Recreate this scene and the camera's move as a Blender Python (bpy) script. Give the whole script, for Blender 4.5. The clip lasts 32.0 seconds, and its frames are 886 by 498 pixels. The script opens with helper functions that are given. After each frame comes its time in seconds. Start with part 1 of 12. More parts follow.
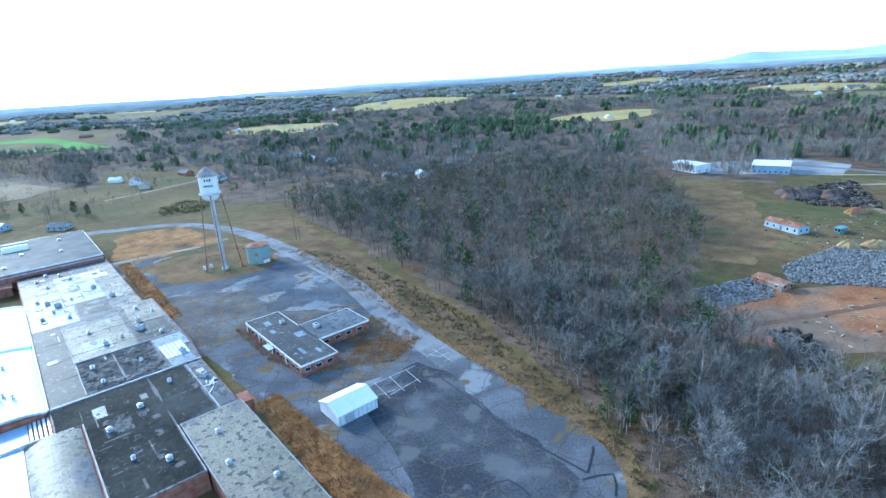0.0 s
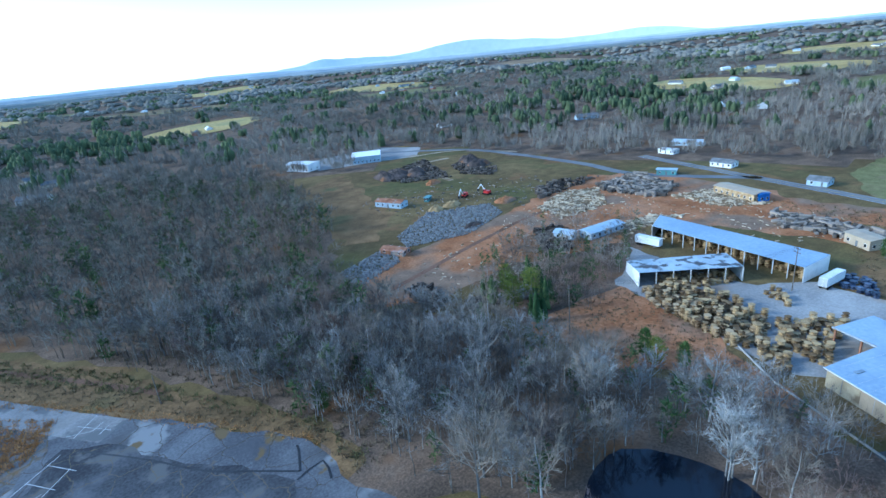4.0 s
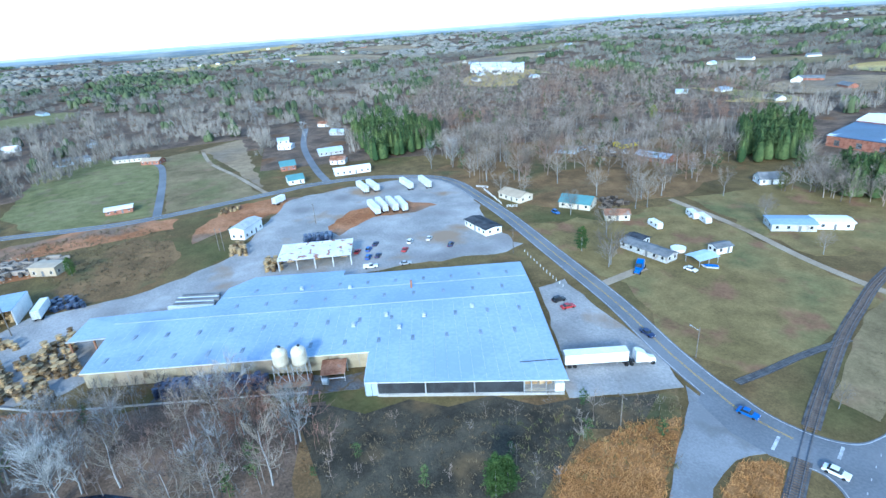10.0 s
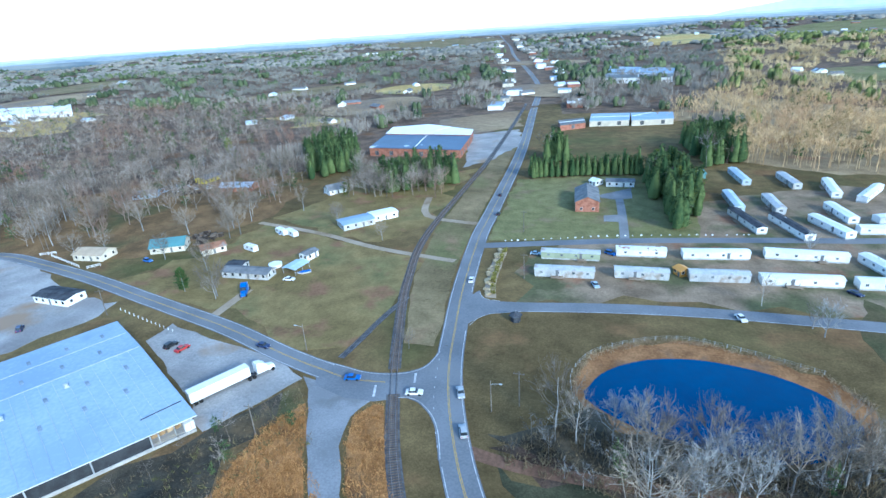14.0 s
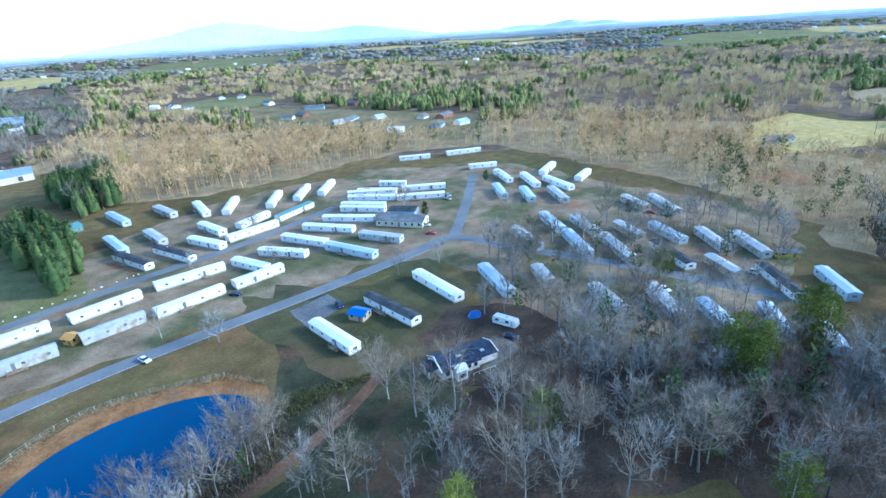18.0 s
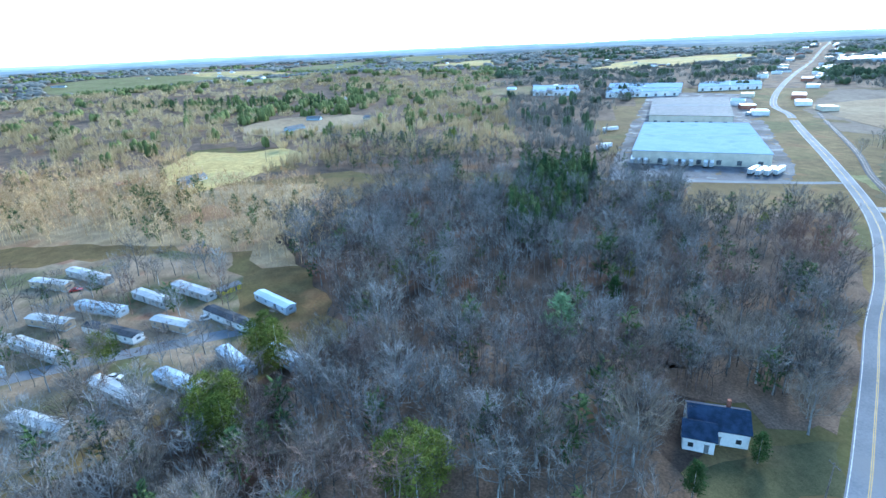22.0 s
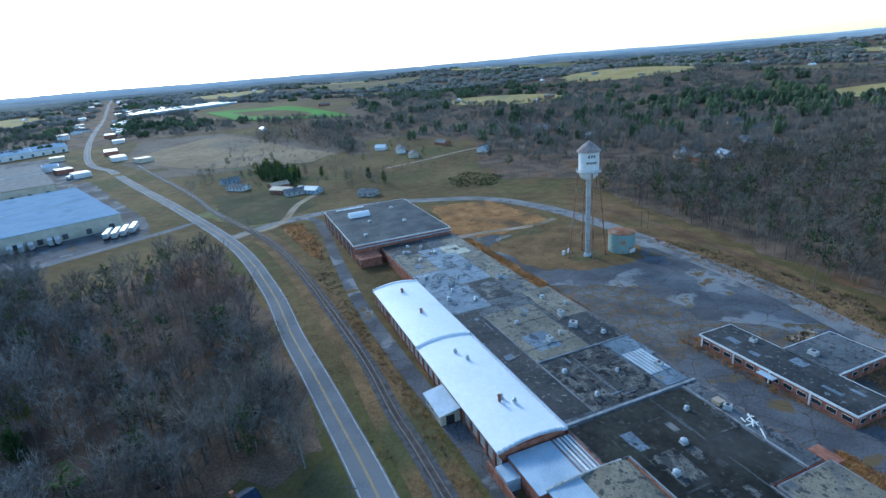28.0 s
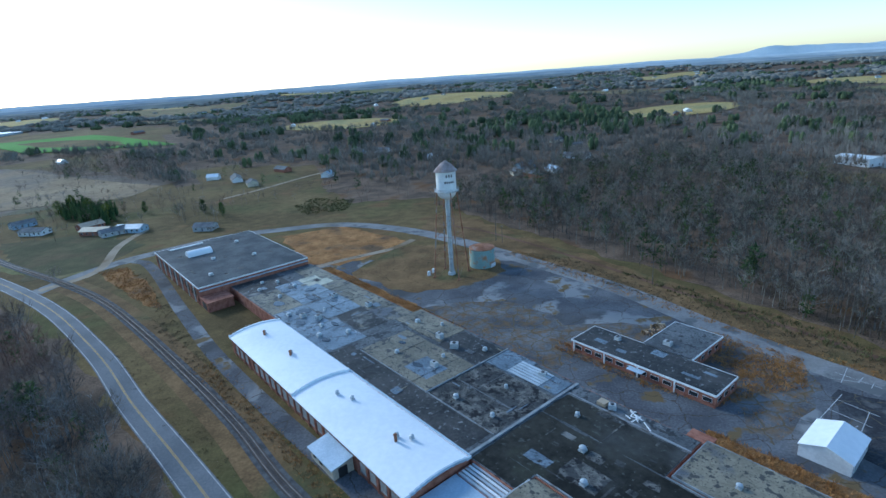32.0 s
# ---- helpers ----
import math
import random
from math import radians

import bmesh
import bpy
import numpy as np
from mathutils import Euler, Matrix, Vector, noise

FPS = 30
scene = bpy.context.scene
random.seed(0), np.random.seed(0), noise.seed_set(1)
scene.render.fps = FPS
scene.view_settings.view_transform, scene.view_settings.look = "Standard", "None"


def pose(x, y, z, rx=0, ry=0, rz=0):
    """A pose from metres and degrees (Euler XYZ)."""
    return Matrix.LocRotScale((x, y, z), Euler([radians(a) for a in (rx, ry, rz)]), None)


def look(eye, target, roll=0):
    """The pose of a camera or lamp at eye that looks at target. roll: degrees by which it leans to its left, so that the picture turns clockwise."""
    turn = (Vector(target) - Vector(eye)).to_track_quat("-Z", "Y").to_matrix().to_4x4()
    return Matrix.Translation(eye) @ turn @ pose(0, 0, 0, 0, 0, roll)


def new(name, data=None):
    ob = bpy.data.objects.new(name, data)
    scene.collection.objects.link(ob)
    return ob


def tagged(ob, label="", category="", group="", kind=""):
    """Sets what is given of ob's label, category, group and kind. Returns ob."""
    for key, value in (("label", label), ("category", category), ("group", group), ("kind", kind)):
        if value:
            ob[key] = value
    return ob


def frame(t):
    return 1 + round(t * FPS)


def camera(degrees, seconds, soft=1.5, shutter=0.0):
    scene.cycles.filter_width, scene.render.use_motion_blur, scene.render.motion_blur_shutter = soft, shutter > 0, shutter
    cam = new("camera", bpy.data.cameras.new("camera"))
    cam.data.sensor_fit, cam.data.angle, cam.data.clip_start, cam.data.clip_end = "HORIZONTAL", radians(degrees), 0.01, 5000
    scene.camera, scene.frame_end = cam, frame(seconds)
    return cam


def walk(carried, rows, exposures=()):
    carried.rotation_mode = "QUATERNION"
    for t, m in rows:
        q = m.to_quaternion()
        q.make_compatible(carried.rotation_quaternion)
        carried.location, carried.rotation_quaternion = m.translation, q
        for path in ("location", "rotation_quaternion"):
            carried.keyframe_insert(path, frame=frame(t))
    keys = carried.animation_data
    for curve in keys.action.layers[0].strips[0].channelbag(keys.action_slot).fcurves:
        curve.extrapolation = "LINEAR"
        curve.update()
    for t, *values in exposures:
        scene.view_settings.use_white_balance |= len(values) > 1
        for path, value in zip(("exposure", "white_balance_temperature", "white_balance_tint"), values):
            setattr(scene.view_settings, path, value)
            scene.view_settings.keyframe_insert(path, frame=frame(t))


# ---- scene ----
cam = camera(79.39, 32.0)


def aim(x, y, z, yaw, pitch, roll):
    """The camera's pose: yaw to the left of +y, pitch up, roll, in degrees."""
    return Matrix.Translation((x, y, z)) @ pose(0, 0, 0, 0, 0, yaw) @ pose(0, 0, 0, 90 + pitch) @ pose(0, 0, 0, 0, 0, roll)


# seconds, x, y, z, yaw, pitch, roll
PATH = [
    (0, 0.00, 0.00, 81.00, -0.002, -17.784, -3.762),
    (0.5, 0.07, -0.30, 81.38, -6.217, -18.240, -4.229),
    (1, -0.06, -0.58, 81.59, -9.733, -18.505, -4.383),
    (1.5, -0.31, -0.81, 81.61, -13.562, -18.726, -4.587),
    (2, -0.72, -1.06, 81.45, -17.765, -18.959, -4.817),
    (2.5, -1.51, -1.49, 81.07, -22.705, -19.146, -5.088),
    (4.5, -6.09, -1.57, 81.34, -47.408, -20.617, -5.812),
    (5, -7.43, -1.78, 80.98, -56.211, -21.144, -5.701),
    (5.5, -8.95, -2.02, 80.54, -65.298, -21.579, -4.951),
    (6, -10.75, -2.18, 80.17, -74.150, -21.852, -5.278),
    (6.5, -12.41, -2.31, 80.18, -80.471, -22.074, -5.083),
    (7, -14.00, -2.39, 80.63, -88.858, -22.491, -4.966),
    (7.5, -15.55, -2.36, 81.16, -95.293, -22.763, -4.810),
    (8, -17.10, -2.37, 81.49, -101.615, -22.877, -4.646),
    (8.5, -18.63, -2.38, 81.66, -106.057, -22.862, -4.476),
    (9, -20.37, -2.47, 81.84, -110.946, -22.817, -4.316),
    (9.5, -21.96, -2.64, 82.12, -115.081, -22.810, -4.269),
    (10, -23.77, -2.62, 82.39, -119.531, -22.754, -4.166),
    (10.5, -25.39, -2.31, 82.62, -123.414, -22.643, -4.040),
    (11, -27.02, -1.96, 82.94, -128.207, -22.558, -3.915),
    (11.5, -28.72, -1.51, 83.24, -131.871, -22.419, -3.831),
    (12, -30.64, -0.96, 83.48, -136.418, -22.286, -3.783),
    (12.5, -32.47, -0.49, 83.78, -140.954, -22.193, -3.791),
    (13, -34.41, 0.30, 84.16, -147.527, -22.212, -3.808),
    (13.5, -36.13, 1.05, 84.52, -153.683, -22.287, -3.850),
    (14, -38.15, 2.53, 85.05, -161.783, -22.410, -3.775),
    (14.5, -40.11, 3.61, 85.14, -169.490, -22.457, -3.746),
    (15, -42.37, 4.63, 84.87, -179.168, -22.422, -3.665),
    (15.5, -44.37, 5.51, 84.82, -186.838, -22.448, -3.584),
    (17.5, -55.83, 6.05, 85.20, -213.555, -22.364, -3.910),
    (18, -58.13, 6.18, 85.08, -220.655, -22.306, -3.406),
    (18.5, -60.41, 6.65, 85.06, -225.689, -22.152, -3.257),
    (19, -62.88, 7.31, 85.08, -231.334, -21.897, -3.120),
    (19.5, -65.31, 7.99, 85.18, -236.673, -21.783, -3.058),
    (20, -67.94, 8.61, 85.24, -244.563, -21.640, -2.977),
    (20.5, -70.49, 9.11, 85.20, -251.866, -21.564, -3.067),
    (21, -72.55, 9.61, 85.07, -260.865, -21.306, -2.700),
    (21.5, -74.50, 10.13, 84.91, -268.634, -21.157, -2.554),
    (22, -76.42, 10.93, 84.94, -277.293, -20.935, -2.560),
    (22.5, -78.22, 11.70, 85.10, -283.532, -20.832, -2.667),
    (23, -80.03, 12.35, 85.43, -289.386, -20.630, -2.644),
    (23.5, -81.88, 12.87, 85.78, -293.827, -20.513, -2.599),
    (24, -83.85, 13.49, 85.81, -299.203, -20.304, -2.632),
    (24.5, -85.98, 14.42, 85.37, -304.563, -20.156, -2.634),
    (25, -88.14, 15.50, 84.81, -310.223, -19.855, -2.874),
    (25.5, -90.25, 16.45, 84.00, -314.848, -19.582, -3.267),
    (27.5, -96.33, 18.84, 84.51, -331.086, -19.140, -4.052),
    (28, -97.57, 19.83, 84.05, -342.017, -19.375, -4.589),
    (28.5, -98.92, 20.65, 83.82, -351.330, -19.657, -4.918),
    (29, -100.25, 21.57, 83.70, -354.674, -19.547, -4.857),
    (29.5, -101.44, 22.37, 83.60, -356.341, -19.362, -4.732),
    (30, -102.66, 23.24, 83.37, -358.210, -19.144, -4.617),
    (30.5, -103.83, 24.07, 83.23, -358.946, -18.908, -4.442),
    (31, -105.00, 25.02, 83.10, -359.245, -18.614, -4.274),
    (31.5, -105.98, 25.82, 82.99, -359.427, -18.416, -4.129),
    (32, -106.90, 26.65, 82.71, -359.661, -18.111, -4.022),
]
EXPOSURES = [(0, 1.6, 4850, 0), (1, 1.25, 4600, 0), (4, 1.15, 4650, 0), (7, 1.45, 4750, 0), (9, 1.55, 4850, 0), (15, 1.45, 4950, 0), (19, 1.7, 4900, 0), (23, 1.85, 4950, 0), (28, 0.65, 5000, 0), (32, 0.5, 4950, 0)]
walk(cam, [(t, aim(*p)) for t, *p in PATH], EXPOSURES)

# world: hazy low sun, bright pale sky
SUN_EL, SUN_AZ = radians(24), radians(50)
world = bpy.data.worlds.new("world")
scene.world = world
world.use_nodes = True
wn, wl = world.node_tree.nodes, world.node_tree.links
sky = wn.new("ShaderNodeTexSky")
sky.sky_type, sky.sun_disc = "NISHITA", False
sky.sun_elevation, sky.sun_rotation = SUN_EL, -SUN_AZ
sky.air_density, sky.dust_density, sky.ozone_density = 1.0, 0.5, 1.0
wn["Background"].inputs["Strength"].default_value = 0.15
wl.new(sky.outputs["Color"], wn["Background"].inputs["Color"])
sun = new("sun", bpy.data.lights.new("sun", "SUN"))
sun.data.energy, sun.data.angle, sun.data.color = 1.6, radians(11), (1.0, 0.93, 0.82)
sun_from = Vector((-math.sin(SUN_AZ) * math.cos(SUN_EL), math.cos(SUN_AZ) * math.cos(SUN_EL), math.sin(SUN_EL)))
sun.matrix_world = look(sun_from * 500, (0, 0, 0))


# ---- materials ----
def material(name, dark, light, scale=1.0, rough=0.8, bump=0.15, metal=0.0, fine=12.0, island=0.0, vary=0.0, low=0.35, high=0.65):
    """A surface with stains at one scale and grain at a finer one. scale: stains a metre."""
    m = bpy.data.materials.new(name)
    m.use_nodes = True
    n, l = m.node_tree.nodes, m.node_tree.links
    b = n["Principled BSDF"]
    b.inputs["Roughness"].default_value, b.inputs["Metallic"].default_value = rough, metal
    if rough >= 0.75:
        b.inputs["Specular IOR Level"].default_value = 0.08
    tc = n.new("ShaderNodeTexCoord")
    big, small = n.new("ShaderNodeTexNoise"), n.new("ShaderNodeTexNoise")
    for tex, s, d in ((big, scale, 5), (small, scale * fine, 3)):
        tex.inputs["Scale"].default_value, tex.inputs["Detail"].default_value = s, d
        l.new(tc.outputs["Object"], tex.inputs["Vector"])
    add = n.new("ShaderNodeMath")
    add.operation = "MULTIPLY_ADD"
    l.new(small.outputs["Fac"], add.inputs[0])
    add.inputs[1].default_value = 0.55
    l.new(big.outputs["Fac"], add.inputs[2])
    last = add
    if island or vary:
        src = n.new("ShaderNodeNewGeometry").outputs["Random Per Island"] if island else n.new("ShaderNodeObjectInfo").outputs["Random"]
        mad = n.new("ShaderNodeMath")
        mad.operation = "MULTIPLY_ADD"
        l.new(src, mad.inputs[0])
        mad.inputs[1].default_value = island or vary
        l.new(add.outputs[0], mad.inputs[2])
        sub = n.new("ShaderNodeMath")
        sub.operation = "SUBTRACT"
        l.new(mad.outputs[0], sub.inputs[0])
        sub.inputs[1].default_value = (island or vary) / 2
        last = sub
    ramp = n.new("ShaderNodeValToRGB")
    ramp.color_ramp.elements[0].position, ramp.color_ramp.elements[1].position = low + 0.275, high + 0.275
    ramp.color_ramp.elements[0].color, ramp.color_ramp.elements[1].color = (*dark, 1), (*light, 1)
    l.new(last.outputs[0], ramp.inputs["Fac"])
    l.new(ramp.outputs["Color"], b.inputs["Base Color"])
    if bump:
        bp = n.new("ShaderNodeBump")
        bp.inputs["Strength"].default_value, bp.inputs["Distance"].default_value = bump, 0.3
        l.new(small.outputs["Fac"], bp.inputs["Height"])
        l.new(bp.outputs["Normal"], b.inputs["Normal"])
    return m


def tint(m, colour, where, width, scale):
    """Adds a third colour to a material where a broad noise runs high: mud, moss, rust."""
    n, l = m.node_tree.nodes, m.node_tree.links
    b = n["Principled BSDF"]
    old = b.inputs["Base Color"].links[0].from_socket
    tex, tc, r, mix = n.new("ShaderNodeTexNoise"), n.new("ShaderNodeTexCoord"), n.new("ShaderNodeMapRange"), n.new("ShaderNodeMix")
    l.new(tc.outputs["Object"], tex.inputs["Vector"])
    tex.inputs["Scale"].default_value, tex.inputs["Detail"].default_value = scale, 6
    r.inputs["From Min"].default_value, r.inputs["From Max"].default_value = where, where + width
    l.new(tex.outputs["Fac"], r.inputs["Value"])
    mix.data_type = "RGBA"
    l.new(r.outputs["Result"], mix.inputs["Factor"])
    l.new(old, mix.inputs["A"])
    mix.inputs["B"].default_value = (*colour, 1)
    l.new(mix.outputs["Result"], b.inputs["Base Color"])
    return m


def tufted(m, low=0.7, high=1.3):
    """Uneven growth: lighter and darker clumps a few metres and a few hands across."""
    n, l = m.node_tree.nodes, m.node_tree.links
    b = n["Principled BSDF"]
    old = b.inputs["Base Color"].links[0].from_socket
    tc, last = n.new("ShaderNodeTexCoord"), None
    for scale, share in ((0.16, 0.45), (0.9, 0.35), (3.2, 0.2)):
        tex, mad = n.new("ShaderNodeTexNoise"), n.new("ShaderNodeMath")
        tex.inputs["Scale"].default_value, tex.inputs["Detail"].default_value = scale, 3
        l.new(tc.outputs["Object"], tex.inputs["Vector"])
        mad.operation = "MULTIPLY_ADD"
        l.new(tex.outputs["Fac"], mad.inputs[0])
        mad.inputs[1].default_value = share
        if last:
            l.new(last.outputs[0], mad.inputs[2])
        else:
            mad.inputs[2].default_value = 0.0
        last = mad
    r, mix = n.new("ShaderNodeMapRange"), n.new("ShaderNodeVectorMath")
    r.inputs["From Min"].default_value, r.inputs["From Max"].default_value = 0.36, 0.64
    r.inputs["To Min"].default_value, r.inputs["To Max"].default_value = low, high
    l.new(last.outputs[0], r.inputs["Value"])
    mix.operation = "SCALE"
    l.new(old, mix.inputs[0])
    l.new(r.outputs["Result"], mix.inputs["Scale"])
    l.new(mix.outputs[0], b.inputs["Base Color"])
    return m


def cracked(m, colour, scale, width):
    """Open joints and cracks, wandering, with weeds or dark dirt in them."""
    n, l = m.node_tree.nodes, m.node_tree.links
    b = n["Principled BSDF"]
    old = b.inputs["Base Color"].links[0].from_socket
    tc, bend, add, vor, r, mix = (n.new("ShaderNode" + k) for k in ("TexCoord", "TexNoise", "VectorMath", "TexVoronoi", "MapRange", "Mix"))
    bend.inputs["Scale"].default_value, bend.inputs["Detail"].default_value = 0.35, 3
    l.new(tc.outputs["Object"], bend.inputs["Vector"])
    add.operation = "MULTIPLY_ADD"
    l.new(bend.outputs["Color"], add.inputs[0])
    add.inputs[1].default_value = (3, 3, 0)
    l.new(tc.outputs["Object"], add.inputs[2])
    vor.feature, vor.voronoi_dimensions = "DISTANCE_TO_EDGE", "2D"
    vor.inputs["Scale"].default_value = scale
    l.new(add.outputs[0], vor.inputs["Vector"])
    r.inputs["From Min"].default_value, r.inputs["From Max"].default_value = width * scale, width * scale * 2.2
    r.inputs["To Min"].default_value, r.inputs["To Max"].default_value = 0.75, 0.0
    l.new(vor.outputs["Distance"], r.inputs["Value"])
    mix.data_type = "RGBA"
    l.new(r.outputs["Result"], mix.inputs["Factor"])
    l.new(old, mix.inputs["A"])
    mix.inputs["B"].default_value = (*colour, 1)
    l.new(mix.outputs["Result"], b.inputs["Base Color"])
    return m


M_GROUND = tint(material("dry_ground", (0.103, 0.073, 0.031), (0.18, 0.128, 0.055), 0.02, 0.95, 0.08, fine=110), (0.1, 0.092, 0.034), 0.5, 0.16, 0.016)
M_LITTER = tint(material("leaf_litter", (0.095, 0.07, 0.05), (0.2, 0.138, 0.094), 0.06, 0.95, 0.4, fine=30), (0.15, 0.083, 0.04), 0.58, 0.1, 0.03)
M_GRASS = tint(material("winter_grass", (0.155, 0.12, 0.06), (0.25, 0.19, 0.1), 0.03, 0.95, 0.1, fine=110), (0.155, 0.145, 0.06), 0.52, 0.14, 0.02)
M_LAWN = tint(material("green_field", (0.15, 0.142, 0.055), (0.215, 0.198, 0.086), 0.02, 0.95, 0.1, fine=110), (0.2, 0.18, 0.08), 0.55, 0.12, 0.02)
M_CROP = material("green_crop", (0.1, 0.24, 0.035), (0.14, 0.31, 0.055), 0.01, 0.95, 0.2, fine=30)
M_TAN = tint(material("tan_field", (0.24, 0.17, 0.1), (0.33, 0.25, 0.15), 0.012, 0.95, 0.1, fine=110), (0.2, 0.16, 0.12), 0.5, 0.15, 0.01)
M_BRUSH = tint(material("orange_broomsedge", (0.24, 0.12, 0.044), (0.42, 0.222, 0.084), 0.12, 0.95, 0.6, fine=20), (0.14, 0.09, 0.05), 0.52, 0.12, 0.06)
M_CLAY = tint(material("red_clay", (0.26, 0.11, 0.045), (0.4, 0.2, 0.1), 0.05, 0.95, 0.4, fine=20), (0.22, 0.15, 0.1), 0.5, 0.1, 0.03)
M_ASPHALT = tint(material("road_asphalt", (0.148, 0.154, 0.164), (0.212, 0.219, 0.23), 0.06, 0.85, 0.05, fine=30), (0.2, 0.198, 0.196), 0.55, 0.15, 0.03)
M_LOT = tint(material("worn_asphalt", (0.09, 0.09, 0.098), (0.172, 0.173, 0.182), 0.07, 0.9, 0.1, fine=25), (0.085, 0.083, 0.083), 0.52, 0.1, 0.035)
M_DARKLOT = tint(material("dark_asphalt", (0.045, 0.045, 0.05), (0.1, 0.1, 0.105), 0.06, 0.9, 0.1, fine=25), (0.17, 0.17, 0.18), 0.56, 0.1, 0.03)
M_GRAVEL = tint(material("pale_gravel", (0.28, 0.27, 0.255), (0.41, 0.39, 0.365), 0.05, 0.95, 0.3, fine=30), (0.24, 0.225, 0.215), 0.52, 0.15, 0.04)
M_CONCRETE = material("concrete", (0.3, 0.29, 0.27), (0.45, 0.43, 0.4), 0.15, 0.9, 0.1)
M_BALLAST = material("rail_ballast", (0.075, 0.073, 0.074), (0.15, 0.145, 0.143), 0.5, 0.95, 0.6)
M_STEEL_RAIL = material("rail_steel", (0.2, 0.17, 0.155), (0.3, 0.27, 0.255), 1.0, 0.6, 0.0, metal=0.8)
M_TIE = material("wooden_tie", (0.09, 0.065, 0.05), (0.2, 0.15, 0.11), 1.5, 0.9, 0.2)
M_BLUEROOF = tint(material("metal_roof", (0.28, 0.365, 0.47), (0.37, 0.455, 0.56), 0.05, 1.0, 0.05, fine=20), (0.25, 0.33, 0.42), 0.55, 0.15, 0.05)
M_WHITEROOF = material("white_roof_coating", (0.8, 0.81, 0.82), (0.9, 0.9, 0.9), 0.06, 0.6, 0.05)
M_WHITE = material("white_paint", (0.66, 0.66, 0.65), (0.84, 0.84, 0.83), 0.15, 0.5, 0.03)
M_OFFWHITE = material("cream_siding", (0.5, 0.45, 0.35), (0.64, 0.58, 0.46), 0.2, 0.6, 0.05)
M_GREYROOF = material("grey_membrane", (0.08, 0.083, 0.086), (0.16, 0.163, 0.166), 0.1, 0.5, 0.1)
M_DARKROOF = tint(material("dark_tar_roof", (0.032, 0.032, 0.032), (0.075, 0.07, 0.066), 0.1, 0.55, 0.1), (0.2, 0.19, 0.17), 0.62, 0.06, 0.08)
M_TANROOF = tint(material("tan_gravel_roof", (0.165, 0.143, 0.102), (0.27, 0.235, 0.167), 0.1, 0.5, 0.15), (0.12, 0.12, 0.13), 0.58, 0.05, 0.07)
M_BRICK = material("red_brick", (0.24, 0.1, 0.065), (0.4, 0.19, 0.13), 0.6, 0.85, 0.15)
M_DARK = material("dark_opening", (0.012, 0.012, 0.014), (0.03, 0.03, 0.033), 0.3, 0.6, 0.0)
M_RUST = tint(material("rusty_metal", (0.2, 0.09, 0.05), (0.38, 0.2, 0.12), 0.3, 0.8, 0.1), (0.3, 0.27, 0.24), 0.55, 0.1, 0.2)
M_GALV = material("galvanised_metal", (0.4, 0.43, 0.45), (0.56, 0.59, 0.61), 0.3, 0.45, 0.03, metal=0.3)
M_WOOD = material("raw_timber", (0.3, 0.2, 0.1), (0.55, 0.42, 0.25), 0.6, 0.8, 0.1, vary=0.3)
M_POLE = material("weathered_pole", (0.1, 0.085, 0.07), (0.22, 0.19, 0.16), 1.0, 0.9, 0.1)
M_BARK = material("grey_bark", (0.18, 0.174, 0.166), (0.41, 0.4, 0.382), 0.15, 0.95, 0.0, vary=0.3)
M_TWIG = material("bare_twigs", (0.135, 0.113, 0.09), (0.32, 0.27, 0.215), 0.05, 0.95, 0.0, vary=0.3)
M_TWIGMIX = material("bare_wood_mixed", (0.074, 0.069, 0.063), (0.29, 0.273, 0.25), 0.1, 0.95, 0.0, fine=5, island=0.14, low=0.4, high=0.62)
M_PINE = material("pine_needles", (0.06, 0.085, 0.016), (0.2, 0.22, 0.045), 0.3, 0.9, 0.0, vary=0.3)
M_PINEMIX = material("pine_needles_mixed", (0.038, 0.068, 0.027), (0.112, 0.148, 0.054), 0.06, 0.9, 0.0, island=0.3)
M_WATER_BLUE = material("blue_dyed_water", (0.001, 0.04, 0.12), (0.002, 0.052, 0.15), 0.02, 0.12, 0.02)
M_WATER_BLUE.node_tree.nodes["Principled BSDF"].inputs["Specular IOR Level"].default_value = 0.25
M_WATER_DARK = material("dark_pond_water", (0.006, 0.009, 0.016), (0.01, 0.013, 0.022), 0.02, 0.1, 0.02)
M_YELLOW = material("yellow_line_paint", (0.42, 0.27, 0.05), (0.55, 0.36, 0.08), 0.6, 0.7, 0.0)
M_LINE = material("white_line_paint", (0.32, 0.32, 0.32), (0.6, 0.6, 0.6), 0.6, 0.7, 0.0)
M_GLASS = material("window_glass", (0.02, 0.025, 0.03), (0.05, 0.055, 0.06), 0.5, 0.1, 0.0)
M_HOMEPANE = material("curtained_window", (0.1, 0.115, 0.13), (0.24, 0.26, 0.28), 0.6, 0.2, 0.0, vary=0.5)
M_TYRE = material("black_rubber", (0.012, 0.012, 0.012), (0.03, 0.03, 0.03), 2.0, 0.8, 0.0)
# Horizon haze is put into this pale blue base colour.
M_HAZEHILL = material("hazy_far_hills", (0.56, 0.62, 0.66), (0.64, 0.7, 0.74), 0.002, 1.0, 0.0)
# Hay straw, its yellow raised to stand in for sunlight on the field.
M_STRAW = tint(material("sunny_hay_field", (0.38, 0.275, 0.1), (0.53, 0.395, 0.155), 0.012, 0.95, 0.1, fine=110), (0.3, 0.27, 0.12), 0.5, 0.15, 0.012)
M_STRIP = tint(material("rough_strip_grass", (0.13, 0.085, 0.04), (0.235, 0.145, 0.068), 0.06, 0.95, 0.4, fine=25), (0.1, 0.092, 0.04), 0.53, 0.12, 0.03)
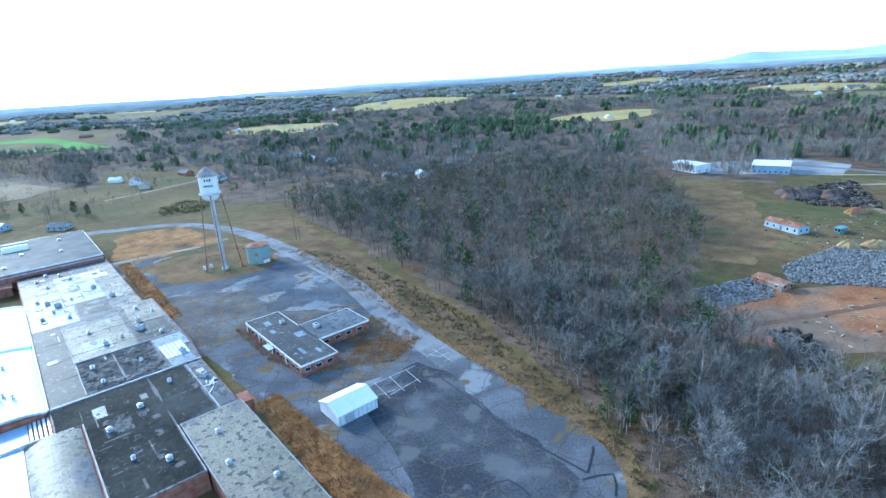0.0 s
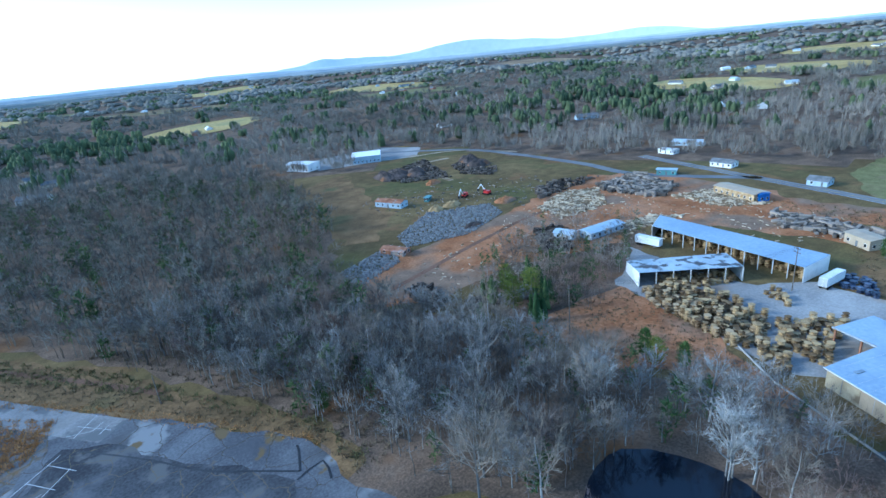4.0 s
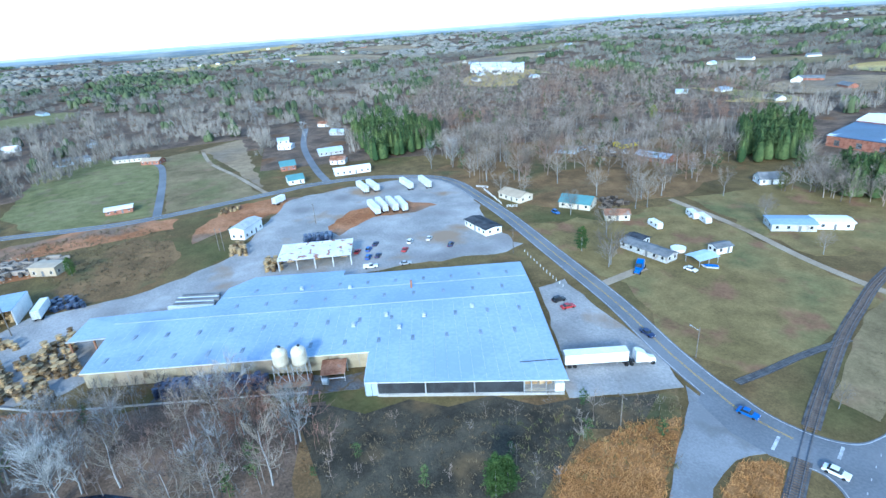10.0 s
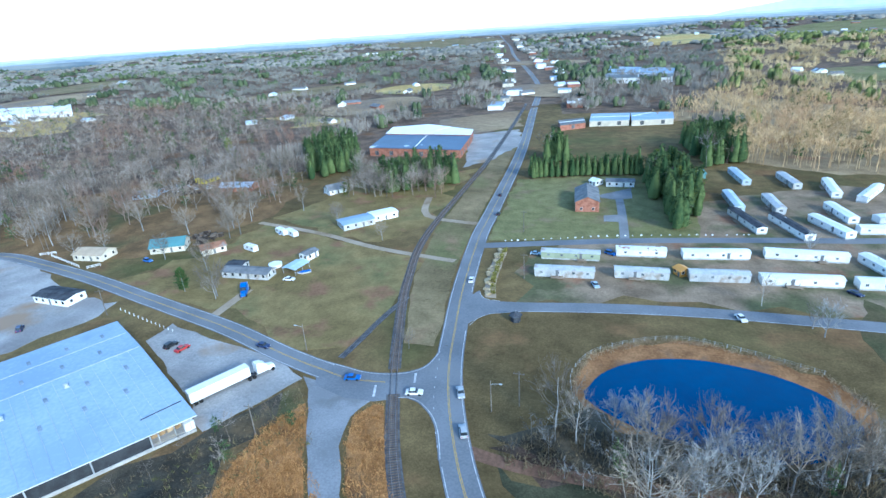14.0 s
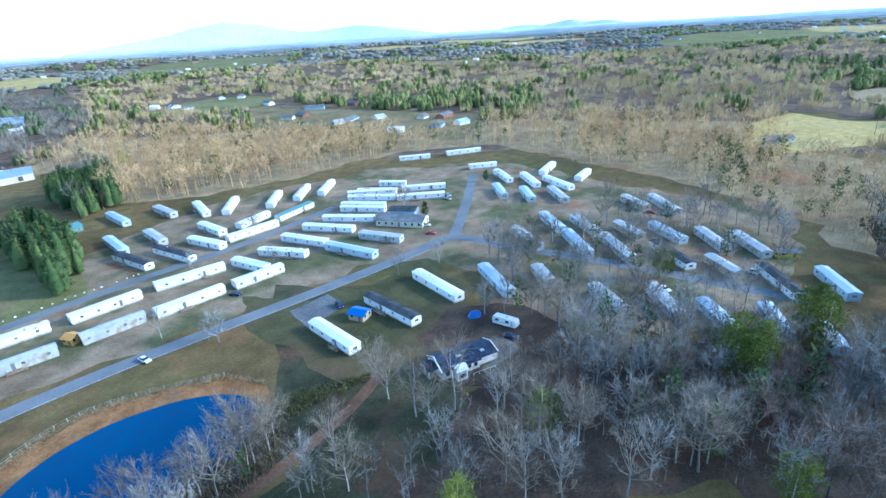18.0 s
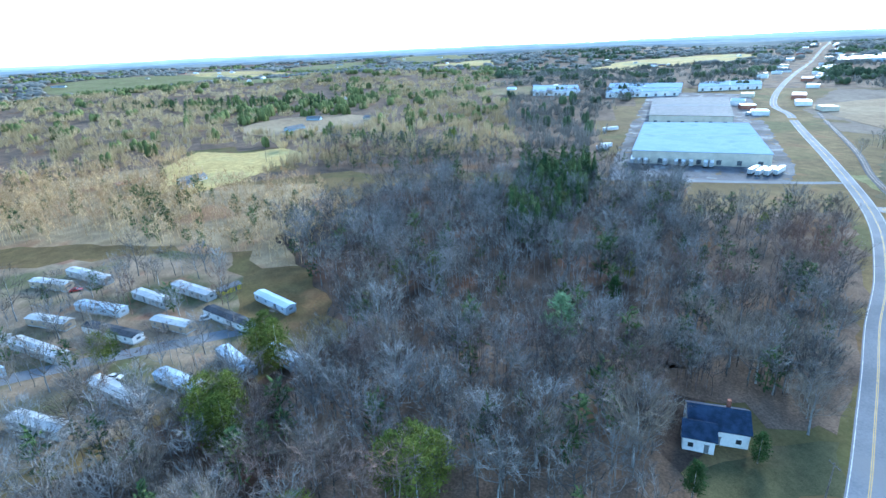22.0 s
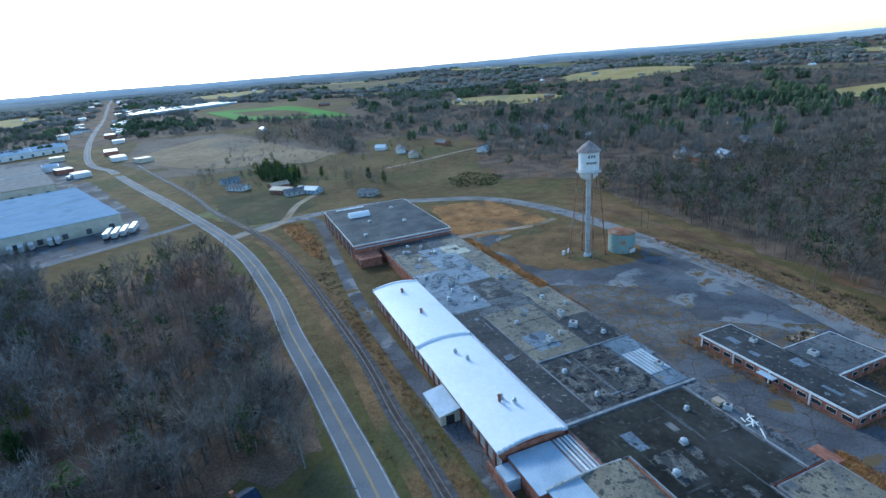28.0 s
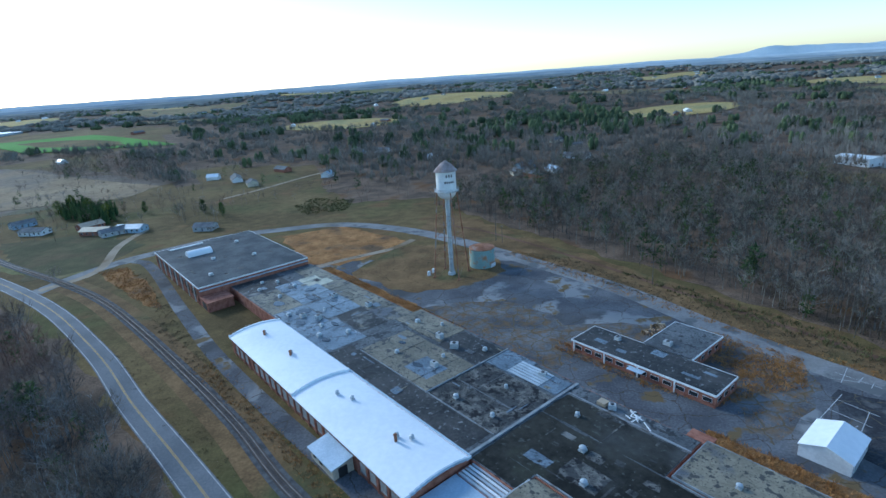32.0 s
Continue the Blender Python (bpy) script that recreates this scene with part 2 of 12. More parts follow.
M_NAVY = material("navy_shingles", (0.013, 0.023, 0.045), (0.034, 0.054, 0.1), 0.5, 0.7, 0.1)
M_NAVY.node_tree.nodes["Principled BSDF"].inputs["Specular IOR Level"].default_value = 0.2
M_PALEPINE = material("pale_pine_needles", (0.14, 0.21, 0.1), (0.3, 0.39, 0.2), 0.3, 0.9, 0.0, vary=0.2)
M_DARKWEED = material("dark_weeds", (0.085, 0.066, 0.04), (0.2, 0.155, 0.09), 0.15, 0.95, 0.0, island=0.5)
for m, gloss in ((M_GREYROOF, 0.12), (M_DARKROOF, 0.15), (M_TANROOF, 0.2)):
    m.node_tree.nodes["Principled BSDF"].inputs["Specular IOR Level"].default_value = gloss
M_BLUEROOF.node_tree.nodes["Principled BSDF"].inputs["Specular IOR Level"].default_value = 0.0
M_DULLGREEN = tint(material("dull_green_lawn", (0.06, 0.058, 0.026), (0.112, 0.102, 0.048), 0.03, 0.95, 0.1, fine=110), (0.12, 0.083, 0.046), 0.48, 0.18, 0.025)
M_LOOP = tint(material("bleached_asphalt", (0.2, 0.192, 0.185), (0.3, 0.29, 0.28), 0.06, 0.9, 0.1, fine=25), (0.2, 0.18, 0.15), 0.55, 0.12, 0.03)
M_TANK_ROOF = material("faded_tank_roof", (0.26, 0.2, 0.18), (0.42, 0.35, 0.33), 0.4, 0.8, 0.05)
M_TRAIL = material("dull_dirt_trail", (0.12, 0.068, 0.042), (0.21, 0.122, 0.08), 0.06, 0.95, 0.3, fine=20)
M_PLOUGH = tint(material("ploughed_soil", (0.135, 0.105, 0.08), (0.2, 0.158, 0.12), 0.02, 0.95, 0.1, fine=110), (0.13, 0.12, 0.07), 0.55, 0.12, 0.015)
tint(M_TWIGMIX, (0.22, 0.13, 0.095), 0.52, 0.16, 0.018)
M_DIRT = tint(material("tan_dirt", (0.28, 0.22, 0.15), (0.42, 0.34, 0.25), 0.06, 0.95, 0.15, fine=30), (0.2, 0.14, 0.08), 0.55, 0.12, 0.05)
M_TARRED = material("dark_tarred_roof", (0.055, 0.06, 0.066), (0.11, 0.116, 0.122), 0.12, 0.55, 0.1)
M_TARRED.node_tree.nodes["Principled BSDF"].inputs["Specular IOR Level"].default_value = 0.04
M_MEADOW = tint(material("brown_meadow", (0.17, 0.126, 0.05), (0.265, 0.195, 0.083), 0.03, 0.95, 0.1, fine=90), (0.145, 0.135, 0.056), 0.5, 0.16, 0.03)
M_POOL = material("pool_water", (0.02, 0.16, 0.3), (0.03, 0.22, 0.38), 0.3, 0.2, 0.02)
tint(M_GROUND, (0.175, 0.105, 0.048), 0.58, 0.12, 0.045)
tint(M_MEADOW, (0.21, 0.12, 0.066), 0.56, 0.1, 0.07)
tint(M_GRASS, (0.22, 0.15, 0.085), 0.57, 0.1, 0.06)
tint(M_LAWN, (0.2, 0.155, 0.085), 0.55, 0.12, 0.07)
M_CEDAR = material("cedar_green", (0.035, 0.065, 0.02), (0.1, 0.15, 0.042), 0.3, 0.9, 0.0, vary=0.3)
M_WEEDY = tint(material("weedy_asphalt", (0.085, 0.083, 0.085), (0.18, 0.175, 0.175), 0.08, 0.92, 0.1, fine=25), (0.17, 0.115, 0.065), 0.46, 0.22, 0.3)
for m in (M_GROUND, M_GRASS, M_LAWN, M_TAN, M_STRAW, M_STRIP, M_DULLGREEN, M_MEADOW, M_LITTER, M_PLOUGH, M_BRUSH, M_CLAY):
    tufted(m)
for m in (M_LOT, M_DARKLOT, M_LOOP, M_WEEDY):
    tufted(m, 0.86, 1.14)
M_SPUR = tint(material("worn_pale_asphalt", (0.2, 0.202, 0.206), (0.29, 0.29, 0.292), 0.08, 0.9, 0.05, fine=25), (0.16, 0.155, 0.15), 0.56, 0.14, 0.09)
M_SCRUB = tufted(tint(material("dark_scrub_litter", (0.045, 0.04, 0.03), (0.1, 0.085, 0.058), 0.1, 0.95, 0.4, fine=30), (0.12, 0.085, 0.045), 0.56, 0.14, 0.08))
M_BANK = tufted(tint(material("orange_clay_bank", (0.19, 0.092, 0.036), (0.32, 0.17, 0.075), 0.08, 0.95, 0.3, fine=20), (0.2, 0.12, 0.07), 0.56, 0.12, 0.12))
M_DARKLITTER = tufted(tint(material("dark_leaf_litter", (0.05, 0.037, 0.028), (0.115, 0.08, 0.056), 0.07, 0.95, 0.4, fine=30), (0.13, 0.07, 0.042), 0.56, 0.12, 0.04))
# Olive grass with shade put into its dark tone.
M_LOWGRASS = tufted(tint(material("dark_shaded_grass", (0.036, 0.039, 0.022), (0.078, 0.072, 0.04), 0.04, 0.95, 0.2, fine=60), (0.11, 0.066, 0.04), 0.54, 0.14, 0.05))
M_PARKDIRT = tufted(tint(tint(material("tan_park_dirt", (0.19, 0.138, 0.088), (0.3, 0.225, 0.15), 0.05, 0.95, 0.2, fine=40), (0.11, 0.108, 0.052), 0.48, 0.12, 0.035), (0.25, 0.14, 0.085), 0.58, 0.1, 0.06))
M_BOULDER = material("tan_boulder", (0.32, 0.25, 0.145), (0.54, 0.44, 0.28), 0.8, 0.9, 0.4, vary=0.25)
tufted(M_GRAVEL, 0.8, 1.12)
tint(M_GRAVEL, (0.3, 0.22, 0.15), 0.57, 0.1, 0.035)
tint(M_LOT, (0.25, 0.25, 0.25), 0.55, 0.05, 0.06)
tint(M_LOT, (0.16, 0.115, 0.06), 0.6, 0.05, 0.12)
tint(M_LOOP, (0.15, 0.15, 0.15), 0.57, 0.05, 0.11)
tint(M_DARKLOT, (0.13, 0.125, 0.12), 0.56, 0.06, 0.12)
cracked(M_LOT, (0.07, 0.055, 0.035), 0.1, 0.07)
cracked(M_DARKLOT, (0.15, 0.12, 0.075), 0.12, 0.06)
cracked(M_WEEDY, (0.13, 0.095, 0.045), 0.2, 0.14)


# ---- tools ----
class Shape:
    """Gathers the faces of one mesh."""

    def __init__(self):
        self.v, self.f = [], []

    def add(self, verts, faces):
        k = len(self.v)
        self.v += [tuple(v) for v in verts]
        self.f += [tuple(i + k for i in f) for f in faces]
        return self

    def box(self, x, y, z, sx, sy, sz, turn=0.0):
        """A box whose base is centred on (x, y, z)."""
        c, s = math.cos(turn), math.sin(turn)
        pts = [(x + c * a * sx / 2 - s * b * sy / 2, y + s * a * sx / 2 + c * b * sy / 2, z + h * sz) for h in (0, 1) for a, b in ((-1, -1), (1, -1), (1, 1), (-1, 1))]
        return self.add(pts, [(3, 2, 1, 0), (4, 5, 6, 7), (0, 1, 5, 4), (1, 2, 6, 5), (2, 3, 7, 6), (3, 0, 4, 7)])

    def prism(self, poly, z0, z1):
        """An outline (anticlockwise) raised from z0 to z1."""
        n = len(poly)
        pts = [(x, y, z0) for x, y in poly] + [(x, y, z1) for x, y in poly]
        return self.add(pts, [tuple(range(n))[::-1], tuple(range(n, 2 * n))] + [(i, (i + 1) % n, n + (i + 1) % n, n + i) for i in range(n)])

    def tube(self, p, q, r0, r1, sides=8, caps=True):
        """A tapered tube from p to q."""
        p, q = Vector(p), Vector(q)
        turn = (q - p).to_track_quat("Z", "Y").to_matrix()
        rim = [turn @ Vector((math.cos(6.2832 * i / sides), math.sin(6.2832 * i / sides), 0)) for i in range(sides)]
        faces = [(i, (i + 1) % sides, sides + (i + 1) % sides, sides + i) for i in range(sides)]
        if caps:
            faces += [tuple(range(sides))[::-1], tuple(range(sides, 2 * sides))]
        return self.add([p + r * r0 for r in rim] + [q + r * r1 for r in rim], faces)

    def lathe(self, x, y, rings, sides=16):
        """Rings of (radius, z) about an upright axis."""
        pts = [(x + r * math.cos(6.2832 * i / sides), y + r * math.sin(6.2832 * i / sides), z) for r, z in rings for i in range(sides)]
        faces = [(k * sides + i, k * sides + (i + 1) % sides, (k + 1) * sides + (i + 1) % sides, (k + 1) * sides + i) for k in range(len(rings) - 1) for i in range(sides)]
        n = len(rings) - 1
        return self.add(pts, faces + [tuple(range(sides))[::-1], tuple(n * sides + i for i in range(sides))])

    def gable(self, sx, sy, z, rise, over=0.3, thick=0.15, x=0.0, y=0.0):
        """Two roof slabs with the ridge along x."""
        hx, hy = sx / 2 + over, sy / 2
        slope = rise / hy
        for s in (-1, 1):
            pts = []
            for d in (0, -thick):
                pts += [(x - hx, y, z + rise + d), (x + hx, y, z + rise + d), (x + hx, y + s * (hy + over), z - over * slope + d), (x - hx, y + s * (hy + over), z - over * slope + d)]
            fs = [(0, 1, 2, 3), (7, 6, 5, 4), (0, 4, 5, 1), (1, 5, 6, 2), (2, 6, 7, 3), (3, 7, 4, 0)]
            self.add(pts, [f[::s] for f in fs] if s < 0 else [f[::-1] for f in fs])
        return self

    def house(self, sx, sy, z, rise, x=0.0, y=0.0):
        """Walls of a house with gable ends, ridge along x."""
        hx, hy = sx / 2, sy / 2
        pts = [(x + a * hx, y + b * hy, h) for h in (0, z) for a, b in ((-1, -1), (1, -1), (1, 1), (-1, 1))] + [(x - hx, y, z + rise), (x + hx, y, z + rise)]
        return self.add(pts, [(0, 1, 5, 4), (2, 3, 7, 6), (1, 2, 6, 9, 5), (3, 0, 4, 8, 7), (4, 5, 9, 8), (6, 7, 8, 9), (3, 2, 1, 0)])

    def mesh(self, name):
        me = bpy.data.meshes.new(name)
        me.from_pydata(self.v, [], self.f)
        return me


def part(name, shape, mat, parent=None, label=""):
    me = shape if isinstance(shape, bpy.types.Mesh) else shape.mesh(name)
    if not me.materials:
        me.materials.append(mat)
    ob = new(name, me)
    ob.parent = parent
    return tagged(ob, label)


def thing(name, label, category, x=0.0, y=0.0, turn=0.0, z=0.0, group="", kind=""):
    """An Empty at the base of a thing, turned by degrees about the upright."""
    ob = new(name)
    ob.empty_display_size = 0.5
    ob.matrix_basis = pose(x, y, z, 0, 0, turn)
    return tagged(ob, label, category, group, kind)


def sheet(name, poly, z, mat, label, category="ground", bumpy=0.0, seed=1):
    """A flat piece of ground with a slightly uneven edge. poly: a few corners."""
    pts = outline(poly, bumpy, seed)
    n = len(pts)
    top = [(x, y, float(rise(x, y)) + z) for x, y in pts]
    ob = part(name, Shape().add([(x, y, h - 0.3) for x, y, h in top] + top, [tuple(range(n))[::-1], tuple(range(n, 2 * n))] + [(i, (i + 1) % n, n + (i + 1) % n, n + i) for i in range(n)]), mat)
    return tagged(ob, label, category, kind="structure")


def smooth(pts, step=6.0, closed=False):
    """A soft curve through a few points."""
    p = [Vector((*q, 0)).to_2d() if len(q) == 2 else Vector(q) for q in pts]
    n, out = len(p), []
    for i in range(n if closed else n - 1):
        a, b, c, d = ((p[(i - 1) % n], p[i], p[(i + 1) % n], p[(i + 2) % n]) if closed else (p[max(i - 1, 0)], p[i], p[i + 1], p[min(i + 2, n - 1)]))
        k = max(2, int((c - b).length / step))
        for j in range(k):
            t = j / k
            out.append(0.5 * ((2 * b) + (c - a) * t + (2 * a - 5 * b + 4 * c - d) * t * t + (3 * b - a - 3 * c + d) * t**3))
    if not closed:
        out.append(p[-1])
    return out


def area(poly):
    return sum(a[0] * b[1] - b[0] * a[1] for a, b in zip(poly, poly[1:] + poly[:1])) / 2


def outline(poly, bumpy=0.0, seed=1):
    """The outline run anticlockwise; bumpy: metres by which the edge wanders."""
    poly = [tuple(p) for p in poly]
    if area(poly) < 0:
        poly = poly[::-1]
    if not bumpy:
        return poly
    out = []
    for a, b in zip(poly, poly[1:] + poly[:1]):
        a, b = Vector(a), Vector(b)
        d = b - a
        k = max(1, int(d.length / max(4.0, 2 * bumpy)))
        side = Vector((-d.y, d.x)).normalized()
        for j in range(k):
            q = a + d * (j / k)
            out.append(tuple(q + side * bumpy * noise.noise((q.x * 0.13, q.y * 0.13, seed * 7.1)) * 2))
    return out


def ribbon(shape, line, left, right, z):
    """A strip beside a line, from left to right metres off it (to its right is positive)."""
    pts = []
    for i, p in enumerate(line):
        d = (line[min(i + 1, len(line) - 1)] - line[max(i - 1, 0)]).normalized()
        s = Vector((d.y, -d.x))
        h = float(rise(p.x, p.y)) + z
        pts += [(*(p + s * left), h), (*(p + s * right), h)]
    return shape.add(pts, [(2 * i, 2 * i + 1, 2 * i + 3, 2 * i + 2) for i in range(len(line) - 1)])


def inside(x, y, poly):
    """Which of the points lie in the outline (numpy)."""
    hit = np.zeros(len(x), bool)
    for (ax, ay), (bx, by) in zip(poly, poly[1:] + poly[:1]):
        if ay != by:
            hit ^= ((ay > y) != (by > y)) & (x < (bx - ax) * (y - ay) / (by - ay) + ax)
    return hit


def rise(x, y):
    """The lie of the land: level round the mill, rolling and slowly higher far off."""
    x, y = np.asarray(x, float), np.asarray(y, float)
    r = np.hypot(x + 60, y - 40)
    far = np.clip((r - 650) / 4200, 0, 1.2)
    roll = np.sin(x * 0.0042 + 1.3) * np.cos(y * 0.0036 + 0.4) + 0.6 * np.sin(x * 0.0071 + y * 0.0055)
    return (62 * far**0.9 + 9 * roll * np.clip(far * 4, 0, 1)) * (1 - np.clip((r - 2750) / 350, 0, 1))


# ---- ground, roads, rails ----
def build_ground():
    rings = [0.0] + list(np.geomspace(30, 4900, 90))
    seg = 160
    r = np.repeat(rings[1:], seg)
    a = np.tile(np.arange(seg) * 2 * np.pi / seg, len(rings) - 1)
    x, y = -60 + r * np.cos(a), 40 + r * np.sin(a)
    z = rise(x, y)
    pts = [(-60, 40, 0)] + list(zip(x.tolist(), y.tolist(), z.tolist()))
    faces = [(0, 1 + i, 1 + (i + 1) % seg) for i in range(seg)]
    for k in range(len(rings) - 2):
        faces += [(1 + k * seg + i, 1 + (k + 1) * seg + i, 1 + (k + 1) * seg + (i + 1) % seg, 1 + k * seg + (i + 1) % seg) for i in range(seg)]
    ob = part("ground", Shape().add(pts, faces), M_GROUND)
    ob.data.materials.append(M_LITTER)
    for p in ob.data.polygons:
        if (p.center.xy - Vector((-60, 40))).length > 420:
            p.material_index = 1
    tagged(ob, "dry winter ground of brown and olive grass", "ground", kind="structure")


build_ground()
HIGHWAY = smooth([(620, -3200), (330, -2000), (205, -1400), (110, -1000), (60, -760), (40, -560), (23, -378), (16, -244), (14.6, -211), (9.2, -163), (4, -132), (-0.8, -108.3), (-9.9, -82.6), (-24, -56), (-65, 12), (-136, 92), (-161, 119), (-180, 139), (-198, 157.5), (-232, 194.5), (-289, 246), (-391, 317), (-578, 441), (-811, 613), (-1800, 1570), (-2600, 2300)], 10)
SIDEROAD = smooth([(-2, -109), (6, -106.5), (15, -102.5), (24, -102.2), (33, -104.4), (49, -109), (75, -118.5), (104, -126.6), (122, -131.5), (162, -142.5), (200, -150.5), (225, -154.5), (246, -150), (272, -122), (282, -90), (281, -55), (281, 6), (300, 62), (319, 118), (345, 190)], 6)
RAIL = smooth([(56, -620), (51, -544), (41, -355), (39, -218), (31.1, -164.7), (20, -125.2), (9.7, -95.2), (0.8, -73.9), (-13, -50), (-58, 18), (-130, 104), (-148, 124.5), (-164, 144.5), (-187, 170), (-222, 207), (-256, 240), (-292, 267.5), (-353, 309), (-423, 364), (-600, 489)], 6)
PARKROAD = smooth([(4, -147), (-15, -150), (-31, -152.5), (-48, -154.6), (-78, -156.4), (-136, -156), (-180, -157), (-206, -158), (-212, -135), (-226, -91), (-240, -31)], 6)
PARKLANE = smooth([(12, -199), (-43, -212), (-94, -220), (-147, -227), (-195, -240)], 6)
PARKBRANCH = smooth([(-203, -156), (-239, -185), (-289, -229)], 6)


def road(name, line, half, z, mat, label, centre=True, edge=True, mouths=()):
    """mouths: (side, south end, north end) of the openings where another road joins and the edge line stops."""
    ob = thing(name, label, "road", kind="structure")
    part("surface", ribbon(Shape(), line, -half, half, z), mat, ob)
    if centre:
        for off in (-0.22, 0.1):
            part("centre_line", ribbon(Shape(), line, off, off + 0.14, z + 0.012), M_YELLOW, ob)
    if edge:
        for s in (-1, 1):
            run = []
            for p in list(line) + [None]:
                if p is not None and not any(s == m[0] and m[1] < p.y < m[2] and abs(p.x) < 40 for m in mouths):
                    run.append(p)
                    continue
                if len(run) > 1:
                    part("edge_line", ribbon(Shape(), run, s * (half - 0.45) - 0.09, s * (half - 0.45) + 0.09, z + 0.012), M_LINE, ob)
                run = []
    return ob


road("road_highway", smooth([tuple(p) for p in HIGHWAY], 2.5), 3.8, 0.11, M_ASPHALT, "grey asphalt highway with yellow centre line", mouths=((1, -119, -80), (-1, -154.5, -135), (-1, -204, -191), (1, -187, -179)))
road("road_side", [p for p in SIDEROAD if p.x > 30 or p.y > -50], 3.6, 0.1, M_ASPHALT, "grey asphalt side road with painted lines")
# the flared mouth of the side road, with its curved edge lines
MOUTH_NEAR = smooth([(-7.1, -80.3), (-5.1, -85.9), (-3.2, -90.1), (-0.4, -94.1), (3.5, -97.4), (7.1, -98.4), (9.4, -97.6)], 1.2)
MOUTH_FAR = smooth([(34.5, -108.2), (28, -107), (21.7, -106), (15.2, -106.6), (9.7, -108.8), (6.4, -112.5), (5, -119.6)], 1.2)
mouth = sheet("road_mouth", [(p.x + 0.4, p.y + 0.3) for p in MOUTH_NEAR] + [(15.2, -95.1), (23, -94.8), (33, -98), (34.5, -101.2)] + [(p.x + 0.3, p.y - 0.5) for p in MOUTH_FAR] + [(1, -119), (-2, -108), (-9, -84)], 0.105, M_ASPHALT, "flared asphalt mouth of the side road", "road")
for run in (MOUTH_NEAR, MOUTH_FAR):
    part("edge_line", ribbon(Shape(), run, -0.09, 0.09, 0.125), M_LINE, mouth)
for off in (-0.22, 0.1):
    part("centre_line", ribbon(Shape(), smooth([(34, -104.7), (26.2, -102.6), (18.4, -102.7), (15, -103.1)], 2), off, off + 0.14, 0.121), M_YELLOW, mouth)
for k in range(9):
    t = (k + 0.5) / 9
    part("edge_dash", Shape().box(-6.2 + 10.6 * t + 1.4 * math.sin(math.pi * t), -81.8 - 36 * t, 0.115, 0.7, 0.16, 0.012, math.radians(-73)), M_LINE, mouth)
park = road("road_park", PARKROAD, 3.1, 0.09, M_ASPHALT, "narrow asphalt lane through the trailer park", False, False)
part("edge_line", ribbon(Shape(), [p for p in PARKROAD if -190 < p.x < -14], 2.75, 2.95, 0.102), M_LINE, park)
lane_mouth = sheet("road_lane_mouth", [(2, -134.8), (0, -138), (-1.5, -141), (-4.5, -143.8), (-9.5, -145.6), (-14, -146.6), (-14, -153), (-6, -152.3), (-1.5, -152.6), (1, -155), (2.6, -159), (6, -152), (4, -140)], 0.096, M_ASPHALT, "flared asphalt mouth of the park lane", "road")
part("edge_line", ribbon(Shape(), smooth([(0.3, -135.5), (-1.2, -139.8), (-4, -143.2), (-9.2, -145.2), (-14, -146.9)], 1.2), -0.09, 0.09, 0.11), M_LINE, lane_mouth)
part("edge_line", ribbon(Shape(), smooth([(2.3, -158), (1, -155), (-1.5, -152.9), (-6, -152.5)], 1.2), -0.09, 0.09, 0.11), M_LINE, lane_mouth)
road("road_lane", PARKLANE, 2.8, 0.09, M_ASPHALT, "narrow asphalt lane between trailer rows", False, False)
road("road_branch", PARKBRANCH, 2.6, 0.08, M_ASPHALT, "narrow asphalt branch lane", False, False)
sheet("pavement_lot", [(-205, 262), (-170, 272), (-81, 266), (-46, 217), (-19, 178), (1, 151), (16, 128), (27, 109), (33, 100), (35, 93), (33, 84), (38, 66), (30, 48), (-10, 70), (-20, 82), (-50, 125), (-100, 180), (-160, 250)], 0.06, M_LOT, "worn grey asphalt yard of the mill", "pavement", 1.5)
sheet("water_blue", [tuple(p) for p in smooth([(-35.8, -107.2), (-36.5, -112.6), (-38.9, -117.8), (-43.5, -122.7), (-51, -127.2), (-59, -129.2), (-67.2, -129.4), (-80.5, -126.1), (-91, -118), (-93, -106), (-80, -96), (-66, -95), (-48, -99)], 4, True)], 0.08, M_WATER_BLUE, "deep blue pond water", "pond")
sheet("water_dark", [tuple(p) for p in smooth([(55, 38), (66, 46), (78, 46), (84, 36), (85, 24), (79, 15), (68, 7), (56, 8), (50, 22)], 4, True)], 0.08, M_WATER_DARK, "near-black still pond water", "pond")


CROSSING = smooth([(-2, -109), (6, -106.5), (15, -102.5), (24, -102.2), (33, -104.4)], 1.0)


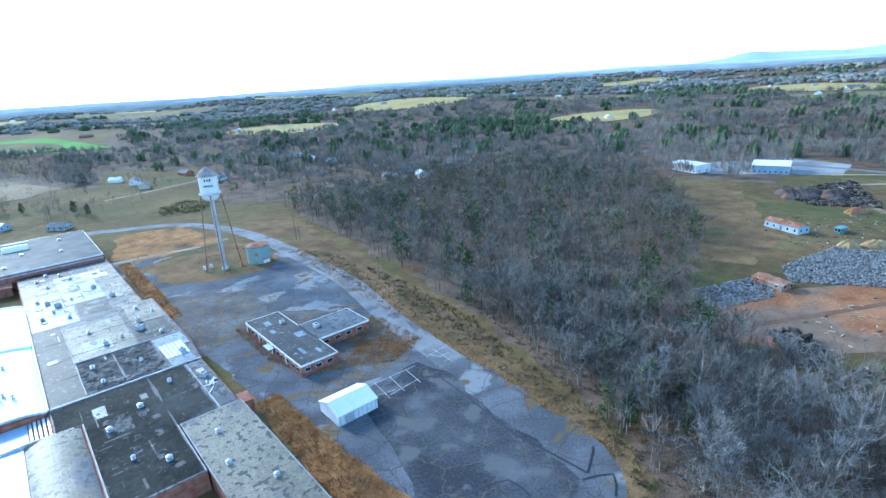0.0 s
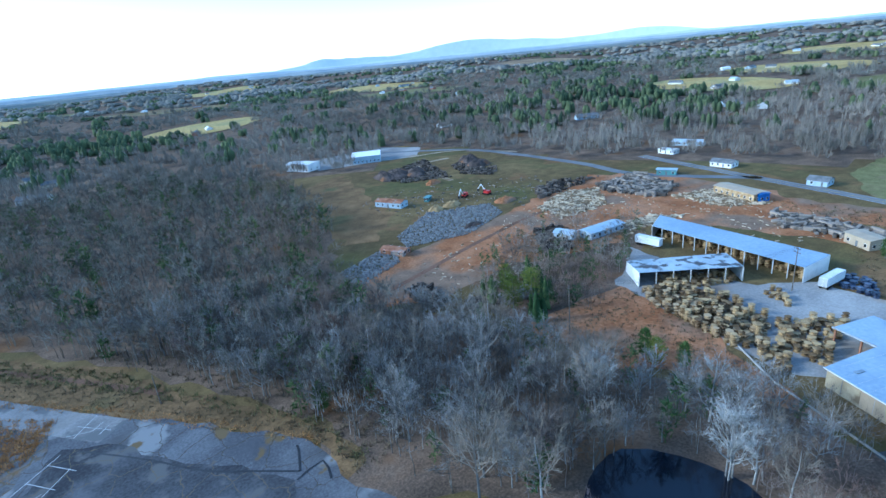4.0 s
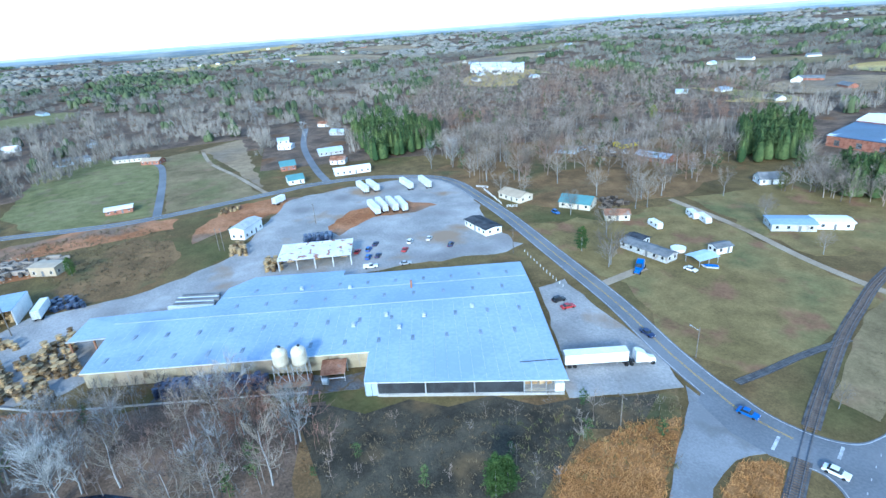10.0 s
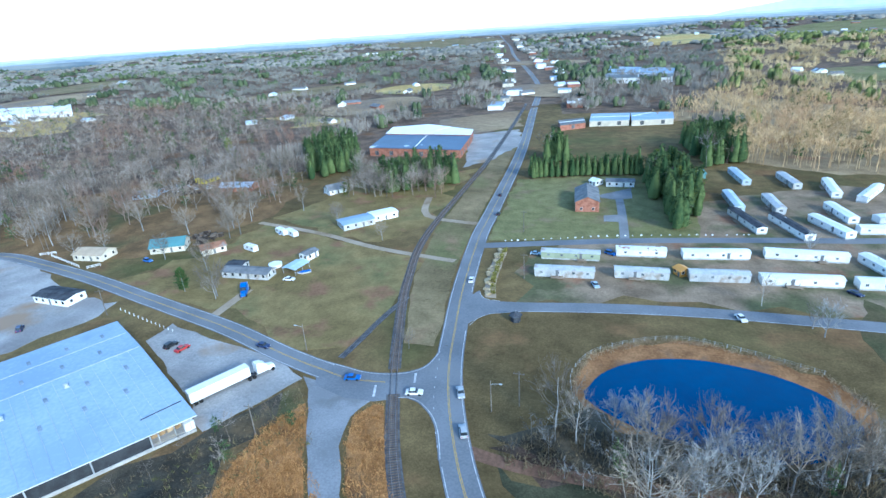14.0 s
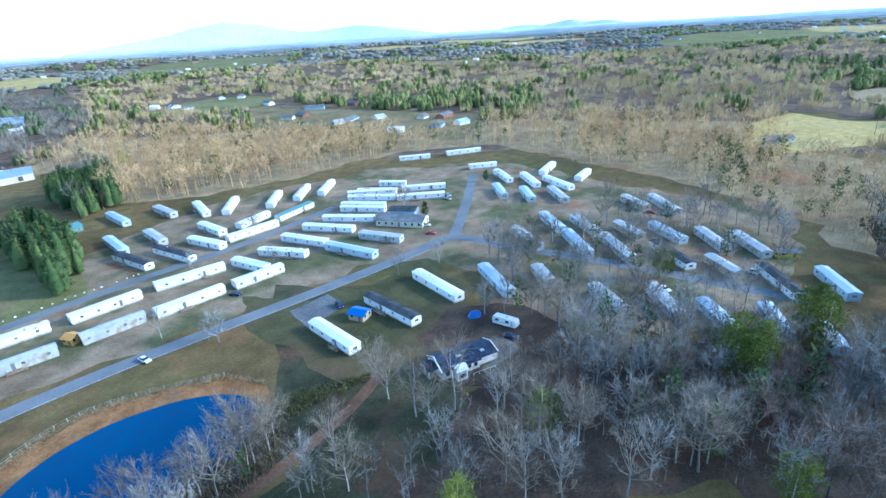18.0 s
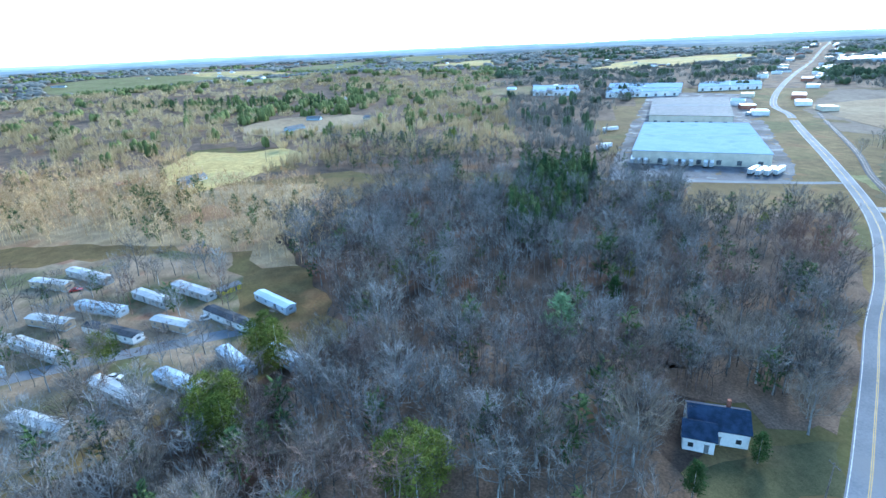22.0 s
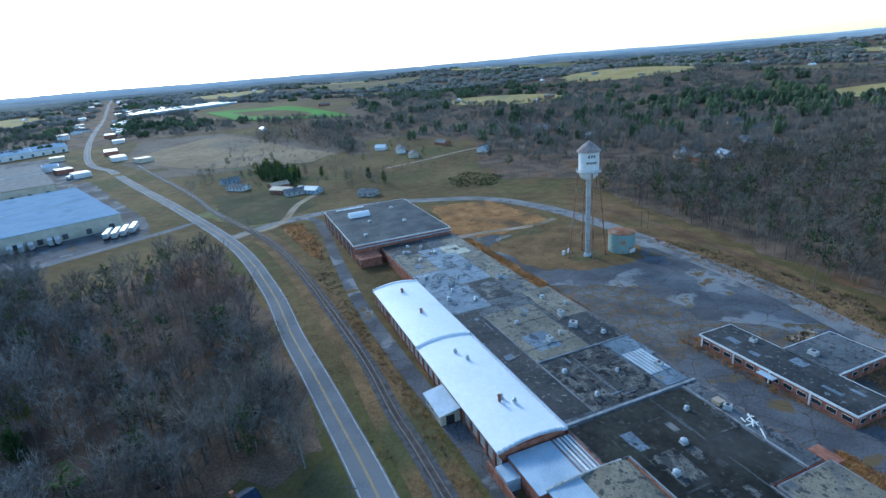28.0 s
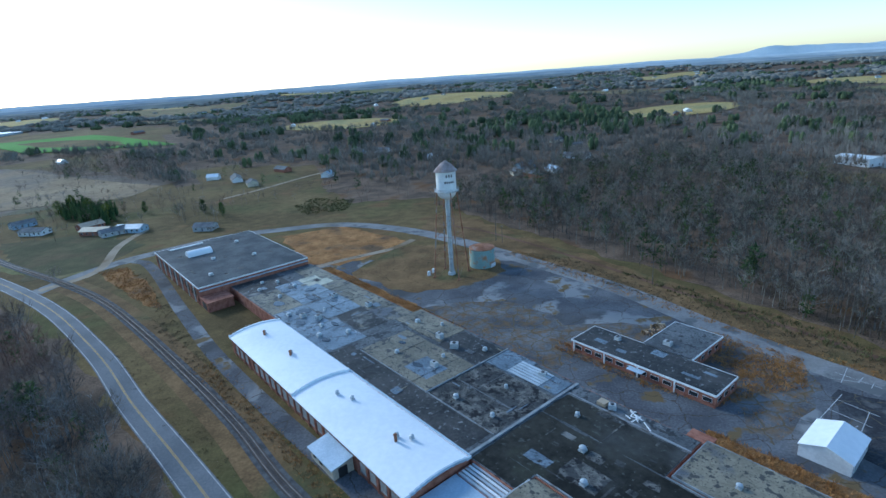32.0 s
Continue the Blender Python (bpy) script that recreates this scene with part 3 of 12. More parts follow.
def build_rails():
    line = thing("railway", "single railway track on dark ballast", "railway", kind="structure")
    runs, run = [], []
    for p in smooth([tuple(q) for q in RAIL], 1.5):
        if min((p - q).length for q in CROSSING) < 4.6:
            if len(run) > 1:
                runs.append(run)
            run = []
        else:
            run.append(p)
    runs.append(run)
    for run in runs:
        south = [p for p in run if p.y < 20]
        for piece, half in ((south, 1.75), (south[-1:] + [p for p in run if p.y >= 20], 2.3)):
            if len(piece) > 1:
                part("ballast", ribbon(ribbon(Shape(), piece, -half, half, 0.12), piece, -1.3, 1.3, 0.15), M_BALLAST, line)
    for lo, hi, word in ((-6.2, -2.1, "highway"), (2.1, 6.4, "mill")):
        tagged(part("ground_rail_verge", ribbon(Shape(), [p for p in RAIL if 60 < p.y < 270], lo, hi, 0.03), M_STRIP), "brown weedy verge on the " + word + " side of the track", "verge", kind="structure")
    for s in (-0.75, 0.75):
        rail = Shape()
        for lo, hi, z in ((-0.07, 0.07, 0.33), ):
            ribbon(rail, RAIL, s + lo, s + hi, z)
        for side in (-0.07, 0.07):
            pts = []
            for i, p in enumerate(RAIL):
                d = (RAIL[min(i + 1, len(RAIL) - 1)] - RAIL[max(i - 1, 0)]).normalized()
                q = p + Vector((d.y, -d.x)) * (s + side)
                pts += [(q.x, q.y, 0.1), (q.x, q.y, 0.33)]
            rail.add(pts, [(2 * i, 2 * i + 2, 2 * i + 3, 2 * i + 1) for i in range(len(RAIL) - 1)])
        part("rail", rail, M_STEEL_RAIL, line)
    # ties
    far, made, walked = Shape(), 0, 0.0
    tie = Shape().box(0, 0, 0, 0.26, 2.6, 0.17).mesh("tie")
    tie.materials.append(M_TIE)
    for p, q in zip(RAIL, RAIL[1:]):
        d = q - p
        turn = math.atan2(d.y, d.x)
        while walked < d.length:
            c = p + d * (walked / d.length)
            walked += 0.75
            if min((c - q).length for q in CROSSING) < 4.6:
                continue
            if made < 290 and (-160 < c.x < -95 and 60 < c.y < 150 or -20 < c.x < 30 and -160 < c.y < -60):
                made += 1
                ob = new("tie", tie)
                ob.parent = line
                ob.matrix_basis = pose(c.x, c.y, 0.06, 0, 0, math.degrees(turn))
            elif abs(c.x) < 330 and abs(c.y) < 330:
                far.box(c.x, c.y, 0.06, 0.26, 2.6, 0.17, turn)
        walked -= d.length
    tagged(part("far_ties", far, M_TIE, line), kind="stuff")


build_rails()
SIDING = smooth([(26, -150), (27.2, -144), (29.1, -133.7), (30.5, -121), (32, -111)], 3)
part("ground_siding", ribbon(Shape(), SIDING, -1.1, 1.1, 0.1), M_BALLAST)
for s in (-0.75, 0.75):
    part("rail", ribbon(ribbon(Shape(), SIDING, s - 0.1, s + 0.1, 0.2), SIDING, s - 0.05, s + 0.05, 0.24), M_STEEL_RAIL, bpy.data.objects["ground_siding"])
tagged(bpy.data.objects["ground_siding"], "overgrown ballast and rusty rails of an old siding", "track bed", kind="structure")
for k, (ax, ay, bx, by) in enumerate(((17.0, -101.6, 15.6, -96.6), (8.4, -108.6, 7.2, -104.2))):
    d = Vector((bx - ax, by - ay))
    tagged(part("stop_line", Shape().box((ax + bx) / 2, (ay + by) / 2, 0.118, d.length * 0.9, 0.6, 0.03, math.atan2(d.y, d.x)), M_LINE), "worn white stop line on asphalt", "road marking", kind="structure")


# fields, yards and tracks
sheet("ground_gravel_yard", [(182, 21), (184, 4), (197, -28), (234, -52), (261, -71), (261, -105), (251, -144), (230, -154), (195, -147), (156, -128), (131, -126), (129, -117), (142, -81), (146, -67), (145, -60), (116, -20), (131, 23), (128, 34), (143, 70), (148, 90), (184, 104), (174, 78), (175, 54), (188, 40)], 0.070, M_GRAVEL, "pale gravel yard round the warehouse", "yard", 1.5, 1)
sheet("ground_front_gravel", [(116, 6), (104, -13), (93, -33), (87, -44), (80.5, -41.5), (87, -29), (98, -8), (109, 10)], 0.05, M_WEEDY, "weedy grey gravel along the warehouse foot", "ground", 0.8, 51)
sheet("ground_dirt_island", [(205, -72), (219, -89), (215, -118), (198, -127), (194, -113), (203, -94), (191, -71)], 0.090, M_CLAY, "bare brown dirt island in the gravel lot", "ground", 1.5, 2)
sheet("pavement_apron", [(98, -107), (98, -118), (78, -112), (53, -108), (38, -100), (51, -76), (67, -88)], 0.080, M_GRAVEL, "cracked pale concrete truck apron", "pavement", 0.6, 3)
sheet("pavement_spur", [(38, -101), (20, -98), (15, -96.5), (17.2, -92), (18.1, -88.6), (15.9, -79.1), (9.8, -66.6), (2, -54), (7, -51), (14.6, -62.8), (23.5, -77.4), (29, -87.7), (34, -96)], 0.075, M_SPUR, "worn pale asphalt spur beside the junction", "pavement", 0.6, 4)
sheet("ground_field_green", [(344, 68), (489, 55), (484, -14), (417, -18), (286, -6), (294, 47)], 0.050, M_LAWN, "green winter pasture", "ground", 1.5, 5)
sheet("ground_field_mown", [(285, -10), (452, -25), (459, -49), (281, -61)], 0.050, M_GRASS, "mown olive pasture", "ground", 1.5, 6)
sheet("ground_field_brown", [(461, -55), (481, -91), (299, -65), (310, -63)], 0.050, M_TAN, "brown grass strip beside the pasture", "ground", 1.5, 7)
sheet("ground_lawn", [(9.5, -206), (13.5, -304), (-56, -317), (-77, -244), (-74, -219), (-29, -211)], 0.050, M_LAWN, "mown lawn round the brick house", "ground", 1.5, 8)
sheet("ground_pond_bank", [(-32.6, -109), (-32.2, -114.6), (-33.2, -119.5), (-36.8, -126.5), (-42, -130.8), (-50.5, -135.6), (-59, -137.8), (-66, -137.6), (-78, -134), (-92, -128), (-99, -117), (-95, -102), (-67, -96), (-43, -97)], 0.050, M_BANK, "orange clay bank of the pond", "ground", 1.5, 9)
sheet("ground_sedge_spur", [(29, -51), (37, -64), (37, -80), (32, -91), (25, -78.5), (15.6, -62)], 0.090, M_BRUSH, "orange broomsedge beside the gravel spur", "ground", 1, 10)
sheet("ground_sedge_rail", [(8.8, -67), (15, -79.3), (17, -88.6), (14, -94.2), (11.6, -94), (7.4, -84), (3.6, -75), (-1.5, -66), (3, -60)], 0.090, M_BRUSH, "orange broomsedge beside the railway", "ground", 0.6, 11)
sheet("ground_sedge_mill", [(-53, 126), (-49, 131), (-28, 107), (-8, 85), (-25, 87)], 0.090, M_BRUSH, "orange broomsedge along the mill wall", "ground", 1, 12)
sheet("ground_sedge_office", [(-77, 176), (-76, 190), (-58, 188), (-27, 180), (-9, 158), (-17, 144), (-30, 144), (-43, 141), (-54, 149)], 0.090, M_WEEDY, "weedy ground round the office", "ground", 1.5, 13)
sheet("ground_sedge_bank", [(-166, 260), (-162, 264), (-131, 227), (-102, 190), (-106, 186), (-136, 222)], 0.090, M_BRUSH, "orange broomsedge bank behind the mill", "ground", 1, 14)
sheet("ground_sedge_gym", [(-281, 279), (-270, 285), (-242, 254), (-224, 227), (-234, 232)], 0.085, M_BRUSH, "orange broomsedge along the railway", "ground", 1, 15)
sheet("ground_tower_field", [(-200, 322), (-170, 338), (-127, 299), (-135, 282), (-158, 265), (-175, 269)], 0.085, M_BRUSH, "brown rough grass behind the mill", "ground", 1.5, 16)
sheet("ground_tower_knoll", [(-151, 253), (-133, 286), (-106, 289), (-84, 258), (-81, 243), (-96, 232), (-119, 224), (-131, 232)], 0.088, M_STRIP, "rough grass under the water tower", "ground", 1.5, 17)
sheet("ground_power_strip", [(-119, 319), (-115, 342), (-97, 344), (-22, 221), (8, 175), (18, 148), (30, 123), (39, 105), (41, 84), (33, 84), (35, 93), (33, 100), (27, 109), (16, 128), (1, 151), (-19, 178), (-46, 217), (-81, 266)], 0.055, M_STRIP, "rough strip of broomsedge under the power line", "ground", 2, 18)
sheet("ground_clay_yard", [(83, 162), (115, 177), (143, 179), (178, 178), (226, 185), (282, 190), (306, 154), (290, 88), (257, 48), (231, 38), (221, 116), (187, 111), (162, 119), (136, 134), (105, 131), (86, 143)], 0.050, M_CLAY, "bare red clay of the scrap yard", "ground", 3, 19)
sheet("ground_clay_bank", [(281, 85), (284, 8), (269, -15), (254, -10), (256, 36), (258, 73)], 0.055, M_CLAY, "red clay bank behind the lumber yard", "ground", 2, 20)
sheet("ground_sedge_hill", [(109, 97), (131, 92), (149, 86), (145, 73), (114, 17), (111, 49), (99, 75)], 0.060, M_CLAY, "brown slope with dry weeds", "ground", 3, 21)
sheet("ground_tan_field", [(-644, 506), (-650, 701), (-374, 531), (-377, 480), (-482, 455)], 0.300, M_TAN, "ploughed tan field", "ground", 1.5, 22)
sheet("ground_crop", [(-1005, 1092), (-774, 1093), (-502, 848), (-726, 844)], 1.200, M_CROP, "bright green winter crop", "ground", 1.5, 23)
sheet("ground_lawn_west", [(-360, 299), (-327, 386), (-282, 284), (-298, 273)], 0.060, M_LAWN, "mown lawn beside the railway", "ground", 1.5, 24)
sheet("ground_yellow_field", [(-533, -158), (-606, -150), (-569, -73), (-523, -59), (-465, -91), (-447, -130)], 0.200, M_STRAW, "straw-coloured hay field with sunlight painted into its yellow", "ground", 1.5, 25)
sheet("ground_depot_yard", [(-395, 159), (-620, 289), (-858, 436), (-765, 528), (-389, 288), (-355, 258)], 0.070, M_LOT, "asphalt dock yard of the depot", "yard", 1.5, 26)
sheet("ground_park_green", [(-116, -173), (-134, -144), (-173, -141), (-178, -116), (-145, -96), (-116, -113), (-106, -148)], 0.046, M_DULLGREEN, "greenish grass between the trailers", "ground", 1.5, 27)
sheet("pavement_dark", [(-25, 126), (-10, 143), (-1, 137), (13, 111), (26, 91), (20, 83), (-6, 85)], 0.072, M_DARKLOT, "dark cracked asphalt parking bays", "pavement", 1.2, 28)
sheet("pavement_white_lot", [(221, 441), (291, 436), (309, 392), (278, 360), (201, 394)], 0.070, M_GRAVEL, "pale concrete lot of the white workshop", "pavement", 1, 29)
sheet("ground_yard_green", [(153, 343), (201, 356), (177, 288), (160, 236), (126, 203), (114, 213), (125, 265)], 0.048, M_STRIP, "olive-brown rough grass by the scrap yard", "ground", 3, 30)
sheet("ground_house_litter", [(251, -154), (295, -217), (269, -271), (206, -328), (139, -283), (128, -221), (157, -166), (200, -149)], 0.042, M_STRIP, "brown leaf litter round the houses", "ground", 4, 31)
sheet("ground_cottage_lawn", [(-159, 87), (-158, 107), (-144, 96), (-147, 67), (-156, 71)], 0.050, M_DULLGREEN, "dull green lawn of the white cottage", "ground", 1.5, 32)
sheet("ground_hay", [(-466, -127), (-562, -140), (-600, -71), (-552, -43), (-472, -82), (-436, -107)], 0.250, M_STRAW, "straw-coloured pasture with sunlight painted into its yellow", "ground", 2, 33)
sheet("ground_bungalow_lawn", [(-129, -173), (-144, -148), (-141, -104), (-137, -82), (-128, -73), (-117, -76), (-103, -65), (-87, -87)], 0.043, M_LOWGRASS, "dull green lawn below the bungalow", "ground", 4, 34)
sheet("ground_settlement", [(-270, -527), (-370, -299), (-469, -395), (-380, -784)], 0.060, M_GRASS, "rough grass round far houses", "ground", 6, 35)
sheet("ground_factory_field", [(101, -429), (127, -521), (58, -571), (38, -480), (72, -449)], 0.060, M_TAN, "tan bank behind the factory", "ground", 2, 36)
sheet("pavement_factory", [(53, -329), (77, -440), (38, -463), (25, -406), (38, -352)], 0.065, M_GRAVEL, "pale gravel lot of the factory", "pavement", 2, 37)
sheet("ground_clay_verge", [(241, -18), (273, -41), (272, -57), (246, -101), (215, -116), (232, -90), (241, -55), (237, -35), (224, -16)], 0.045, M_CLAY, "red clay verge of the gravel lot", "ground", 2, 38)
sheet("ground_house_meadow", [(150, -138), (130, -169), (123, -213), (31, -182), (28, -139), (33, -118), (48, -114), (84, -128)], 0.047, M_MEADOW, "olive meadow between the roads", "ground", 4, 39)
sheet("ground_trailer_lawn", [(-122, -148), (-183, -151), (-178, -129), (-142, -96), (-123, -98), (-108, -113)], 0.044, M_DULLGREEN, "dull grass between pond and trailers", "ground", 5, 40)
sheet("pavement_carport", [(-122, -150), (-138, -151), (-137, -139), (-121, -135)], 0.060, M_LOT, "grey concrete slab beside a trailer", "pavement", 0.4, 41)
sheet("ground_pond_litter", [(113, 25), (110, 4), (83, -27), (51, -19), (71, 22)], 0.030, M_LITTER, "leaf litter round the dark pond", "ground", 3, 42)
sheet("ground_park_dirt", [(-81, -272), (-171, -305), (-262, -287), (-322, -240), (-322, -140), (-324, -63), (-235, -34), (-198, -67), (-191, -118), (-180, -154.5), (-136, -160), (-80, -160.2), (-34, -156.8), (-10, -155), (-8, -196)], 0.025, M_PARKDIRT, "tan dirt and dry grass between trailers", "ground", 5, 43)
sheet("ground_farm_lawn", [(-387, 350), (-337, 360), (-282, 326), (-287, 283), (-315, 274)], 0.070, M_DULLGREEN, "dull green lawn of the farmhouse", "ground", 2, 44)
sheet("ground_plough", [(-616, 486), (-759, 655), (-659, 706), (-474, 634), (-360, 567), (-382, 503), (-438, 441), (-495, 418)], 0.050, M_PLOUGH, "bare ploughed field by the highway", "ground", 3, 45)
sheet("pavement_weedy", [(-116, 211), (-94, 214), (-73, 196), (-68, 171), (-79, 155), (-96, 170), (-109, 193)], 0.066, M_WEEDY, "weedy cracked asphalt beside the mill", "pavement", 3, 46)
sheet("pavement_weedy", [(-34, 153), (-14, 167), (-10, 151), (-25, 132), (-38, 125), (-38, 137)], 0.068, M_WEEDY, "weedy cracked asphalt behind the office", "pavement", 3, 47)
road("road_mill_track", smooth([(-283, 284), (-264, 291), (-213, 222), (-185, 184), (-153, 146), (-127, 117), (-115, 103)], 5), 2.6, 0.08, M_LOT, "worn track between railway and mill", False, False)
road("road_loop", smooth([(-296, 255), (-292, 268), (-282, 289), (-269, 304), (-236, 330), (-205, 338), (-171, 341), (-135, 323), (-103, 294), (-65, 247), (-41, 214), (-24, 182), (-11, 160), (1, 141)], 5), 4.6, 0.095, M_LOOP, "worn asphalt loop round the mill yard", False, False)
road("road_tower_spur", smooth([(-173, 262), (-157, 273), (-135, 285), (-124, 299)], 5), 2, 0.1, M_DIRT, "gravel spur to the water tower", False, False)
road("road_farm_track", smooth([(129, -213), (89, -203), (54, -190), (18, -182)], 5), 1.6, 0.08, M_DIRT, "pale dirt farm track", False, False)
road("road_drive_north", smooth([(55, -263), (50, -240), (41, -230), (18, -225)], 5), 1.8, 0.08, M_DIRT, "gravel drive across the railway", False, False)
road("road_drive_brick", smooth([(-46, -212), (-45.5, -236), (-44.6, -258), (-43.8, -271)], 5), 1.9, 0.08, M_SPUR, "concrete drive of the brick house", False, False)
sheet("pavement_turning_bay", [(-43.9, -235.6), (-37.2, -235.5), (-36.9, -243.3), (-43.4, -245.6)], 0.076, M_SPUR, "concrete turning bay beside the drive", "pavement", 0.2, 61)
sheet("pavement_garage_apron", [(-34, -276), (-50, -290), (-50, -271.5), (-42, -269), (-35, -271)], 0.072, M_SPUR, "concrete apron before the garage", "pavement", 0.2, 62)
sheet("ground_rail_strip", [(7.5, -122), (17, -122), (24, -146), (29, -165), (36.5, -218), (38.5, -355), (39, -420), (32, -420), (28, -378), (21, -244), (19, -211), (14, -163), (9, -134)], 0.046, M_GRASS, "tan grass between railway and highway", "ground", 0.4, 65)
sheet("ground_north_meadow", [(43, -222), (46, -330), (70, -300), (108, -285), (126, -222), (80, -200), (56, -196)], 0.041, M_MEADOW, "olive-tan meadow round the farmhouse", "ground", 4, 66)
# Dark sheet stands in for the shade on the grass here.
sheet("ground_low_grass", [(-16, -80), (-30, -79), (-76, -81), (-104, -86), (-124, -95), (-133, -78), (-112, -62), (-78, -70), (-60, -46), (-34, -56)], 0.045, M_LOWGRASS, "dark grass below the pond, shade painted into its colour", "ground", 3, 67)
sheet("pavement_bungalow", [(-152, -89), (-158.5, -88.5), (-158.5, -79), (-150, -77), (-143, -78), (-143, -80.4), (-150, -80)], 0.06, M_WEEDY, "weedy parking bay beside the bungalow", "pavement", 0.8, 68)
sheet("ground_bungalow_yard", [(-134, -78), (-141, -106), (-160, -110), (-180, -97), (-172, -70), (-150, -62)], 0.049, M_DARKLITTER, "dark leaf litter round the bungalow", "ground", 3, 69)
sheet("ground_yard_bank", [(190, 34), (228, 36), (252, 8), (238, -8), (214, -10), (191, 2), (184, 18)], 0.047, M_STRIP, "brown weedy bank behind the lumber shed", "ground", 2, 70)
sheet("ground_scrub", [(88, -20), (66, -52), (49, -78), (38, -92), (36, -80), (39, -62), (30, -48), (50, -14)], 0.044, M_SCRUB, "dark dead scrub below the warehouse", "ground", 4, 63)
sheet("ground_pond_scrub", [(-15, -88), (-30, -98), (-36, -105), (-44, -98), (-66, -95), (-93, -102), (-100, -92), (-76, -86), (-40, -85)], 0.058, M_SCRUB, "dark brush litter under the pond trees", "ground", 2, 64)
road("road_truck_drive", smooth([(87, -124), (87, -137), (87, -145)], 5), 1.8, 0.08, M_DIRT, "dirt drive to the trailer house", False, False)
road("road_pond_trail", smooth([(-12.5, -84), (-24, -82), (-44, -82), (-76, -84), (-104, -90), (-123, -98)], 5), 1.7, 0.08, M_TRAIL, "red dirt trail along the wood", False, False)
road("road_pasture", smooth([(283, -6), (366, -16), (417, -19), (442, -13)], 5), 2.2, 0.08, M_ASPHALT, "narrow lane up to the farmhouse", False, False)
road("road_pasture_track", smooth([(278, -64), (342, -58), (398, -51), (458, -54)], 5), 1.4, 0.08, M_DIRT, "pale track through the pasture", False, False)
road("road_estate", smooth([(276, -99), (321, -105), (403, -123), (485, -151)], 5), 2.4, 0.08, M_ASPHALT, "lane between the houses", False, False)
road("road_yard", smooth([(283, 325), (263, 329), (248, 322), (229, 263)], 5), 2, 0.08, M_DIRT, "dirt track in the scrap yard", False, False)
road("road_far_lane", smooth([(273, 407), (300, 369), (318, 323), (309, 220), (296, 166), (316, 102)], 5), 3.4, 0.1, M_ASPHALT, "asphalt lane behind the scrap yard", False, False)
road("road_settlement", smooth([(-282, 445), (-259, 479), (-234, 524), (-212, 553)], 5), 2.2, 0.08, M_DIRT, "pale dirt lane between houses", False, False)
road("road_power_trail", smooth([(-110, 326), (-84, 304), (-46, 250), (-21, 208), (2, 171), (15, 148)], 5), 1.1, 0.08, M_TRAIL, "red dirt trail under the power line", False, False)
road("road_scrap_trail", smooth([(160, 178), (132, 172), (102, 158), (82, 141)], 5), 1.4, 0.08, M_CLAY, "red dirt track across the scrap yard", False, False)
road("road_scrap_rut", smooth([(85, 150), (114, 155), (155, 162), (204, 166), (243, 153)], 5), 1.3, 0.076, M_TRAIL, "rutted red track through the scrap yard", False, False)
road("road_scrap_loop", smooth([(271, 362), (299, 352), (318, 329), (325, 288)], 5), 1.6, 0.076, M_DIRT, "tan dirt track behind the heaps", False, False)
road("road_depot", smooth([(-397, 156), (-375, 203), (-348, 270), (-347, 281)], 5), 3, 0.09, M_ASPHALT, "asphalt lane to the depot", False, False)
road("road_west_lane", smooth([(-296, 258), (-283, 281), (-297, 326), (-299, 361)], 5), 2.4, 0.1, M_DIRT, "gravel lane to the farmhouse", False, False)


# woods, by their outlines
NORTH = [(-114, 379), (-63, 436), (96, 489), (153, 352), (127, 244), (92, 190), (87, 144), (75, 115), (43, 99), (32, 132), (16, 160), (-22, 233)]
NORTH_EDGE = [(4, 189), (19, 162), (36, 110), (33, 75), (45, 58), (62, 43), (78, 48), (92, 100), (84, 143), (36, 192)]
POND = [(44, 110), (77, 153), (99, 116), (99, 68), (116, 24), (98, -15), (66, -24)]
YARD_TREES = [(127, 137), (179, 158), (200, 154), (213, 112), (163, 92), (124, 84), (104, 108)]
HOUSE_TREES = [(323, -190), (291, -353), (150, -308), (131, -210), (189, -217), (194, -158)]
BACK_WOOD = [(917, -601), (406, -597), (211, -505), (199, -374), (277, -337), (353, -208), (517, -267)]
PARK_WOOD = [(-68, -490), (-134, -510), (-253, -348), (-299, -322), (-363, -279), (-354, -178), (-376, -80), (-559, -139), (-452, -362), (-145, -660)]
PARK_TREES = [(-211, -146), (-281, -116), (-316, -61), (-235, -34), (-192, -55), (-167, -95)]
WEST = [(-337, -39), (-438, 37), (-373, 143), (-367, 194), (-181, 90), (-158, 70), (-145, -57), (-171, -73), (-199, -36), (-228, -2), (-270, -14)]
WEST_EDGE = [(-313, 164), (-297, 239), (-236, 190), (-175, 127), (-165, 111), (-178, 105), (-193, 87)]
POND_TREES = [(-18, -87), (-32, -97), (-54, -96), (-89, -101), (-99, -92), (-76, -83), (-51, -76), (-21, -82)]
BLUE_WOOD = [(-75, -75), (-97, -81), (-127, -77), (-141, -71), (-187, -52), (-216, -28), (-158, -9)]
BRUSH_FRONT = [(82, -21), (58, -58), (36, -97), (22, -78), (54, -13)]
FARM_TREES = [(-459, 385), (-464, 485), (-366, 474), (-292, 442), (-274, 378), (-326, 353), (-392, 329)]
LOOP_WOOD = [(-601, 619), (-593, 735), (-314, 567), (-176, 438), (-254, 409), (-285, 367), (-359, 356)]
COTTAGE = [(-202, -17), (-213, 43), (-193, 87), (-175, 127), (-160, 108), (-172, 101), (-180, 81), (-163, 69), (-151, 66), (-135, 58), (-164, -13)]
PARK_BACK = [(-514, -306), (-505, -224), (-467, -131), (-442, -27), (-340, 3), (-291, -16), (-296, -38), (-316, -48), (-316, -64), (-341, -104), (-352, -174), (-351, -199)]
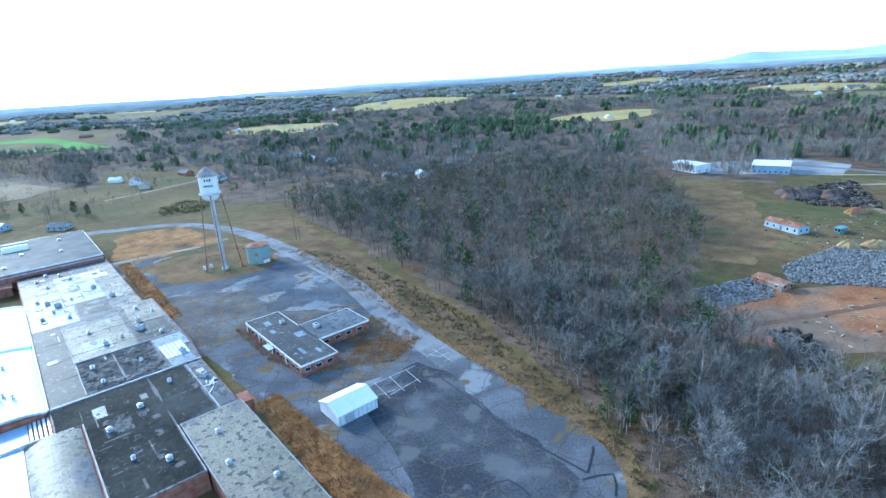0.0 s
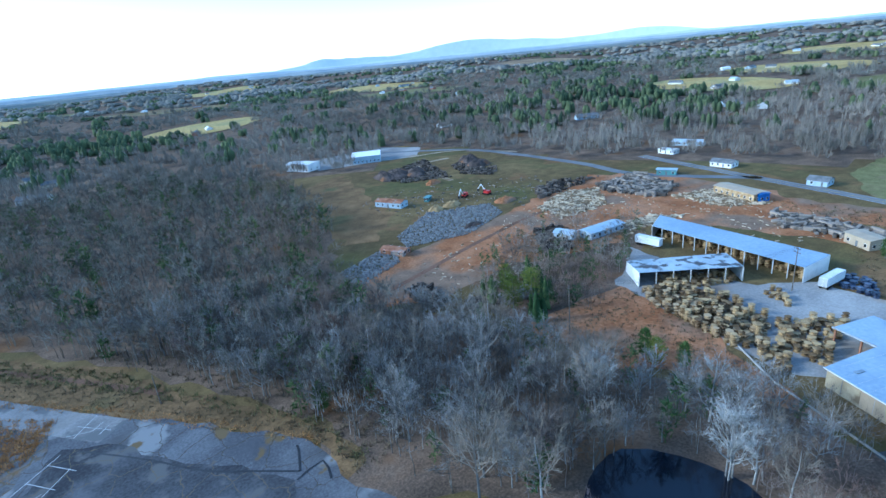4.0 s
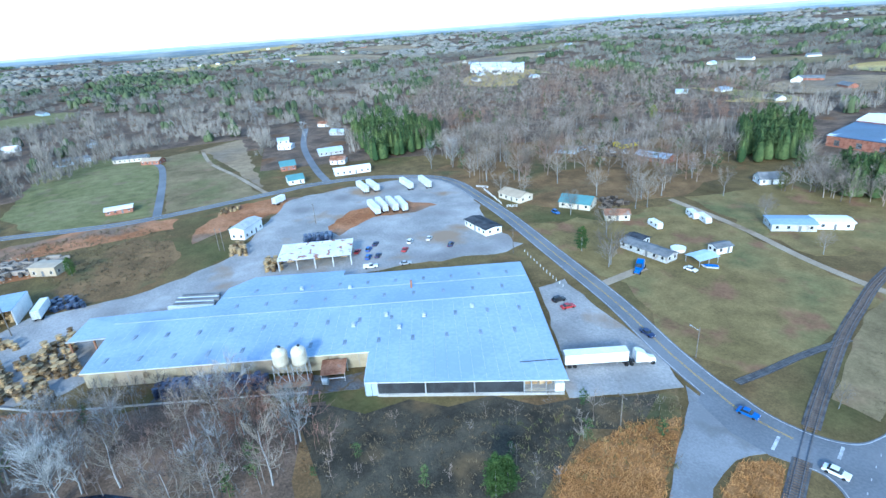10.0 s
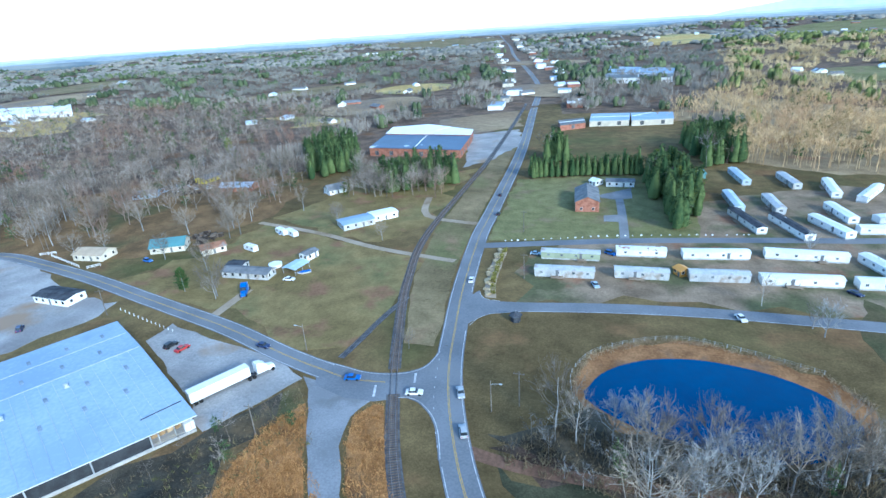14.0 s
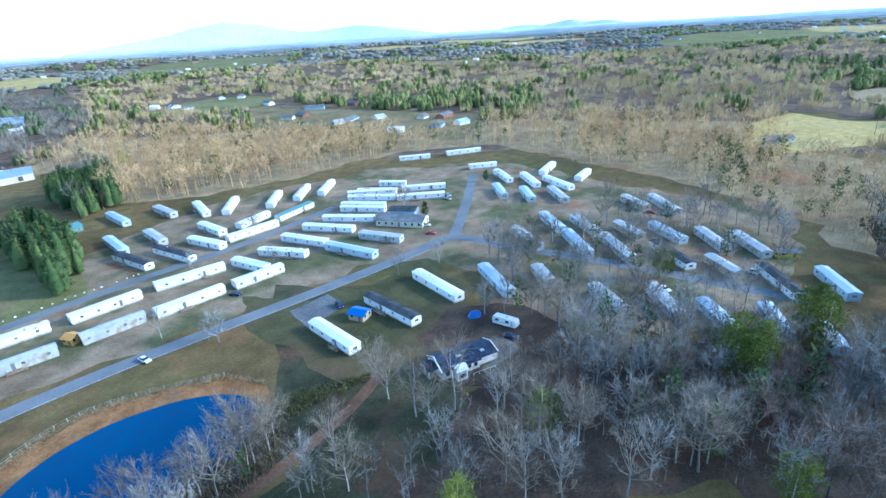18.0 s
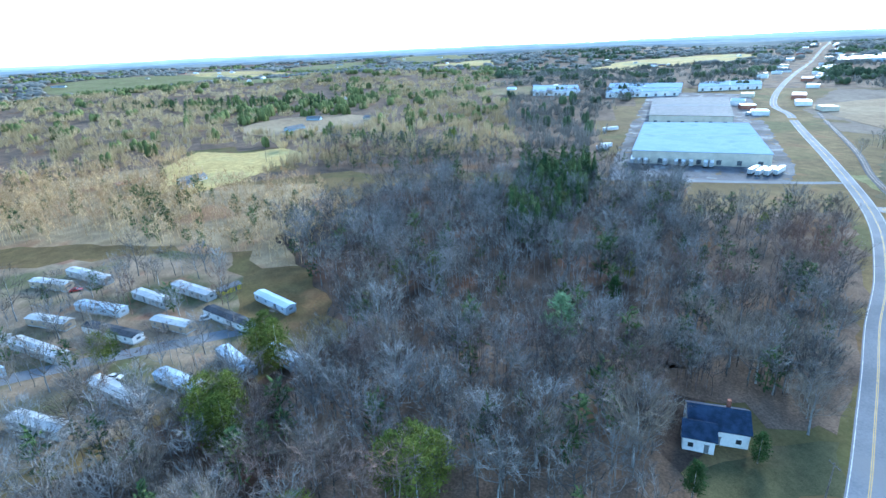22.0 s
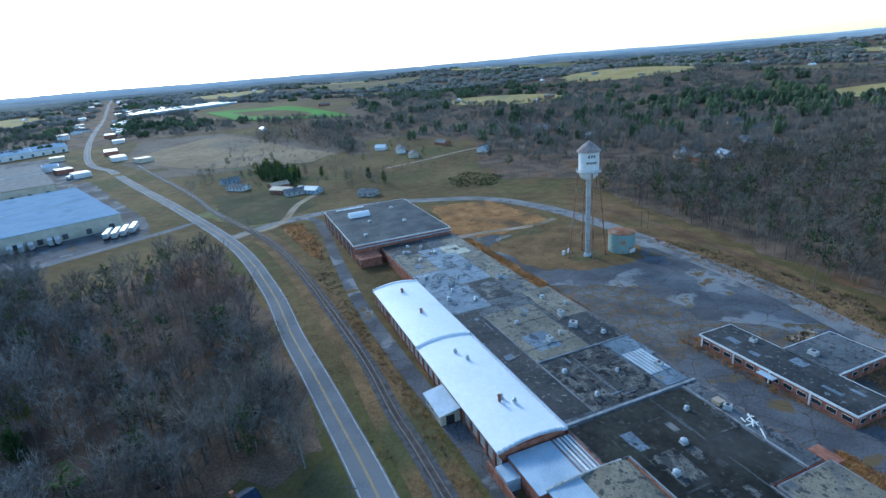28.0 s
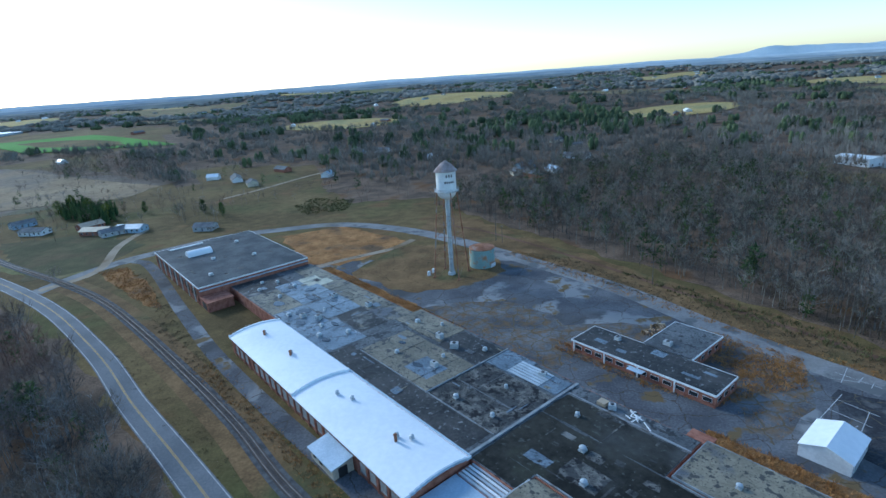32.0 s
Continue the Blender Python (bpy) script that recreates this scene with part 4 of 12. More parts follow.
COTTAGE_EDGE = [(-218, 101), (-241, 185), (-206, 156), (-165, 111), (-166, 95), (-178, 101), (-182, 83)]
PINES_I = [(3, -343), (3, -360), (-12, -364), (-12, -346)]
PINES_J = [(-1122, -725), (-993, -297), (-937, -31), (-1032, -34), (-1131, -341), (-1310, -851)]
PINES_K = [(-320, 75), (-408, 106), (-425, 159), (-379, 148), (-314, 96)]
PINES_L = [(-397, 417), (-405, 452), (-350, 418), (-331, 385), (-347, 382)]
BELT_A = [(-524, 603), (-671, 824), (-475, 788), (-370, 555)]
BELT_B = [(-170, 398), (-206, 471), (-233, 597), (-139, 684), (-20, 564), (13, 442), (-31, 367), (-100, 400)]
PARK_NEAR = [(-107, -356), (-127, -339), (-140, -333), (-157, -327), (-191, -320), (-216, -315), (-256, -324), (-296, -320), (-344, -375), (-262, -427), (-190, -453), (-130, -475)]
FARM_ROW = [(-483, 438), (-419, 450), (-289, 427), (-247, 389), (-265, 361), (-326, 400), (-380, 393), (-414, 373)]
WEST_BACK = [(-486, -24), (-629, -29), (-580, 52), (-518, 115), (-444, 190), (-402, 178), (-437, 135), (-437, 93), (-459, 12)]
PINES_A = [(191, -365), (163, -395), (120, -316), (145, -293)]
PINES_B = [(113, -315), (83, -344), (47, -289), (86, -264)]
PINES_C = [(399, -164), (361, -228), (312, -197), (308, -140)]
PINES_D = [(423, -178), (446, -223), (338, -180), (303, -144)]
PINES_E = [(-56, -302), (-70, -323), (-81, -280), (-76, -237), (-67, -228)]
PINES_F = [(113, 121), (137, 118), (123, 92), (103, 95)]
PINES_G = [(-305, 68), (-405, 127), (-392, 150), (-319, 111), (-284, 78)]
PINES_H = [(-85, -400), (-126, -423), (-115, -348), (-91, -332)]


# ---- kinds of things ----
def paint(name, colour, rough=0.35, spread=0.82):
    return material(name, tuple(c * spread for c in colour), colour, 0.3, rough, 0.02)


P_RED, P_BLUE, P_NAVY, P_SILVER, P_BLACK, P_TEAL = (paint("red_paint", (0.45, 0.03, 0.03)), paint("blue_paint", (0.02, 0.12, 0.42)), paint("navy_paint", (0.015, 0.03, 0.1)),
    paint("silver_paint", (0.42, 0.44, 0.46)), paint("black_paint", (0.02, 0.02, 0.024)), paint("teal_paint", (0.12, 0.26, 0.27), 0.5))
P_GREEN, P_TAN, P_ORANGE, P_PALEBLUE, P_YELLOW = (paint("sage_siding", (0.36, 0.4, 0.27), 0.6), paint("tan_siding", (0.45, 0.36, 0.25), 0.6), paint("orange_paint", (0.62, 0.3, 0.05), 0.5),
    paint("pale_blue_siding", (0.4, 0.5, 0.6), 0.55), paint("yellow_paint", (0.7, 0.55, 0.05), 0.5))
M_SHINGLE = material("dark_shingles", (0.035, 0.038, 0.045), (0.085, 0.09, 0.1), 0.3, 0.85, 0.2)
M_GREYSHINGLE = material("grey_shingles", (0.13, 0.135, 0.14), (0.22, 0.225, 0.23), 0.3, 0.85, 0.2)
M_AGED = tint(material("aged_metal_siding", (0.36, 0.37, 0.37), (0.55, 0.56, 0.56), 0.25, 0.6, 0.05), (0.3, 0.26, 0.22), 0.55, 0.12, 0.25)
M_RUSTWHITE = tint(material("rust_streaked_white_roof", (0.6, 0.6, 0.6), (0.78, 0.78, 0.77), 0.2, 0.55, 0.05), (0.3, 0.13, 0.07), 0.56, 0.04, 0.35)
M_BLUEGREY = material("blue_grey_metal", (0.36, 0.44, 0.52), (0.5, 0.58, 0.66), 0.2, 0.45, 0.03)
M_DECK = material("deck_boards", (0.22, 0.17, 0.12), (0.38, 0.3, 0.22), 0.6, 0.85, 0.1)
CACHE = {}


def kept(key, make):
    """A mesh made once and shared by alike parts."""
    if key not in CACHE:
        CACHE[key] = make().mesh(key[0])
    return CACHE[key]


def gap(ob, name, key, make, mat, m, label=""):
    """A part on a shared mesh, put at m within its thing."""
    p = part(name, kept(key, make), mat, ob, label)
    p.matrix_basis = m
    return p


def window(ob, x, y, z, turn, wide=1.1, high=1.0, frame_mat=None):
    w = gap(ob, "window", ("window", wide, high), lambda: Shape().box(0, 0, 0, wide + 0.16, 0.08, high + 0.16), frame_mat or M_WHITE, pose(x, y, z, 0, 0, turn))
    gap(w, "pane", ("pane", wide, high), lambda: Shape().box(0, -0.03, 0.08, wide, 0.06, high), M_GLASS, pose(0, 0, 0))


def door(ob, x, y, z, turn, mat=None, wide=0.95, high=2.05):
    gap(ob, "door", ("door", wide, high), lambda: Shape().box(0, 0, 0, wide, 0.1, high).box(0, -0.06, high, wide + 0.2, 0.12, 0.1), mat or M_DARK, pose(x, y, z, 0, 0, turn))


def wheel(ob, x, y, r=0.34, w=0.24):
    gap(ob, "wheel", ("wheel", r, w), lambda: Shape().tube((0, -w / 2, 0), (0, w / 2, 0), r, r, 14).tube((0, -w / 2 - 0.01, 0), (0, w / 2 + 0.01, 0), r * 0.5, r * 0.5, 10), M_TYRE, pose(x, y, r))


HOME_LOOKS = {
    "white": (M_WHITE, M_WHITE, "white single-wide mobile home on blocks in the park"),
    "aged": (M_AGED, M_AGED, "weathered grey metal mobile home in the park"),
    "rusty": (M_WHITE, M_RUSTWHITE, "white mobile home with a rust-streaked roof"),
    "blue": (M_BLUEGREY, M_BLUEGREY, "pale blue-grey metal mobile home"),
    "dark": (M_WHITE, M_SHINGLE, "white mobile home under dark shingles"),
    "teal": (M_WHITE, P_TEAL, "white mobile home under a teal metal roof"),
    "tan": (P_TAN, M_AGED, "tan mobile home with a grey metal roof"),
    "green": (P_GREEN, M_AGED, "long sage-green mobile home with grey roof"),
}
HOME_COUNT = [0]


def mobile_home(x, y, turn, length, look_kind):
    if x < -180 and y > -160 and look_kind == "white":
        look_kind = "aged" if length > 23 else "blue"
    wall, roof, label = HOME_LOOKS[look_kind]
    k = HOME_COUNT[0] = HOME_COUNT[0] + 1
    L = round(length)
    ob = thing("mobile_home", label, "mobile home", x, y, turn, group="trailers of the park")
    gap(ob, "skirt", ("skirt", L), lambda: Shape().box(0, 0, 0, L - 0.3, 3.9, 0.7), M_AGED, pose(0, 0, 0))
    gap(ob, "wall", ("wall", L, look_kind), lambda: Shape().house(L, 4.2, 2.4, 0.5), wall, pose(0, 0, 0.65))
    gap(ob, "roof", ("roof", L, look_kind), lambda: Shape().gable(L, 4.2, 2.42, 0.5, 0.18, 0.1), roof, pose(0, 0, 0.66))
    for s in (-1, 1):
        n = 4 if L > 18 else 3
        for i in range(n):
            gap(ob, "window", ("home_window",), lambda: Shape().box(0, 0, 0, 0.9, 0.1, 0.8), M_HOMEPANE, pose((i + 0.5 - n / 2) * L / n + 0.6 * math.sin(k * 3 + i), s * 2.12, 1.55))
    side = -1 if k % 3 else 1
    dx = L * (0.18 if k % 2 else -0.12)
    door(ob, dx, side * 2.14, 0.7, 0 if side < 0 else 180, P_TAN if k % 4 == 0 else M_GREYSHINGLE)
    gap(ob, "window", ("end_window",), lambda: Shape().box(0, 0, 0, 1.4, 0.08, 0.8), M_HOMEPANE, pose(L / 2 + 0.02, 0, 1.5, 0, 0, 90))
    if k % 5 != 0:
        wide = 2.4 if k % 2 else 4.2
        deck = gap(ob, "porch", ("porch", wide), lambda: Shape().box(0, 0, 0.5, wide, 1.8, 0.14), M_DECK, pose(dx, side * 3.05, 0.0), "unpainted wooden porch")
        gap(deck, "rail", ("porch_rail", wide, side), lambda: Shape().box(0, side * 0.86, 1.45, wide, 0.07, 0.09).box(-wide / 2, 0, 1.45, 0.07, 1.8, 0.09), M_DECK, pose(0, 0, 0))
        for px in (-1, 1):
            for py in (-1, 1):
                gap(deck, "post", ("porch_post",), lambda: Shape().box(0, 0, 0, 0.11, 0.11, 1.5), M_DECK, pose(px * (wide / 2 - 0.06), py * 0.84, 0))
        gap(deck, "steps", ("porch_steps",), lambda: Shape().box(0, 0, 0, 1, 0.35, 0.45).box(0.0, 0.32, 0, 1, 0.3, 0.22), M_DECK, pose(wide / 2 + 0.45, 0, 0, 0, 0, 270))
        if k % 4 == 1 and wide > 3:
            gap(deck, "awning", ("awning", wide, side), lambda: Shape().add([(-wide / 2, -side * 0.9, 2.95), (wide / 2, -side * 0.9, 2.95), (wide / 2, side * 1.1, 2.6), (-wide / 2, side * 1.1, 2.6), (-wide / 2, -side * 0.9, 3.03), (wide / 2, -side * 0.9, 3.03), (wide / 2, side * 1.1, 2.68), (-wide / 2, side * 1.1, 2.68)], [(3, 2, 1, 0), (4, 5, 6, 7), (0, 1, 5, 4), (1, 2, 6, 5), (2, 3, 7, 6), (3, 0, 4, 7)]), M_AGED, pose(0, 0, 0))
    if k % 3 == 0:
        gap(ob, "roof_vent", ("roof_vent",), lambda: Shape().box(0, 0, 0, 0.5, 0.4, 0.45), M_GALV, pose(-L * 0.2, 0.6, 3.35))
    return ob


def house(x, y, turn, sx, sy, tall, wall, roof, label, pitch=0.5, chimney=False, name="house", kind_of="house", over=0.45):
    ob = thing(name, label, kind_of, x, y, turn)
    up = sy / 2 * pitch
    part("wall", Shape().house(sx, sy, tall, up), wall, ob)
    part("roof", Shape().gable(sx, sy, tall + 0.05, up, over, 0.16), roof, ob)
    for s in (-1, 1):
        n = max(2, int(sx / 3.2))
        for i in range(n):
            xx = (i + 0.5 - n / 2) * sx / n
            if i == n // 2 and s < 0:
                door(ob, xx, s * (sy / 2 + 0.04), 0.15, 0)
            else:
                window(ob, xx, s * (sy / 2 + 0.03), 1.0, 0 if s < 0 else 180, 1.1, 1.15)
        for i in (-1, 1):
            window(ob, s * (sx / 2 + 0.03), i * sy / 4, 1.0, 90 if s > 0 else 270, 1.0, 1.15)
    if chimney:
        part("chimney", Shape().box(sx * 0.2, sy * 0.2, tall * 0.5, 0.8, 0.8, tall * 0.5 + up + 0.9), M_BRICK, ob)
    return ob


def car(x, y, turn, mat, label, suv=0.0):
    ob = thing("car", label, "car", x, y, turn)
    key = ("car_body", suv)

    def body():
        s = Shape()
        side = [(-2.2, 0.35), (2.2, 0.35), (2.25, 0.62), (2.1, 0.8), (0.95, 0.92 + suv * 0.1), (-1.5, 0.95 + suv * 0.1), (-2.15, 0.9 + suv * 0.1), (-2.25, 0.6)]
        n = len(side)
        return s.add([(a, -0.88, b) for a, b in side] + [(a, 0.88, b) for a, b in side], [tuple(range(n)), tuple(range(2 * n - 1, n - 1, -1))] + [(i, n + i, n + (i + 1) % n, (i + 1) % n) for i in range(n)])

    def cabin(z0, z1, grow):
        a, b = (-1.55 - 0.45 * suv, 0.95), (-1.0 - 0.75 * suv, 0.3)
        pts = [(a[0], -0.8, z0), (a[1], -0.8, z0), (a[1], 0.8, z0), (a[0], 0.8, z0), (b[0], -0.64, z1), (b[1], -0.64, z1), (b[1], 0.64, z1), (b[0], 0.64, z1)]
        return Shape().add(pts, [(3, 2, 1, 0), (4, 5, 6, 7), (0, 1, 5, 4), (1, 2, 6, 5), (2, 3, 7, 6), (3, 0, 4, 7)])

    gap(ob, "body", (*key, mat.name), body, mat, pose(0, 0, 0))
    gap(ob, "glazing", ("car_glass", suv), lambda: cabin(0.9 + 0.1 * suv, 1.42 + 0.28 * suv, 0), M_GLASS, pose(0, 0, 0))
    gap(ob, "roof", ("car_roof", suv, mat.name), lambda: Shape().box(-0.35 - 0.36 * suv, 0, 1.41 + 0.28 * suv, 1.34 + 0.75 * suv, 1.3, 0.06), mat, pose(0, 0, 0))
    for a in (-1.38, 1.38):
        for b in (-0.8, 0.8):
            wheel(ob, a, b)
    for b in (-0.6, 0.6):
        gap(ob, "headlight", ("headlight",), lambda: Shape().box(0, 0, 0, 0.08, 0.36, 0.14), M_WHITE, pose(2.2, b, 0.62))
        gap(ob, "tail_light", ("tail_light",), lambda: Shape().box(0, 0, 0, 0.08, 0.3, 0.16), P_RED, pose(-2.22, b, 0.68))
    return ob


def camper(x, y, turn, length, mat, label):
    """A touring caravan on two wheels."""
    ob = thing("camper_trailer", label, "camper trailer", x, y, turn, group="campers on the grass")
    L = length
    side = [(-L / 2, 0.5), (L / 2 - 0.4, 0.5), (L / 2, 0.9), (L / 2 - 0.1, 2.2), (L / 2 - 0.6, 2.85), (-L / 2 + 0.5, 2.95), (-L / 2, 2.5)]
    n = len(side)
    part("body", Shape().add([(a, -1.2, b) for a, b in side] + [(a, 1.2, b) for a, b in side], [tuple(range(n)), tuple(range(2 * n - 1, n - 1, -1))] + [(i, n + i, n + (i + 1) % n, (i + 1) % n) for i in range(n)]), mat, ob)
    for s in (-1, 1):
        for a in (-0.3, 0.12):
            gap(ob, "window", ("camper_window",), lambda: Shape().box(0, 0, 0, 1.2, 0.06, 0.7), M_GLASS, pose(a * L, s * 1.22, 1.6))
        wheel(ob, -0.3, s * 1.05)
    part("door", Shape().box(L * 0.3, -1.22, 0.6, 0.7, 0.05, 1.8), M_AGED, ob)
    part("stripe", Shape().box(-0.2, -1.215, 1.15, L * 0.85, 0.03, 0.22).box(-0.2, 1.215, 1.15, L * 0.85, 0.03, 0.22), P_PALEBLUE, ob)
    part("hitch", Shape().tube((L / 2 - 0.3, 0.5, 0.5), (L / 2 + 1.2, 0, 0.45), 0.05, 0.05, 5).tube((L / 2 - 0.3, -0.5, 0.5), (L / 2 + 1.2, 0, 0.45), 0.05, 0.05, 5).tube((L / 2 + 1.1, 0, 0), (L / 2 + 1.1, 0, 0.5), 0.06, 0.06, 6), M_DARK, ob)
    part("roof_hatch", Shape().box(0.4, 0, 2.9, 0.7, 0.7, 0.16), M_GALV, ob)
    return ob


def open_carport(x, y, turn, sx, sy, tall, roof, label):
    """A metal roof on posts, open on all sides."""
    ob = thing("carport", label, "carport", x, y, turn)
    part("roof", Shape().gable(sx, sy, tall, 0.5, 0.25, 0.08), roof, ob)
    for a in (-1, 0, 1):
        for b in (-1, 1):
            part("post", Shape().box(a * (sx / 2 - 0.15), b * (sy / 2 - 0.15), 0, 0.12, 0.12, tall), M_AGED, ob)
    return ob


def pickup(x, y, turn, mat, label):
    ob = thing("pickup_truck", label, "truck", x, y, turn)
    part("body", Shape().box(0, 0, 0.45, 5.5, 1.85, 0.5).box(1.75, 0, 0.95, 1.9, 1.8, 0.15), mat, ob)
    part("bed", Shape().box(-1.6, 0.87, 0.95, 2.2, 0.1, 0.45).box(-1.6, -0.87, 0.95, 2.2, 0.1, 0.45).box(-2.68, 0, 0.95, 0.1, 1.8, 0.45), mat, ob)
    part("glazing", Shape().add([(-0.5, -0.85, 0.95), (1.2, -0.85, 0.95), (1.2, 0.85, 0.95), (-0.5, 0.85, 0.95), (-0.35, -0.7, 1.72), (0.55, -0.7, 1.72), (0.55, 0.7, 1.72), (-0.35, 0.7, 1.72)], [(3, 2, 1, 0), (4, 5, 6, 7), (0, 1, 5, 4), (1, 2, 6, 5), (2, 3, 7, 6), (3, 0, 4, 7)]), M_GLASS, ob)
    part("roof", Shape().box(0.1, 0, 1.71, 0.95, 1.42, 0.07), mat, ob)
    for a in (-1.7, 1.75):
        for b in (-0.85, 0.85):
            wheel(ob, a, b, 0.38, 0.26)
    return ob


def box_trailer(x, y, turn, length=15.5, mat=None, label="white box trailer parked on gravel", group="parked trailers"):
    """A semi-trailer; its doors are at the -x end."""
    ob = thing("box_trailer", label, "trailer", x, y, turn, group=group)
    L = round(length, 1)
    gap(ob, "box", ("trailer_box", L, (mat or M_WHITE).name), lambda: Shape().box(0, 0, 1.15, L, 2.6, 2.9), mat or M_WHITE, pose(0, 0, 0))
    gap(ob, "roof_rim", ("trailer_rim", L), lambda: Shape().box(0, 1.28, 4.03, L + 0.06, 0.1, 0.06).box(0, -1.28, 4.03, L + 0.06, 0.1, 0.06), M_GALV, pose(0, 0, 0))
    gap(ob, "sill", ("trailer_sill", L), lambda: Shape().box(0, 0, 0.95, L - 0.4, 2.3, 0.22), M_DARK, pose(0, 0, 0))
    for b in (-0.66, 0.66):
        gap(ob, "door", ("trailer_door",), lambda: Shape().box(0, 0, 0, 0.06, 1.22, 2.7), M_AGED, pose(-L / 2 - 0.02, b, 1.25))
        gap(ob, "landing_leg", ("landing_leg",), lambda: Shape().box(0, 0, 0, 0.14, 0.14, 1.05), M_GALV, pose(L / 2 - 2.6, b, 0))
        for a in (1.2, 2.5):
            wheel(ob, -L / 2 + a, b * 1.6, 0.5, 0.5)
    return ob


def tractor(x, y, turn, mat, label):
    """A conventional semi-tractor with its nose at +x."""
    ob = thing("semi_tractor", label, "truck", x, y, turn)
    part("sleeper", Shape().box(-0.6, 0, 1.0, 1.9, 2.4, 2.6), mat, ob)
    part("fairing", Shape().add([(-1.5, -1.2, 3.6), (0.4, -1.2, 3.6), (0.4, 1.2, 3.6), (-1.5, 1.2, 3.6), (-1.5, -1.1, 4.1), (-1.0, -1.1, 4.1), (-1.0, 1.1, 4.1), (-1.5, 1.1, 4.1)], [(3, 2, 1, 0), (4, 5, 6, 7), (0, 1, 5, 4), (1, 2, 6, 5), (2, 3, 7, 6), (3, 0, 4, 7)]), mat, ob)
    part("cab", Shape().add([(0.35, -1.15, 1.0), (1.6, -1.15, 1.0), (1.6, 1.15, 1.0), (0.35, 1.15, 1.0), (0.35, -1.1, 3.3), (1.0, -1.1, 3.2), (1.0, 1.1, 3.2), (0.35, 1.1, 3.3), (1.6, -1.12, 2.1), (1.6, 1.12, 2.1)], [(3, 2, 1, 0), (4, 5, 6, 7), (0, 1, 8, 5, 4), (2, 3, 7, 6, 9), (1, 2, 9, 8), (3, 0, 4, 7)]), mat, ob)
    part("windscreen", Shape().add([(1.62, -1.0, 2.15), (1.62, 1.0, 2.15), (1.06, 0.95, 3.1), (1.06, -0.95, 3.1)], [(0, 1, 2, 3)]), M_GLASS, ob)
    part("hood", Shape().add([(1.6, -1.05, 0.7), (3.6, -0.9, 0.7), (3.6, 0.9, 0.7), (1.6, 1.05, 0.7), (1.6, -0.9, 2.1), (3.4, -0.7, 1.7), (3.4, 0.7, 1.7), (1.6, 0.9, 2.1)], [(3, 2, 1, 0), (4, 5, 6, 7), (0, 1, 5, 4), (1, 2, 6, 5), (2, 3, 7, 6), (3, 0, 4, 7)]), mat, ob)
    part("chassis", Shape().box(-1.2, 0, 0.6, 7.0, 0.9, 0.4), M_DARK, ob)
    for a in (2.8, -2.6, -3.9):
        for b in (-1.0, 1.0):
            wheel(ob, a, b, 0.5, 0.4)
    for b in (-1.3, 1.3):
        part("exhaust", Shape().tube((-1.7, b * 0.9, 1.0), (-1.7, b * 0.9, 4.0), 0.09, 0.09, 8), M_GALV, ob)
    return ob


def pole(x, y, tall=11.0, turn=0.0, arms=1, lamp=False, label="weathered wooden utility pole with crossarm"):
    ob = thing("utility_pole", label, "pole", x, y, turn)
    gap(ob, "shaft", ("pole_shaft", tall), lambda: Shape().tube((0, 0, -0.3), (0, 0, tall), 0.17, 0.11, 8), M_POLE, pose(0, 0, 0))
    for i in range(arms):
        arm = gap(ob, "crossarm", ("crossarm",), lambda: Shape().box(0, 0, 0, 2.6, 0.12, 0.14), M_POLE, pose(0, 0.14, tall - 0.7 - i * 1.2))
        for a in (-1.15, -0.4, 0.4, 1.15):
            gap(arm, "insulator", ("insulator",), lambda: Shape().lathe(0, 0, [(0.03, 0), (0.07, 0.08), (0.05, 0.22)], 8), M_GREYSHINGLE, pose(a, 0, 0.14))
    if lamp:
        gap(ob, "lamp_arm", ("lamp_arm",), lambda: Shape().tube((0, 0, 0), (2.2, 0, 0.35), 0.05, 0.04, 6), M_GALV, pose(0, 0, tall - 1.0))
        gap(ob, "lamp_head", ("lamp_head",), lambda: Shape().box(2.4, 0, 0.28, 0.7, 0.28, 0.14), M_AGED, pose(0, 0, tall - 1.0))
    return ob


def wire(points, sag=1.2, label="thin power cable slung between poles"):
    """A cable that hangs from point to point."""
    s = Shape()
    for p, q in zip(points, points[1:]):
        p, q = Vector(p), Vector(q)
        last = p
        for i in range(1, 9):
            t = i / 8
            c = p.lerp(q, t) - Vector((0, 0, sag * 4 * t * (1 - t)))
            s.tube(last, c, 0.028, 0.028, 3, False)
            last = c
    ob = part("power_cable", s, M_DARK)
    return tagged(ob, label, "cable")


def roof_fan(ob, x, y, z, r=0.5):
    """A round ventilator on a curb."""
    gap(ob, "roof_vent", ("mushroom_vent", r), lambda: Shape().box(0, 0, 0, r * 2, r * 2, 0.35).lathe(0, 0, [(r * 0.6, 0.35), (r * 0.6, 0.7), (r * 1.15, 0.7), (r * 1.1, 0.95), (r * 0.3, 1.15)], 12), M_GALV, pose(x, y, z))


def air_unit(ob, x, y, z, sx=2.0, sy=1.6, sz=1.3, turn=0.0):
    unit = part("air_unit", Shape().box(0, 0, 0.1, sx, sy, sz), M_AGED, ob, "dented grey rooftop air unit")
    unit.matrix_basis = pose(x, y, z, 0, 0, turn)
    part("fan", Shape().lathe(0, 0, [(sy * 0.32, sz + 0.1), (sy * 0.32, sz + 0.22), (sy * 0.26, sz + 0.22)], 12), M_DARK, unit)
    part("curb", Shape().box(0, 0, 0, sx + 0.2, sy + 0.2, 0.12), M_GALV, unit)


